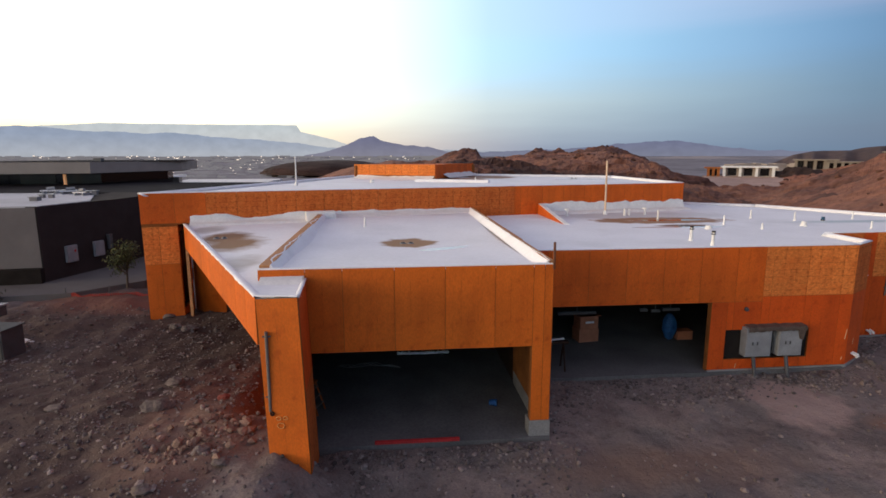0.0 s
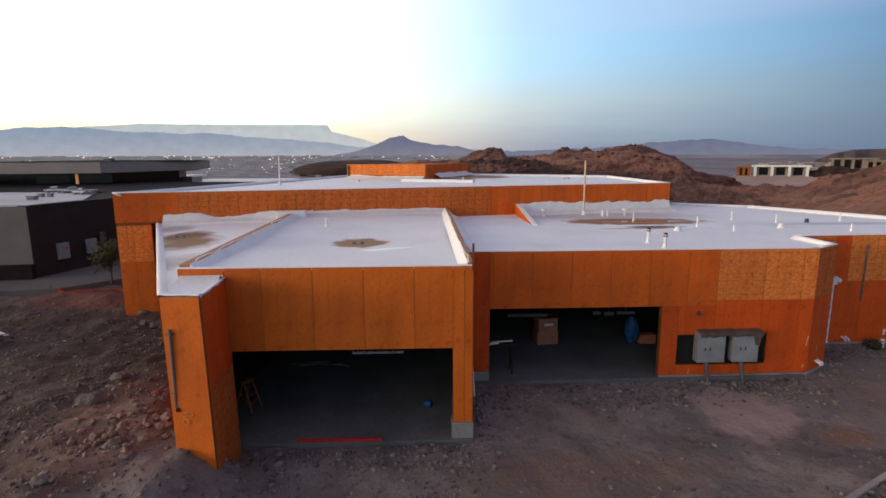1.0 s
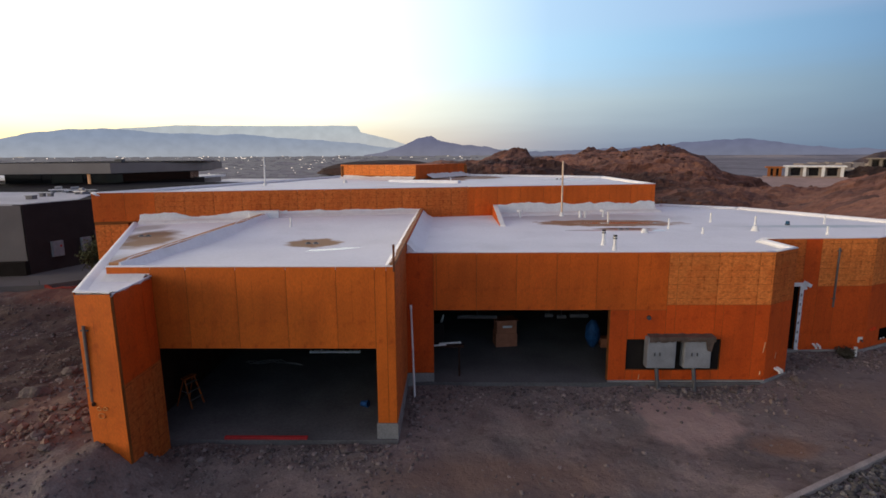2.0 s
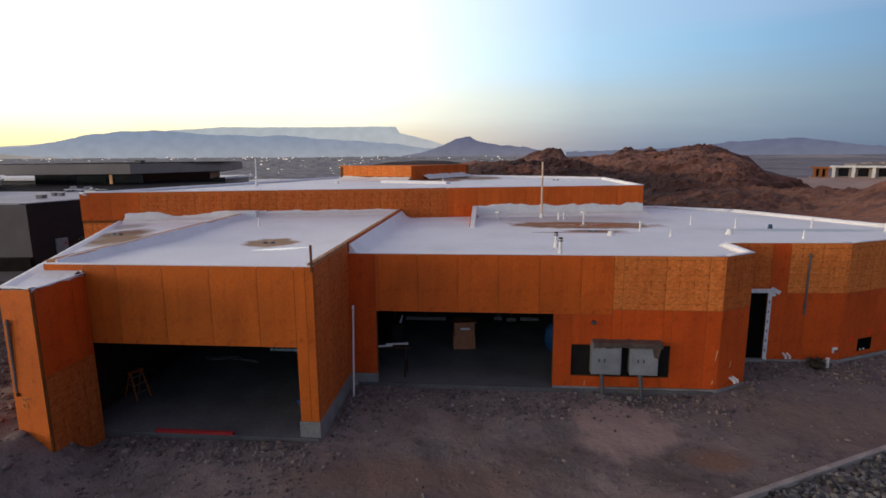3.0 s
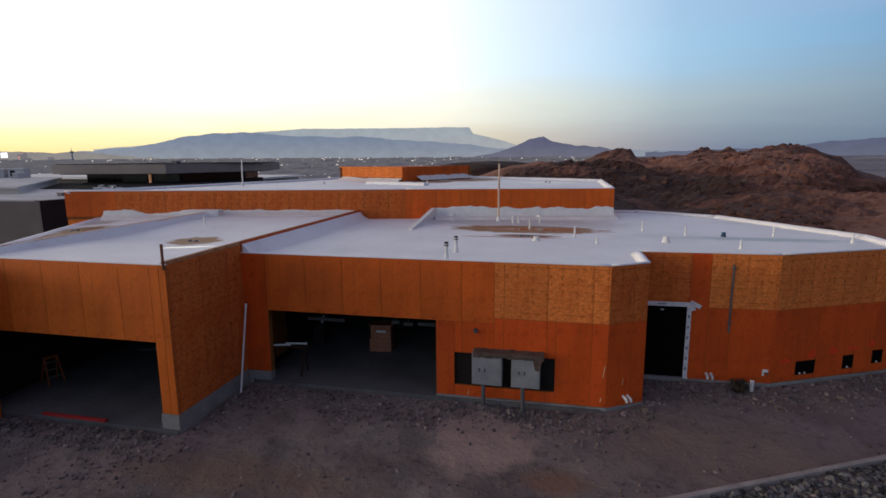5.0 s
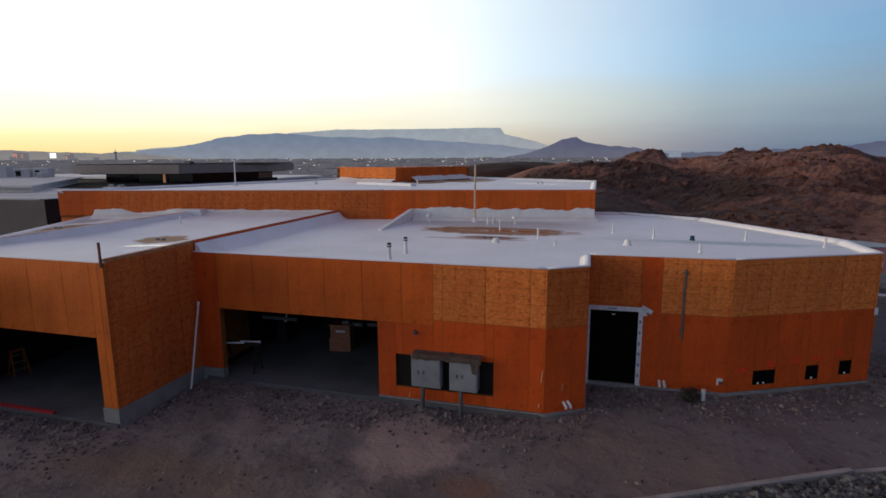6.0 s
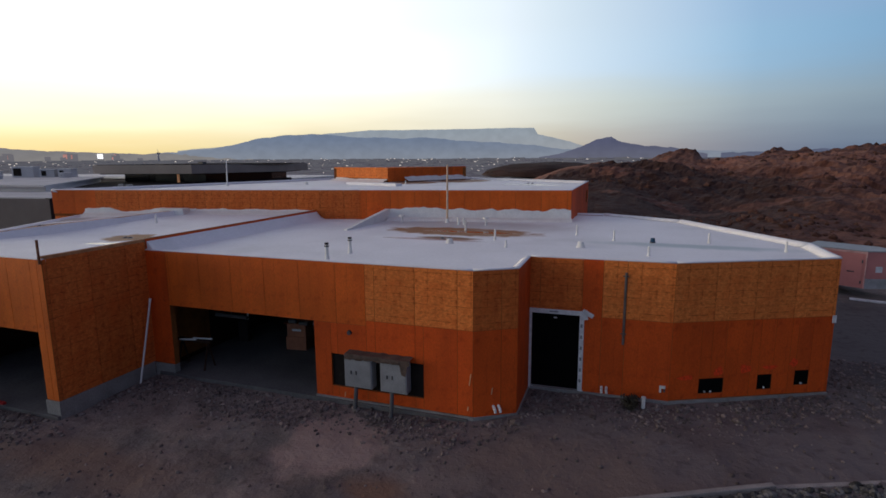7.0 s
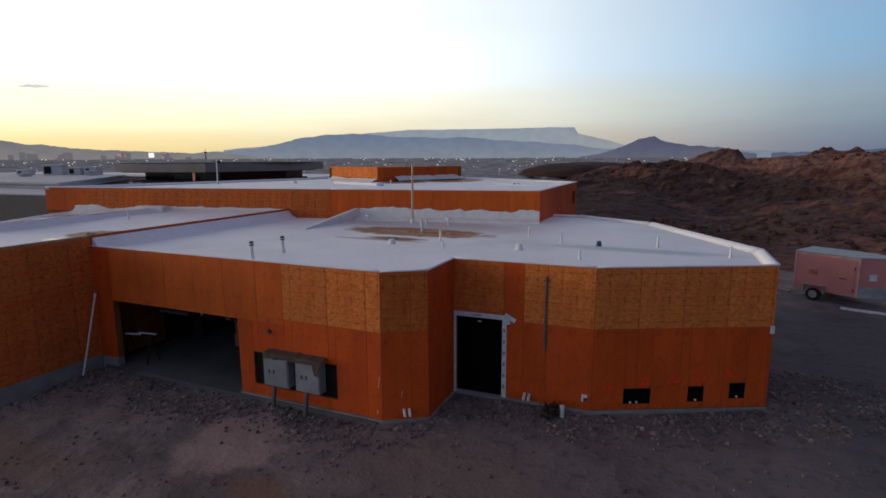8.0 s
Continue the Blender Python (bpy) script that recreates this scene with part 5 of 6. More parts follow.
# ---- on the roofs ----
def pipe_vent(x, y, z0, z1, r=0.036, kind="plain"):
    t = thing("roof_vent_pipe", {"plain": "white plastic vent pipe standing out of the foam roof", "collar": "white vent pipe with a dark collar on a tapered boot", "mushroom": "squat white capped roof vent",
                                 "tee": "white vent pipe with a wide cap on the foam roof"}[kind], "roof vent", "roof vents")
    if kind == "mushroom":
        part("boot", rod((x, y, z0), (x, y, z0 + 0.16), 0.16, 0.07), SKIRT, t)
        part("cap", rod((x, y, z0 + 0.13), (x, y, z1), 0.12, 0.08), WHITE_PLASTIC, t)
        return
    part("boot", rod((x, y, z0 - 0.02), (x, y, z0 + (0.2 if kind == "collar" else 0.09)), 0.085 if kind == "collar" else 0.06, r + 0.008), SKIRT, t)
    part("pipe", rod((x, y, z0), (x, y, z1), r), WHITE_PLASTIC, t)
    if kind == "collar":
        part("collar", rod((x, y, z1 - 0.1), (x, y, z1 - 0.06), r + 0.02), DARK_METAL, t, "dark clamp")
        part("cap", rod((x, y, z1 - 0.03), (x, y, z1 + 0.02), r + 0.012), STUCCO_DARK, t)
    if kind == "tee":
        part("cap", rod((x, y, z1 - 0.02), (x, y, z1 + 0.05), 0.16, 0.13), WHITE_PLASTIC, t)


RZ = 4.36
pipe_vent(10.07, 16.38, RZ, 4.88, 0.05, "collar")
pipe_vent(10.1, 17.72, RZ, 4.86, 0.05, "collar")
for x, y, top in ((16.59, 23.89, 4.76), (18.0, 22.86, 4.74), (21.14, 23.17, 4.72), (19.1, 20.0, 4.66), (13.87, 21.73, 4.77), (12.06, 24.0, 4.8), (14.6, 20.3, 4.6), (23.2, 22.0, 4.7)):
    pipe_vent(x, y, RZ, top)
pipe_vent(16.99, 21.04, RZ, 4.56, kind="mushroom")
pipe_vent(12.5, 20.6, RZ, 4.52, kind="mushroom")
pipe_vent(8.35, 25.9, RZ, 4.66, kind="tee")
pipe_vent(12.4, 26.0, RZ, 4.66, kind="tee")
pipe_vent(11.2, 25.7, RZ, 4.68, 0.06)
pipe_vent(11.45, 25.75, RZ, 4.66, 0.06)
pipe_vent(-1.35, 20.9, 4.6, 4.95)
pipe_vent(-1.5, 33.0, 5.7, 5.86, kind="mushroom")
pipe_vent(5.0, 34.2, 5.7, 5.95)


def roof_drain(x, y, z):
    t = thing("roof_drain", "pair of dark roof drain domes in bare stained foam", "roof drain", "roof drains")
    for dx in (-0.13, 0.13):
        bm = bmesh.new()
        bmesh.ops.create_uvsphere(bm, u_segments=12, v_segments=8, radius=0.08, matrix=Matrix.Translation((x + dx, y, z)) @ Matrix.Diagonal((1, 1, 0.7, 1)))
        dome = part("dome", bm, DARK_METAL, t)
        part("flange", rod((x + dx, y, z - 0.01), (x + dx, y, z + 0.012), 0.11), GREY_METAL, dome)


roof_drain(0.19, 18.1, 4.37)
puddle = thing("puddle", "thin sheet of rain water beside the roof drain", "puddle")
WATER = material("standing_water", (0.55, 0.52, 0.48), 0.03, dark=0.97, bump=0, spec=0.5)
bm = bmesh.new()
edge = []
for k in range(28):
    a = 2 * math.pi * k / 28
    q = 1 + 0.25 * noise.noise((math.cos(a) * 1.5, math.sin(a) * 1.5, 3))
    edge.append(bm.verts.new((1.32 + 0.85 * q * math.cos(a) + 0.1 * math.sin(a), 16.38 + 0.26 * q * math.sin(a) + 0.3 * math.cos(a), 4.465)))
bm.faces.new(edge)
part("film", bm, WATER, puddle)
roof_drain(-6.3, 19.3, 4.46)
roof_drain(12.0, 21.6, 4.36)
roof_drain(12.4, 37.0, 5.7)
bucket_b = thing("capped_pipe", "dark blue capped pipe fitting on the foam roof", "pipe cap")
part("cap", rod((19.3, 22.75, 4.4), (19.3, 22.75, 4.53), 0.085, 0.07), material("teal_cap", (0.012, 0.06, 0.12), 0.6, dark=0.7, scale=5), bucket_b)
part("base", rod((19.3, 22.75, 4.34), (19.3, 22.75, 4.4), 0.095), DARK_METAL, bucket_b)


def pole(x, y, z0, z1, r, mat, label):
    t = thing("roof_pole", label, "pole", "roof poles")
    part("shaft", rod((x, y, z0), (x, y + 0.06, z1), r, r * 0.8), mat, t)
    part("boot", rod((x, y, z0 - 0.03), (x, y, z0 + 0.2), 0.12, r + 0.02), SKIRT, t)


pole(10.45, 26.33, 4.36, 7.04, 0.05, material("unpainted_pole", (0.62, 0.45, 0.32), 0.7), "tall bare pole standing out of the foam roof")
pole(-5.53, 30.33, 5.68, 7.28, 0.04, WHITE_PLASTIC, "slim white pole on the upper roof")

# ---- garages ----
strip = thing("red_board", "red-painted board lying along the garage floor's front edge", "board")
part("board", box(-0.8, 1.32, 12.43, 12.53, G1Z, G1Z + 0.07, 0.01), RED, strip)


def step_ladder():
    t = thing("step_ladder", "short orange fibreglass step ladder standing in the dark garage", "ladder", m=pose(-2.58, 14.4, G1Z, 0, 0, 71) @ Matrix.Scale(0.84, 4))
    for s in (-0.27, 0.27):
        part("rail", rod((s, -0.3, 0), (s * 0.75, 0, 1.0), 0.032, sides=6), LADDER, t)
        part("back_leg", rod((s, 0.35, 0), (s * 0.75, 0.05, 0.98), 0.025, sides=6), LADDER, t)
    for k in range(3):
        z = 0.27 + 0.27 * k
        part("step", box(-0.27 + 0.02 * k, 0.27 - 0.02 * k, -0.36 + 0.3 * z, -0.26 + 0.3 * z, z, z + 0.03), DULL_METAL, t, "dull aluminium step")
    part("top_cap", box(-0.24, 0.24, -0.09, 0.12, 0.98, 1.03), LADDER, t)
    part("brace", rod((-0.2, -0.15, 0.5), (-0.2, 0.17, 0.55), 0.012, sides=6), GREY_METAL, t)


step_ladder()
pail = thing("blue_bucket", "small dark blue bucket lying on the garage floor", "bucket")
part("body", rod((2.4, 14.3, G1Z + 0.09), (2.6, 14.24, G1Z + 0.1), 0.08, 0.1), BLUE, pail)
part("rim", rod((2.58, 14.246, G1Z + 0.1), (2.61, 14.237, G1Z + 0.1), 0.108), BLUE, pail)


def coil(name, pts, r, mat, label, category):
    cu = bpy.data.curves.new(name, "CURVE")
    cu.dimensions, cu.bevel_depth, cu.bevel_resolution = "3D", r, 2
    sp = cu.splines.new("NURBS")
    sp.points.add(len(pts) - 1)
    for p, c in zip(sp.points, pts):
        p.co = (*c, 1)
    sp.use_endpoint_u = True
    cu.materials.append(mat)
    return tagged(new(name, cu), label, category)


WIRE = material("pale_cable", (0.34, 0.33, 0.31), 0.6)
for k in range(3):
    pts = [(-2.0 + 0.22 * i + 0.12 * math.sin(i * 1.9 + k), 17.3 + 0.2 * math.cos(i * 1.3 + k), G1Z + 0.1 + 0.08 * abs(math.sin(i * 2.2 + 2 * k))) for i in range(8)]
    pts = [(-2.2, 17.6, G1Z + 0.02)] + pts + [(-0.1, 17.3, G1Z + 0.02)]
    tagged(coil("cable_coil", pts, 0.008, WIRE, "pale cable lying in loose loops on the garage floor", "cable"), group="garage cables")
foil = thing("foil_roll", "crumpled silver foil lying deep on the garage floor", "foil")
bm = bmesh.new()
rows = []
for i in range(40):
    x, k = -0.2 + i * 0.048, noise.noise((i * 0.45, 0, 0))
    rows.append([bm.verts.new(v) for v in ((x, 18.5, G1Z + 0.002), (x, 18.53 + 0.03 * k, G1Z + 0.06 + 0.06 * k), (x, 18.62, G1Z + 0.07 + 0.08 * noise.noise((i * 0.6, 4, 0))), (x, 18.7, G1Z + 0.002))])
for r0, r1 in zip(rows, rows[1:]):
    for k in range(3):
        bm.faces.new((r0[k], r1[k], r1[k + 1], r0[k + 1]))
part("strip", bm, material("silver_foil", (0.9, 0.89, 0.9), 0.3, metal=0.15, spec=0.8), foil)

stack = thing("cardboard_boxes", "two stacked brown cardboard boxes with a white label in the garage", "boxes", m=pose(7.0, 19.2, G2Z, 0, 0, 8))
part("lower_box", box(-0.4, 0.4, -0.3, 0.3, 0, 0.5, 0.01), CARDBOARD, stack)
part("upper_box", box(-0.36, 0.38, -0.27, 0.3, 0.5, 1.02, 0.01), CARDBOARD, stack)
part("flap", box(-0.46, 0.46, -0.34, -0.1, 1.0, 1.02), CARDBOARD, stack)
part("label", box(-0.15, 0.2, -0.28, -0.272, 0.72, 0.8), WHITE_TAPE, stack, "white paper label")
wrap = thing("blue_wrapped_roll", "upright roll wrapped in blue plastic in the garage", "wrapped roll")
bm = bmesh.new()
bmesh.ops.create_uvsphere(bm, u_segments=20, v_segments=14, radius=1)
for v in bm.verts:
    k = 1 + 0.12 * noise.noise(v.co * 2.5)
    v.co = Vector((10.2 + v.co.x * 0.26 * k, 18.9 + v.co.y * 0.26 * k, G2Z + 0.52 + v.co.z * 0.52 * k))
part("wrap", bm, BLUE, wrap)
case = thing("tool_case", "grey upright tool case with a pale handle in the garage", "case", m=pose(4.5, 19.2, G2Z, 0, 0, 12))
part("body", box(-0.2, 0.2, -0.15, 0.15, 0, 0.85, 0.03), STUCCO_DARK, case)
part("handle", rod((0.12, 0, 0.85), (0.2, -0.05, 1.15), 0.05, 0.03), WHITE_PLASTIC, case, "pale bent handle")
low = thing("brown_carton", "low brown carton on the garage floor", "box")
part("carton", box(10.5, 11.1, 18.8, 19.2, G2Z, G2Z + 0.34, 0.01), CARDBOARD, low)
# duct metal darkened in its colour for the shade under the ceiling
DUCT = material("shade_toned_duct_metal", (0.075, 0.075, 0.078), 0.6, dark=0.8, scale=3)
for i, (x0, x1, y, z) in enumerate(((5.2, 6.5, 17.0, 2.08), (8.1, 8.35, 17.1, 2.1), (8.5, 8.8, 17.1, 2.06), (8.95, 9.55, 17.2, 2.06))):
    t = thing("duct_section", "pale metal duct section hung under the garage ceiling", "duct", "ducts")
    part("tube", rod((x0, y, z), (x1, y, z), 0.065, sides=14), DUCT, t)
    part("hanger", rod(((x0 + x1) / 2, y, z + 0.04), ((x0 + x1) / 2, y, 3.76), 0.012, sides=6), DARK_METAL, t)
for k, (a, b) in enumerate((((4.25, 16.25, 1.33), (4.82, 16.42, 1.33)), ((4.6, 16.5, 1.33), (5.3, 16.62, 1.33)))):
    t = thing("pipe_length", "loose length of white plastic pipe on a trestle", "pipe", "loose pipes")
    part("pipe", rod(a, b, 0.03), WHITE_PLASTIC, t)
    part("coupling", rod(Vector(a).lerp(Vector(b), 0.9), b, 0.042), WHITE_PLASTIC, t)
trestle = thing("trestle", "dark wooden trestle holding pipes in the garage", "trestle")
bm = box(4.0, 5.4, 16.38, 16.56, 1.24, 1.31)
part("beam", bm, DARK_WOOD, trestle)
for x in (4.15, 5.25):
    for s in (-0.25, 0.25):
        part("leg", rod((x, 16.47 + s, G2Z), (x, 16.47, 1.26), 0.03, sides=6), DARK_WOOD, trestle)
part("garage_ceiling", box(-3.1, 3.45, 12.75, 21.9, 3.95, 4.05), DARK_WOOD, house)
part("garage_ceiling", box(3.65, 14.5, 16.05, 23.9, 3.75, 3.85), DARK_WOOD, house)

# ---- site: kerb, gravel, stones ----
KERB_LINE = [(9.5, 8.75), (13.98, 11.08), (18.26, 13.3), (21.75, 15.12), (26.0, 16.9), (34, 20.6)]
kerb = thing("kerb", "low pale concrete kerb edging a bed of dark stones", "kerb", kind="structure")
for k, (p, q) in enumerate(zip(KERB_LINE, KERB_LINE[1:])):
    m, length = along(p, q)
    part("kerb_stone", box(0.01, length - 0.01, -0.08, 0.06, -0.35, 0.34 if k < 3 else 0.27, 0.025), KERB, kerb, m=m)


def icosa():
    bm = bmesh.new()
    bmesh.ops.create_icosphere(bm, subdivisions=1, radius=1)
    v = np.array([tuple(x.co) for x in bm.verts])
    f = np.array([[x.index for x in fc.verts] for fc in bm.faces])
    bm.free()
    return v, f


ICO_V, ICO_F = icosa()


def scatter(name, spots, mat, label, seed):
    """Stones at (x, y, size), pressed into the ground, joined."""
    r, n = np.random.RandomState(seed), len(spots)
    at = np.array([(x, y, ground_z(x, y) + s * 0.22) for x, y, s in spots])
    size = np.array([s for _, _, s in spots])[:, None, None]
    v = ICO_V[None] * (1 + r.uniform(-0.28, 0.28, (n, len(ICO_V), 1))) * r.uniform(0.6, 1.2, (n, 1, 3)) * size
    a = r.uniform(0, 6.28, (n, 1))
    x, y = v[:, :, 0] * np.cos(a) - v[:, :, 1] * np.sin(a), v[:, :, 0] * np.sin(a) + v[:, :, 1] * np.cos(a)
    v = np.stack([x, y, v[:, :, 2] * 0.75], 2) + at[:, None]
    f = ICO_F[None] + (np.arange(n) * len(ICO_V))[:, None, None]
    me = bpy.data.meshes.new(name)
    me.from_pydata(v.reshape(-1, 3).tolist(), [], f.reshape(-1, 3).tolist())
    me.materials.append(mat)
    return tagged(new(name, me), label, "stones", kind="stuff")


def inside_house(x, y):
    if -3.0 < x < 3.75 and y > 12.35:
        return True
    if 3.6 <= x < 15.9 and y > 15.65 + max(0, x - 14.7) * 0.6:
        return True
    if x >= 15.7 and y > 18.25 and y > 18.3 + max(0, x - 19.8) * 0.48 and x < 24.3:
        return True
    return -10.6 < x < -9.1 and y > 22.8


def island(m, amount=0.35):
    """Each joined stone gets its own lightness."""
    nt = m.node_tree
    color, target = base_link(m)
    g, r, s = nt.nodes.new("ShaderNodeNewGeometry"), nt.nodes.new("ShaderNodeMapRange"), nt.nodes.new("ShaderNodeVectorMath")
    nt.links.new(g.outputs["Random Per Island"], r.inputs[0])
    r.inputs[3].default_value, r.inputs[4].default_value = 1 - amount, 1 + amount
    s.operation = "SCALE"
    nt.links.new(color, s.inputs[0])
    nt.links.new(r.outputs[0], s.inputs["Scale"])
    nt.links.new(s.outputs[0], target)
    return m


def rubble_weight(x, y):
    """How thickly stones lie: on the left bank and in bands along the foot of the walls."""
    if x < -2.3:
        return 0.34 + 0.3 * smooth(3.2, 0.8, abs(y - 12 - 0.9 * (x + 8)))
    if x < 14.6:
        pale = smooth(1.7, 1.0, math.hypot(x - 11.6, (y - 13.6) * 0.9))
        band, near = (0.08 + 1.6 * smooth(13.6, 14.8, y)) * (1 - 0.85 * pale), 0.25 + 0.9 * smooth(10.6, 11.8, y)
        k = smooth(2.6, 5.2, x + 0.5 * noise.noise((y, 2, 0)))
        return near * (1 - k) + band * k
    edge = 16.4 if x < 16 else 18.3 + max(0, x - 19.8) * 0.48
    return 0.08 + 1.2 * smooth(2.2, 0.7, edge - y)


rs = random.Random(11)
spots = []
while len(spots) < 30000:
    x, y = rs.uniform(-19, 31), rs.uniform(6.8, 24)
    if inside_house(x, y) or rs.random() > rubble_weight(x, y) * (0.35 + 1.3 * max(0, noise.noise((x * 0.6, y * 0.6, 8)) + 0.12)):
        continue
    spots.append((x, y, 0.010 + 0.06 * rs.random() ** 3.6))
scatter("gravel", spots, island(STONE, 0.42), "grey-brown gravel and broken stones strewn over the soil", 1)
FOOT = [((9.9, 15.7), (14.7, 15.75)), ((14.9, 15.9), (15.75, 16.45)), ((15.9, 16.6), (15.9, 18.1)), ((17.4, 18.2), (19.7, 18.35)), ((19.9, 18.4), (24.3, 20.5)), ((24.4, 20.6), (24.4, 23.0)), ((3.75, 12.7), (3.8, 15.5)), ((-1.9, 12.1), (3.5, 12.3))]
spots = []
for (ax, ay), (bx, by) in FOOT:
    length = math.hypot(bx - ax, by - ay)
    for _ in range(int(26 * length)):
        f, d = rs.random(), 0.04 + abs(rs.gauss(0, 0.34))
        x, y = ax + (bx - ax) * f + d * (by - ay) / length, ay + (by - ay) * f - d * (bx - ax) / length
        if not inside_house(x, y):
            spots.append((x, y, 0.02 + 0.085 * rs.random() ** 2.6))
scatter("foot_rubble", spots, island(material("grey_rubble", (0.15, 0.125, 0.118), 0.95, dark=0.7, scale=2), 0.55), "grey rubble heaped along the foot of the walls", 6)
spots = []
while len(spots) < 240:
    f = rs.random()
    x, y = -3.7 - 1.6 * f + rs.gauss(0, 0.28), 12.1 - 0.9 * f + rs.gauss(0, 0.5)
    if not inside_house(x, y) and not (-3.2 < x < -2.1 and y > 10.6):
        spots.append((x, y, 0.03 + 0.11 * rs.random() ** 2.4))
scatter("clods", spots, island(material("pinkish_clods", (0.21, 0.135, 0.105), 0.95, dark=0.7, scale=2), 0.4), "pinkish clods of dry earth heaped beside the pier", 4)
spots = []
while len(spots) < 1200:
    x, y = rs.uniform(-15, 26), rs.uniform(8, 22)
    if inside_house(x, y) or rs.random() > 0.8 * rubble_weight(x, y) ** 1.6 * (0.3 + 1.5 * max(0, noise.noise((x * 0.9, y * 0.9, 15)) + 0.25)):
        continue
    spots.append((x, y, 0.026 + 0.065 * rs.random() ** 2.8))
scatter("rubble", spots, island(material("pale_rubble", (0.19, 0.15, 0.137), 0.95, dark=0.7, scale=2), 0.6), "fist-sized pale broken rocks on the soil", 2)
spots = []
while len(spots) < 5200:
    k = rs.randrange(1, 5)
    (x0, y0), (x1, y1) = KERB_LINE[k - 1], KERB_LINE[k]
    u, d = rs.random(), rs.uniform(0.1, 2.6)
    L = math.hypot(x1 - x0, y1 - y0)
    spots.append((x0 + (x1 - x0) * u + (y1 - y0) / L * d, y0 + (y1 - y0) * u - (x1 - x0) / L * d, 0.035 + 0.075 * rs.random() ** 1.6))
scatter("dark_stone_bed", spots, island(material("dark_cobble", (0.105, 0.1, 0.096), 0.9, dark=0.6, scale=3), 0.75), "bed of dark mixed river stones beyond the kerb", 3)


def hill_rocks():
    """Blocks of rock strewn over the ridge, joined."""
    r = np.random.RandomState(21)
    vs, fs = [], []
    while len(vs) < 1500:
        b, d = r.uniform(1, 50), 45 * (330 / 45) ** r.uniform(0, 1)
        x, y = 10 + d * math.sin(radians(b)), 2 + d * math.cos(radians(b))
        if noise.noise((x * 0.05, y * 0.05, 3)) < r.uniform(0.0, 0.45):
            continue
        s = (0.1 + 0.42 * r.uniform(0, 1) ** 2.2) * (0.3 + d / 110)
        v = ICO_V * (1 + r.uniform(-0.3, 0.3, (len(ICO_V), 1))) * r.uniform(0.6, 1.3, 3) * s + np.array([x, y, hill_z(x, y) - 0.1 * s])
        fs.append(ICO_F + len(vs) * len(ICO_V))
        vs.append(v)
    me = bpy.data.meshes.new("hill_rocks")
    me.from_pydata(np.concatenate(vs).tolist(), [], np.concatenate(fs).tolist())
    me.materials.append(island(material("hill_stone", (0.085, 0.038, 0.026), 0.95, dark=0.6, scale=0.6), 0.35))
    return tagged(new("hill_rocks", me), "loose red-brown rocks strewn over the ridge", "rocks", kind="stuff")


hill_rocks()


def boulder(x, y, s, mat, label):
    t = thing("boulder", label, "rock", "loose boulders")
    bm = bmesh.new()
    bmesh.ops.create_icosphere(bm, subdivisions=3, radius=1)
    for v in bm.verts:
        k = 1 + 0.35 * noise.fractal(v.co * 1.3 + Vector((x, y, 0)), 1, 2, 4)
        v.co = Vector((x + v.co.x * s * k * 1.2, y + v.co.y * s * k, ground_z(x, y) + s * 0.25 + v.co.z * s * 0.6 * k))
    part("stone", bm, mat, t)


BOULDER = material("grey_boulder", (0.15, 0.118, 0.105), 0.95, dark=0.7, scale=2.5, grain=20, hue=(0.115, 0.093, 0.088))
for x, y, s in ((-6.3, 13.4, 0.3), (-6.45, 15.0, 0.2), (-7.6, 16.4, 0.12), (-5.2, 16.2, 0.1), (-8.3, 21.0, 0.24), (-8.9, 21.3, 0.2), (-9.8, 23.0, 0.2), (-7.2, 20.9, 0.1), (-3.9, 10.6, 0.14), (-4.4, 11.0, 0.17), (-9.1, 14.0, 0.2),
                (2.4, 12.0, 0.15), (2.75, 12.1, 0.11), (13.6, 15.3, 0.13), (16.6, 16.9, 0.16), (15.9, 16.0, 0.15), (-5.0, 9.6, 0.15), (21.5, 17.9, 0.12)):
    boulder(x, y, s, BOULDER, "rough grey-brown boulder lying on the soil")
boulder(-4.75, 13.7, 0.13, material("red_boulder", (0.2, 0.055, 0.042), 0.9, dark=0.7, scale=3), "reddish boulder on the reddish soil")


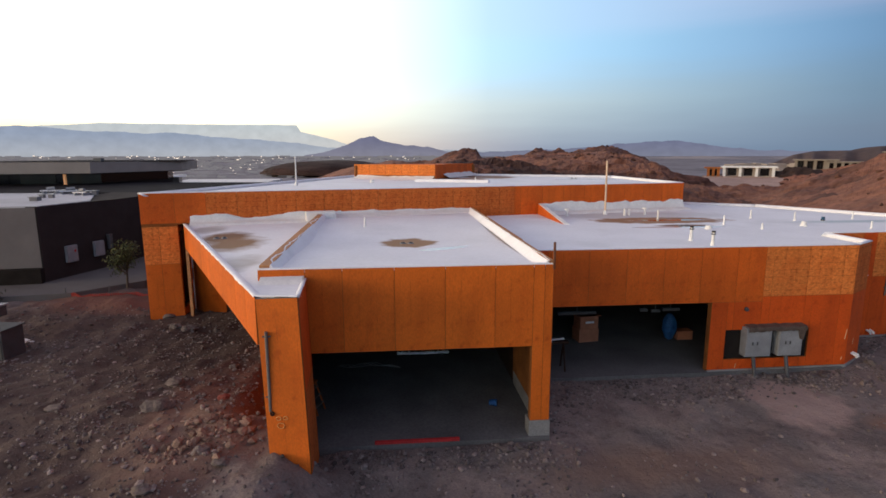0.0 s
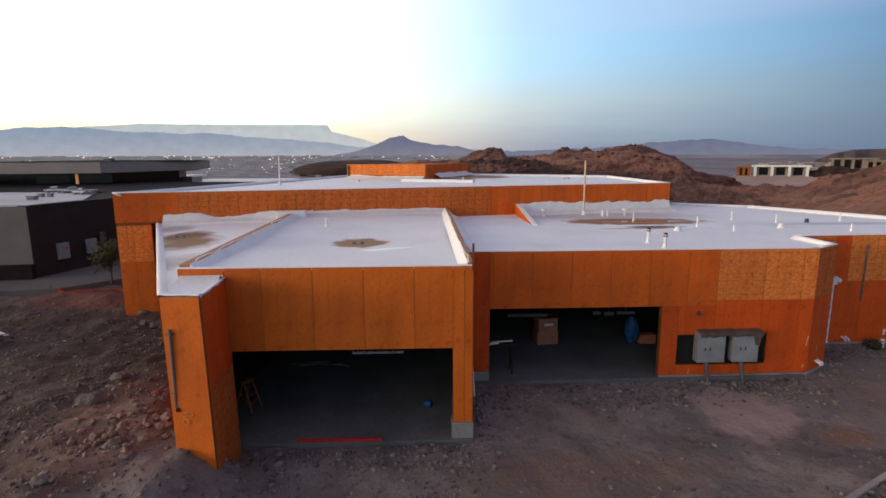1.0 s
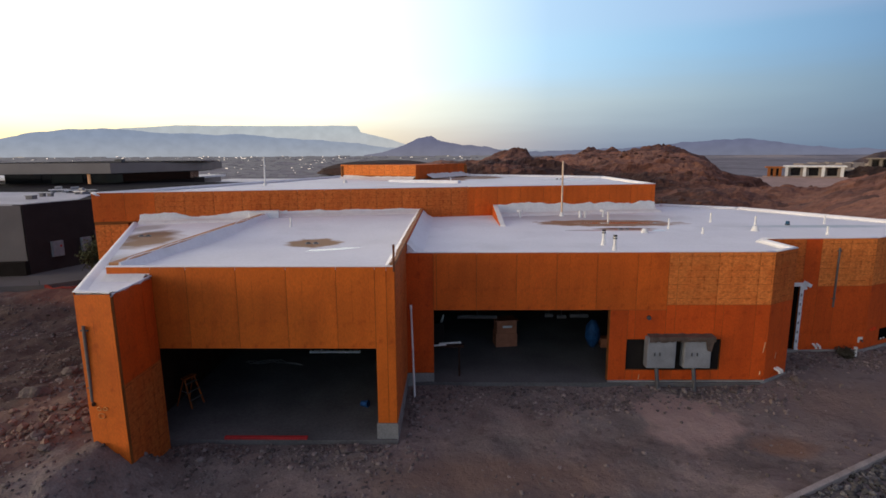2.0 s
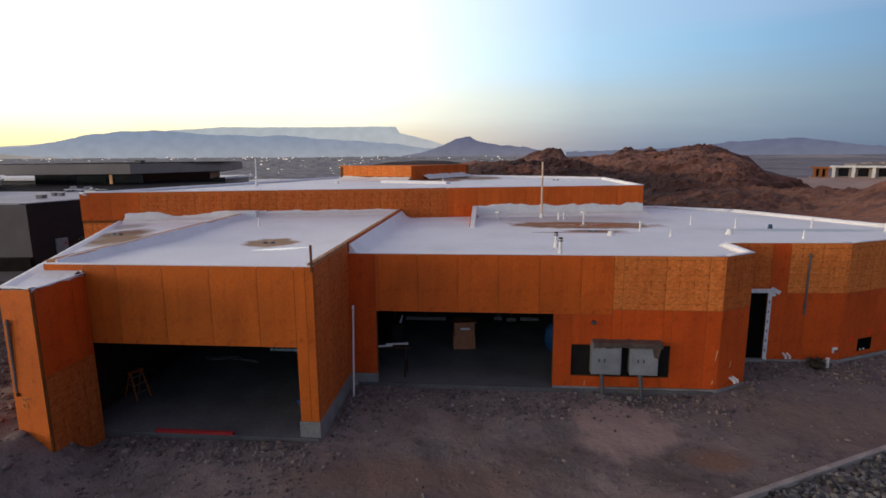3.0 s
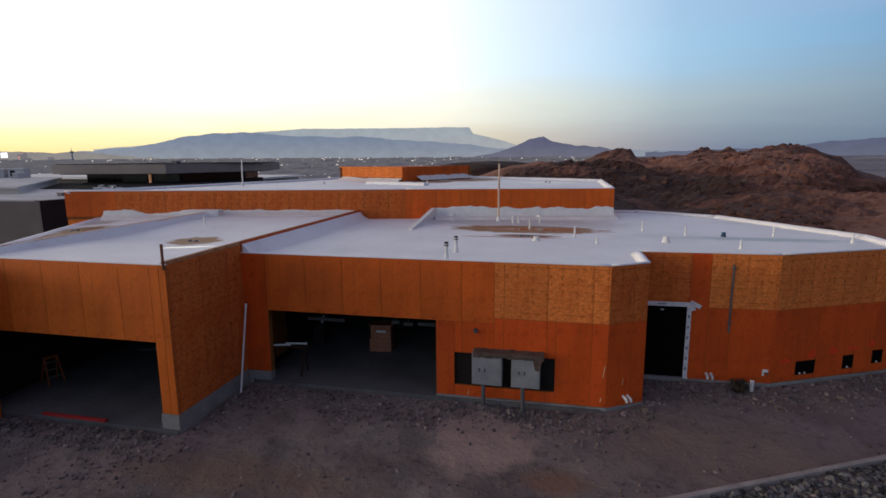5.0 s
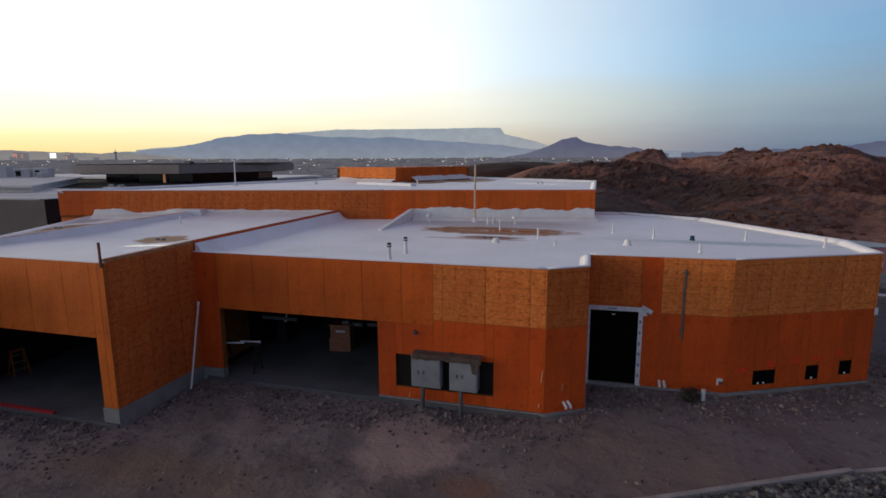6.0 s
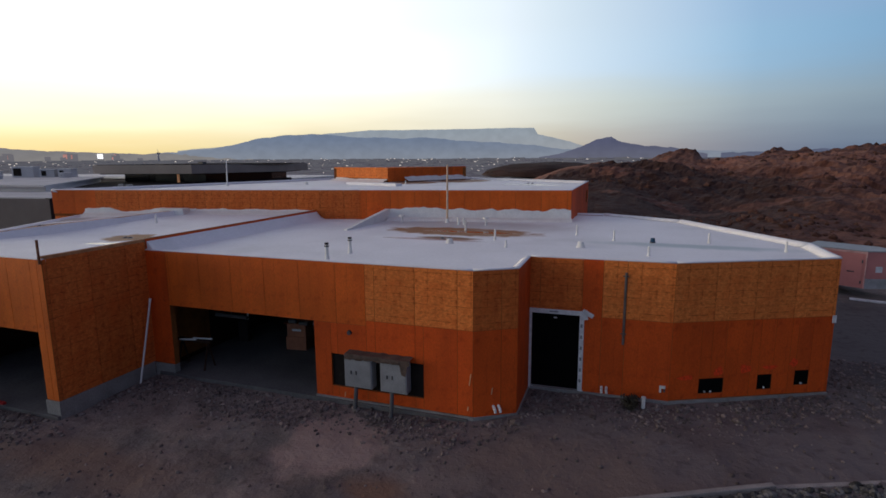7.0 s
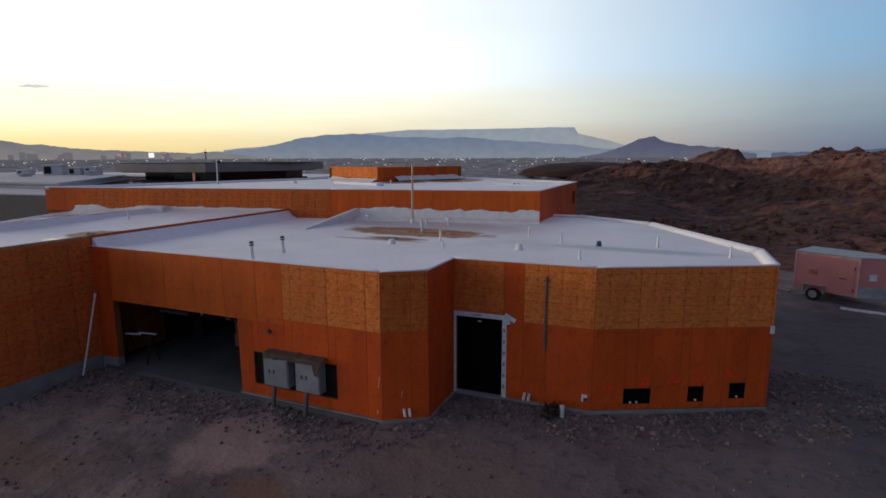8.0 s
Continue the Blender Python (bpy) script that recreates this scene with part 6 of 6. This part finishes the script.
def leafy(name, x, y, z, h, r, trunk, n, label, category, leaf, seed):
    t = thing(name, label, category)
    rr = random.Random(seed)
    bm = bmesh.new()
    if trunk:
        add_rod(bm, (x, y, z - 0.1), (x + 0.05, y, z + trunk), 0.06, 0.04, 8)
    tips = []
    for k in range(9):
        a, e = rr.uniform(0, 6.28), rr.uniform(0.5, 1.3)
        d = Vector((math.cos(a) * math.cos(e), math.sin(a) * math.cos(e), math.sin(e)))
        base = Vector((x + 0.04, y, z + trunk * rr.uniform(0.7, 1)))
        tip = base + Vector((d.x * r, d.y * r, d.z * (h - trunk)))
        add_rod(bm, base, tip, 0.025, 0.008, 5)
        tips.append((base, tip))
    part("trunk", bm, BARK, t)
    vs, fs = [], []
    for k in range(n):
        a, b = rr.choice(tips)
        c = a.lerp(b, rr.uniform(0.35, 1.05)) + Vector((rr.gauss(0, r * 0.22), rr.gauss(0, r * 0.22), rr.gauss(0, r * 0.2)))
        u = Vector((rr.gauss(0, 1), rr.gauss(0, 1), rr.gauss(0, 1))).normalized() * rr.uniform(0.05, 0.1)
        w = u.cross(Vector((rr.gauss(0, 1), rr.gauss(0, 1), 1))).normalized() * 0.025
        i = len(vs)
        vs += [c - u, c + w, c + u, c - w]
        fs.append((i, i + 1, i + 2, i + 3))
    me = bpy.data.meshes.new("crown")
    me.from_pydata([tuple(v) for v in vs], [], fs)
    me.materials.append(leaf)
    crown = new("crown", me)
    crown.parent = t
    return t


leafy("young_tree", -13.0, 26.4, 1.15, 2.2, 0.7, 0.75, 1500, "young green desert tree beside the neighbour's wall", "tree", LEAF, 5)
leafy("shrub", 18.75, 18.0, 0.3, 0.3, 0.3, 0, 700, "low dry shrub at the foot of the wall", "shrub", DRY_BRUSH, 6)
leafy("shrub", -17.8, 24.2, 1.0, 0.5, 0.5, 0, 500, "low dry shrub beside the road", "shrub", DRY_BRUSH, 7)

SCRIBBLE = material("pale_chalk", (0.62, 0.30, 0.10), 0.9)


def on_pier(x, z):
    """A place on the leaning front of the pier."""
    q = LEAN.inverted() @ Vector((x, 10.8, z))
    q.y = 10.7994 - 0.1176 * (q.x + 2.62) - 0.026
    return LEAN @ q


for k, (cx, cz, r) in enumerate(((-2.69, 1.93, 0.055), (-2.55, 1.94, 0.05), (-2.65, 1.77, 0.08))):
    pts = [on_pier(cx + r * math.cos(0.7 * i + k) * (1 + 0.12 * math.sin(2 * i)), cz + r * 0.8 * math.sin(0.7 * i + k)) for i in range(10)]
    tagged(coil("chalk_scribble", pts, 0.008, SCRIBBLE, "pale chalk ring scribbled on the sheathed pier", "chalk mark"), group="chalk marks")
coil("knot_hole", [on_pier(-2.82 + 0.035 * math.cos(i), 2.03 + 0.04 * math.sin(i)) for i in range(8)], 0.018, DARK_WOOD, "dark round knot in the sheathed pier", "knot")

# ---- left of the site ----
part("neighbour_road", prism([(-60, 20.6), (-17.6, 24.5), (-14.8, 25.0), (-12.6, 27.2), (-10.9, 31), (-10.9, 38), (-60, 38)], 0.2, 1.22), PAVING)
tagged(bpy.data.objects["neighbour_road"], "pale concrete driveway beside the grey house", "road", kind="structure")
fence = thing("red_mesh_barrier", "sagging red plastic mesh barrier lying along the soil bank", "barrier")
bm = bmesh.new()
for i in range(60):
    x = -16.4 + 5.0 * i / 59
    y = 25.0 + 0.2 * (x + 15) + 0.15 * math.sin(x * 1.9)
    h = 0.09 + 0.14 * noise.noise((x * 2, 0, 0))
    if h < 0.03:
        continue
    z = ground_z(x, y)
    add_box(bm, x, x + 0.06, y, y + 0.03, z - 0.03, z + h)
part("mesh", bm, RED_FENCE, fence)
for x in (-15.0, -13.3, -11.7):
    part("post", rod((x, 25.0 + 0.2 * (x + 15), 0.4), (x, 25.0 + 0.2 * (x + 15), 1.45), 0.02), DARK_METAL, fence)

box_t = thing("utility_cabinet", "grey metal utility cabinet with a lamp head, on bare soil", "utility box", m=pose(-13.5, 18.6, 0.42, 0, 0, -8))
CABINET = material("dark_grey_cabinet", (0.06, 0.062, 0.067), 0.6, dark=0.85, scale=3)
body = part("body", box(-1.2, 0.45, -0.4, 0.5, 0, 1.2, 0.02), CABINET, box_t)
part("door", box(-0.32, 0.4, -0.415, -0.4, 0.08, 1.05, 0.005), CABINET, body)
part("lid", box(-1.25, 0.5, -0.45, 0.55, 1.2, 1.25, 0.01), CABINET, box_t)
part("stand", rod((-0.2, 0.1, 1.25), (-0.2, 0.1, 1.6), 0.05), GREY_METAL, box_t)
head = part("lamp_head", box(-0.5, 0.15, -0.1, 0.3, 1.6, 1.95, 0.03), DARK_METAL, box_t)
part("hood", box(-0.55, 0.2, -0.14, 0.34, 1.95, 2.0), GREY_METAL, head)
pad = thing("white_board", "white board lying beside the utility cabinet", "board")
part("board", prism([(-14.1, 19.75), (-13.45, 20.2), (-14.3, 20.75), (-14.9, 20.6)], 0.45, 0.61), WHITE_TAPE, pad)


def building(name, label, rings):
    t = thing(name, label, "house")
    for pname, pts, z0, z1, mat in rings:
        part(pname, prism(pts, z0, z1), mat, t)
    return t


A, B = (-17.24, 27.36), (-15.82, 31.82)
building("grey_house", "flat-roofed dark and light grey stucco house with a white roof", [
    ("dark_wall", [A, B, (-15.0, 37.5), (-19.0, 38.2), (-18.2, 27.5)], 0.0, 4.9, STUCCO_DARK),
    ("light_wall", [(-40, 24.6), (-17.3, 27.32), (-18.25, 28.3), (-40, 27.0)], 1.95, 4.86, STUCCO),
    ("plinth", [(-40, 24.2), (-17.2, 27.0), (-17.4, 28.3), (-40, 26.8)], 0.8, 1.94, BLACK_SHEET),
    ("roof", [(-40, 24.8), (-17.3, 27.5), (-16.5, 30.6), (-19.5, 37.0), (-40, 37.0)], 4.4, 4.94, ROOF_PALE),
    ("rear_wing", [(-19, 38.4), (-11.5, 36.6), (-9.5, 52), (-40, 54), (-40, 38.4)], 0.0, 4.75, STUCCO_DARK),
    ("rear_roof", [(-40, 38.5), (-19, 38.5), (-11.6, 36.7), (-9.6, 51.9), (-40, 53.9)], 4.75, 4.85, ROOF_GREY)])
d = Vector((B[0] - A[0], B[1] - A[1], 0)).normalized()
for s, z0, w, h in ((1.2, 1.95, 0.62, 0.85), (2.9, 1.97, 0.6, 0.8)):
    m, _ = along(A, B)
    cab = thing("meter_cabinet", "grey meter cabinet on the dark stucco wall", "electric cabinet", "neighbour cabinets", m=m)
    body = part("body", box(s, s + w, -0.16, -0.002, z0, z0 + h, 0.01), GREY_METAL, cab)
    part("door", box(s + 0.04, s + w - 0.04, -0.175, -0.16, z0 + 0.05, z0 + h - 0.05), GREY_METAL, body)
    if s < 2:
        part("tag", box(s + 0.4, s + 0.5, -0.185, -0.176, z0 + 0.5, z0 + 0.62), RED, body, "red tag")
lamp = thing("wall_lantern", "dark slim wall lantern on the grey house", "lamp", m=along(A, B)[0])
part("body", rod((3.9, -0.15, 2.25), (3.9, -0.15, 3.05), 0.13, 0.16), DARK_METAL, lamp)
part("arm", rod((3.9, -0.15, 2.65), (3.9, 0.0, 2.65), 0.04), DARK_METAL, lamp)
for x, y, w, dd, h in ((-19.5, 30.5, 0.4, 0.4, 0.2), (-20.3, 32.6, 0.25, 0.25, 0.2), (-19.8, 32.6, 0.25, 0.25, 0.2), (-21.2, 36.2, 0.9, 0.4, 0.22), (-19.9, 35.7, 0.8, 0.3, 0.2), (-18.9, 34.8, 0.6, 0.25, 0.25)):
    t = thing("roof_unit", "small grey mechanical unit on the neighbour's roof", "roof unit", "neighbour roof units")
    part("case", box(x, x + w, y, y + dd, 4.93, 4.93 + h, 0.02), UNIT_GREY, t)
    part("cap", box(x - 0.04, x + w + 0.04, y - 0.04, y + dd + 0.04, 4.93 + h, 4.97 + h), GREY_METAL, t)

for x, y, w, turn in ((-22.4, 36.2, 1.0, 10), (-20.9, 35.6, 1.2, 30), (-19.6, 34.6, 0.9, -20)):
    t = thing("roof_rack", "low white pipe rack on the neighbour's pale roof", "roof unit", "rear roof racks", m=pose(x, y, 4.94, 0, 0, turn))
    part("rail", box(0, w, 0, 0.08, 0.16, 0.22), WHITE_TAPE, t)
    part("rail", box(0, w, 0.5, 0.58, 0.16, 0.22), WHITE_TAPE, t)
    for s in (0.1, w - 0.2):
        part("foot", box(s, s + 0.1, 0, 0.58, 0, 0.16), GREY_METAL, t)
    part("duct", rod((w * 0.3, 0.29, 0.3), (w * 0.7, 0.29, 0.34), 0.1), GREY_METAL, t)

F0, F1 = (-25.48, 48.06), (-21.9, 58.3)
flat = building("flat_house", "long low house with a taupe fascia over dark glass", [
    ("fascia", [(-36.89, 45.86), F0, F1, (-23, 66), (-35.89, 66)], 5.85, 6.78, STUCCO_TAUPE),
    ("soffit", [(-36.49, 46.33), (-25.9, 48.4), (-21.7, 58.2), (-23.4, 65), (-35.49, 65)], 5.78, 5.85, BLACK_SHEET),
    ("glass_wall", [(-35.69, 48.69), (-27.5, 50.2), (-23.6, 59), (-25, 64), (-34.89, 64)], 0.0, 5.78, GLASS_DARK),
    ("base_wall", [(-35.89, 48.09), (-27.2, 49.7), (-23.2, 59), (-24.6, 64.5), (-34.89, 64.5)], 0.0, 4.9, STUCCO_DARK),
    ("upper_roof", [(-36.69, 46.14), (-25.8, 48.3), (-21.5, 58.2), (-23.2, 65.7), (-35.69, 65.7)], 6.78, 6.83, ROOF_GREY)])
for k in range(3):
    x0 = -35.3 + 3.4 * k
    y0 = 44.2 + (x0 + 60) * 0.1846
    part("pane", prism([(x0, y0 - 0.06), (x0 + 2.6, y0 + 0.42), (x0 + 2.6, y0 + 0.46), (x0, y0 - 0.02)], 4.92, 5.76), GLASS_GREEN if k % 3 else GLASS_DARK, flat)
part("column", box(-27.95, -27.8, 48.5, 48.7, 4.9, 5.8), LIT_ORANGE, flat, "column with warm orange light put into its emission")
part("vent_box", box(-25.9, -25.3, 49.5, 50.1, 6.83, 7.1), DARK_METAL, flat)
for k, (x, y, w, dd, z, mt) in enumerate(((-62, 66, 26, 14, 4.5, STUCCO), (-95, 60, 30, 22, 4.2, STUCCO_TAUPE), (-75, 90, 22, 14, 3.6, STUCCO), (-45, 80, 18, 16, 3.8, STUCCO_TAUPE), (-120, 95, 40, 20, 2.2, STUCCO), (-30, 92, 16, 14, 2.6, ROOF_GREY), (-90, 130, 30, 20, 0.8, STUCCO_TAUPE), (-55, 140, 26, 20, -1.0, STUCCO))):
    t = thing("far_house", "low flat-roofed pale house further down the slope", "house", "houses down the slope")
    wl = part("wall", box(x - w / 2, x + w / 2, y, y + dd, -16, z), mt, t)
    part("roof", box(x - w / 2 - 0.6, x + w / 2 + 0.6, y - 0.6, y + dd + 0.6, z, z + 0.3), SKIRT, t)
    for j in range(3):
        part("window", box(x - w / 3 + j * w / 4, x - w / 3 + j * w / 4 + w / 9, y - 0.08, y - 0.01, z - 2.2, z - 0.6), GLASS_DARK, wl)


white = thing("white_roofed_house", "low house with a white foam roof between the neighbours", "house")
part("wall", prism([(-62, 30.0), (-24.6, 32.2), (-38.8, 48.2), (-62, 48)], 4.6, 5.3), ROOF_PALE, white)
part("roof", prism([(-62.3, 29.8), (-24.2, 31.8), (-38.8, 48.6), (-62.3, 48.4)], 5.3, 5.45), ROOF_PALE, white)
for x, y, w, h in ((-48.4, 44.9, 2.4, 1.15), (-45.3, 45.9, 1.6, 0.85), (-43.4, 46.6, 1.5, 0.9), (-51.6, 43.8, 1.4, 0.6), (-40.9, 45.0, 0.5, 0.5), (-43.8, 39.8, 0.5, 0.35)):
    t = thing("air_unit", "white air-handling unit with a dark grille on the roof", "roof unit", "white roof units", m=pose(x, y, 5.45, 0, 0, 22))
    part("case", box(0, w, 0, 1.2, 0, h, 0.04), ROOF_PALE, t)
    part("grille", box(0.2, w * 0.45, -0.02, 0.0, 0.15, h - 0.15), BLACK_SHEET, t)
    part("cap", box(-0.05, w + 0.05, -0.05, 1.25, h, h + 0.06), WHITE_TAPE, t)


# ---- right of the site ----
def cargo_trailer():
    ang = math.degrees(math.atan2(-0.54, 0.84))
    t = thing("cargo_trailer", "pink enclosed cargo trailer with a pale roof parked on the soil", "trailer", m=pose(27.35, 35.6, 0.33, 0, 0, ang))
    L, W, z0, z1 = 2.7, 1.9, 0.48, 2.32
    plan = [(0, 0), (L, 0), (L + 1.0, W / 2), (L, W), (0, W)]
    body = part("body", prism(plan, z0, z1), PINK, t)
    part("roof", prism([(-0.03, -0.03), (L + 0.02, -0.03), (L + 1.05, W / 2), (L + 0.02, W + 0.03), (-0.03, W + 0.03)], z1, z1 + 0.06), TRAILER_ROOF, t, "pale grey trailer roof")
    bm = box(-0.02, 0.05, -0.02, 0.02, z0, z1)
    add_box(bm, L - 0.03, L + 0.03, -0.025, 0.02, z0, z1)
    add_box(bm, 0, L, -0.02, 0.0, z1 - 0.1, z1)
    part("trim", bm, material("pale_pink_trim", (0.62, 0.36, 0.33), 0.45), t)
    part("gravel_guard", prism([(L + 0.02, -0.012), (L + 1.01, W / 2 - 0.012), (L + 1.0, W / 2 - 0.002), (L + 0.02, -0.002)], z0, z0 + 0.5), RIM, t, "bright metal stone guard")
    door = part("side_door", box(1.9, 2.55, -0.022, -0.002, z0 + 0.12, z1 - 0.18, 0.006), PINK, t)
    part("handle", box(1.95, 2.25, -0.05, -0.022, 1.25, 1.3), DARK_METAL, door, "dark latch bar")
    part("hinge", box(2.52, 2.58, -0.04, -0.022, 0.7, 0.85), DARK_METAL, door)
    part("hinge", box(2.52, 2.58, -0.04, -0.022, 1.75, 1.9), DARK_METAL, door)
    part("sticker", box(0.65, 1.05, -0.008, -0.002, 1.25, 1.5), material("tan_sticker", (0.45, 0.2, 0.1), 0.6), t, "tan sticker patch")
    part("front_sticker", prism([(L + 0.33, W * 0.165 + 0.13 - 0.15), (L + 0.55, W * 0.275 - 0.02), (L + 0.55, W * 0.275 - 0.01), (L + 0.33, W * 0.165 + 0.14 - 0.15)], 1.3, 1.6), WHITE_TAPE, t)
    for x in (0.95,):
        for y in (0.0, W):
            s = -1 if y == 0 else 1
            wheel = part("wheel", rod((x, y - 0.1 * s, 0.31), (x, y + 0.12 * s, 0.31), 0.31, sides=24), TYRE, t)
            part("rim", rod((x, y + 0.115 * s, 0.31), (x, y + 0.135 * s, 0.31), 0.19, sides=16), RIM, wheel)
            bm = box(x - 0.48, x - 0.4, y - 0.02, y + 0.16 * s, 0.42, 0.78) if s > 0 else box(x - 0.48, x - 0.4, y + 0.16 * s, y, 0.42, 0.78)
            lo, hi = (y, y + 0.18 * s) if s > 0 else (y + 0.18 * s, y)
            add_box(bm, x - 0.48, x + 0.48, lo, hi, 0.74, 0.8)
            add_box(bm, x + 0.4, x + 0.48, lo, hi, 0.42, 0.78)
            part("fender", bm, RIM, t)
    part("axle", rod((0.95, 0.1, 0.34), (0.95, W - 0.1, 0.34), 0.05), DARK_METAL, t)
    part("tail_lamp", box(-0.03, 0.0, 0.1, 0.25, 0.6, 0.75), RED, t)
    part("tongue", box(L + 0.9, L + 2.0, W / 2 - 0.05, W / 2 + 0.05, 0.4, 0.5), DARK_METAL, t)
    part("jack", rod((L + 1.6, W / 2, 0.0), (L + 1.6, W / 2, 0.9), 0.04), DARK_METAL, t)


cargo_trailer()
plank = thing("white_plank", "long white plank lying on the soil beside the trailer", "plank")
m, length = along((28.9, 33.5), (33.3, 32.3))
part("board", box(0, length, 0, 0.2, 0.3, 0.42, 0.01), WHITE_TAPE, plank, m=m)
curb2 = thing("edging", "pale edging line at the foot of the hill behind the trailer", "edging")
m, length = along((25.4, 37.6), (27.3, 36.2))
part("strip", box(0, length, 0, 0.2, 0.25, 0.46, 0.01), KERB, curb2, m=m)


def pavilion(x, y, z, w, d, h, cols, wall_mat, roof_mat, label, turn):
    t = thing("hillside_house", label, "house", "houses on the ridge", m=pose(x, y, z, 0, 0, turn))
    core = part("wall", box(-w / 2 + 1, w / 2 - 1, 1.5, d, -3, h), wall_mat, t)
    part("roof", box(-w / 2 - 0.6, w / 2 + 0.6, -0.8, d + 0.6, h, h + 0.5), roof_mat, t)
    part("base", box(-w / 2 - 1, w / 2 + 1, -1, d + 1, -5, 0), SCREE, t)
    for k in range(cols):
        cx = -w / 2 + 0.6 + (w - 1.2) * k / max(1, cols - 1)
        part("column", box(cx - 0.45, cx + 0.45, -0.4, 0.5, 0, h), roof_mat, t)
    for k in range(cols - 1):
        cx = -w / 2 + 0.6 + (w - 1.2) * (k + 0.5) / max(1, cols - 1)
        part("window", box(cx - w / cols * 0.32, cx + w / cols * 0.32, 1.4, 1.49, 0.3, h - 0.3), GLASS_DARK, core)
    return t


CREAM = material("cream_stucco", (0.24, 0.205, 0.17), 0.9, dark=0.9, scale=0.3)
TAN = material("tan_stucco", (0.12, 0.092, 0.077), 0.9, dark=0.88, scale=0.3)
pavilion(120, 194, -0.6, 4.6, 6, 2.9, 3, CREAM, material("dull_orange_board", (0.36, 0.12, 0.035), 0.85), "small orange-clad unfinished building on the ridge", -28)
pavilion(129.5, 187.5, -0.5, 17, 8, 3.2, 4, STUCCO_TAUPE, SKIRT, "white-roofed open building on the far ridge", -32)
pavilion(165.8, 200, 1.5, 14, 10, 3.6, 5, TAN, CREAM, "tan flat-roofed house with dark windows on the far slope", -38)
pavilion(173.5, 193.6, 1.4, 13, 9, 2.9, 6, TAN, CREAM, "lower tan wing of the house on the far slope", -38)
pavilion(196, 190, 4.2, 16, 8, 4.0, 3, TAN, CREAM, "tan house higher on the slope", -44)


# ---- sheets on the walls ----
def lay_sheets():
    meshes = {}
    for ob, x0, x1, c, d, mat in SHEETS:
        key = (round(x1 - x0, 3), round(d - c, 3), mat.name)
        if key not in meshes:
            meshes[key] = mesh_of(box(0.006, key[0] - 0.006, -0.008, 0, 0.005, key[1] - 0.005), "panel")
            meshes[key].materials.append(mat)
        sheet = new("panel", meshes[key])
        sheet.parent = ob
        sheet.matrix_basis = Matrix.Translation((x0, 0, c))


lay_sheets()
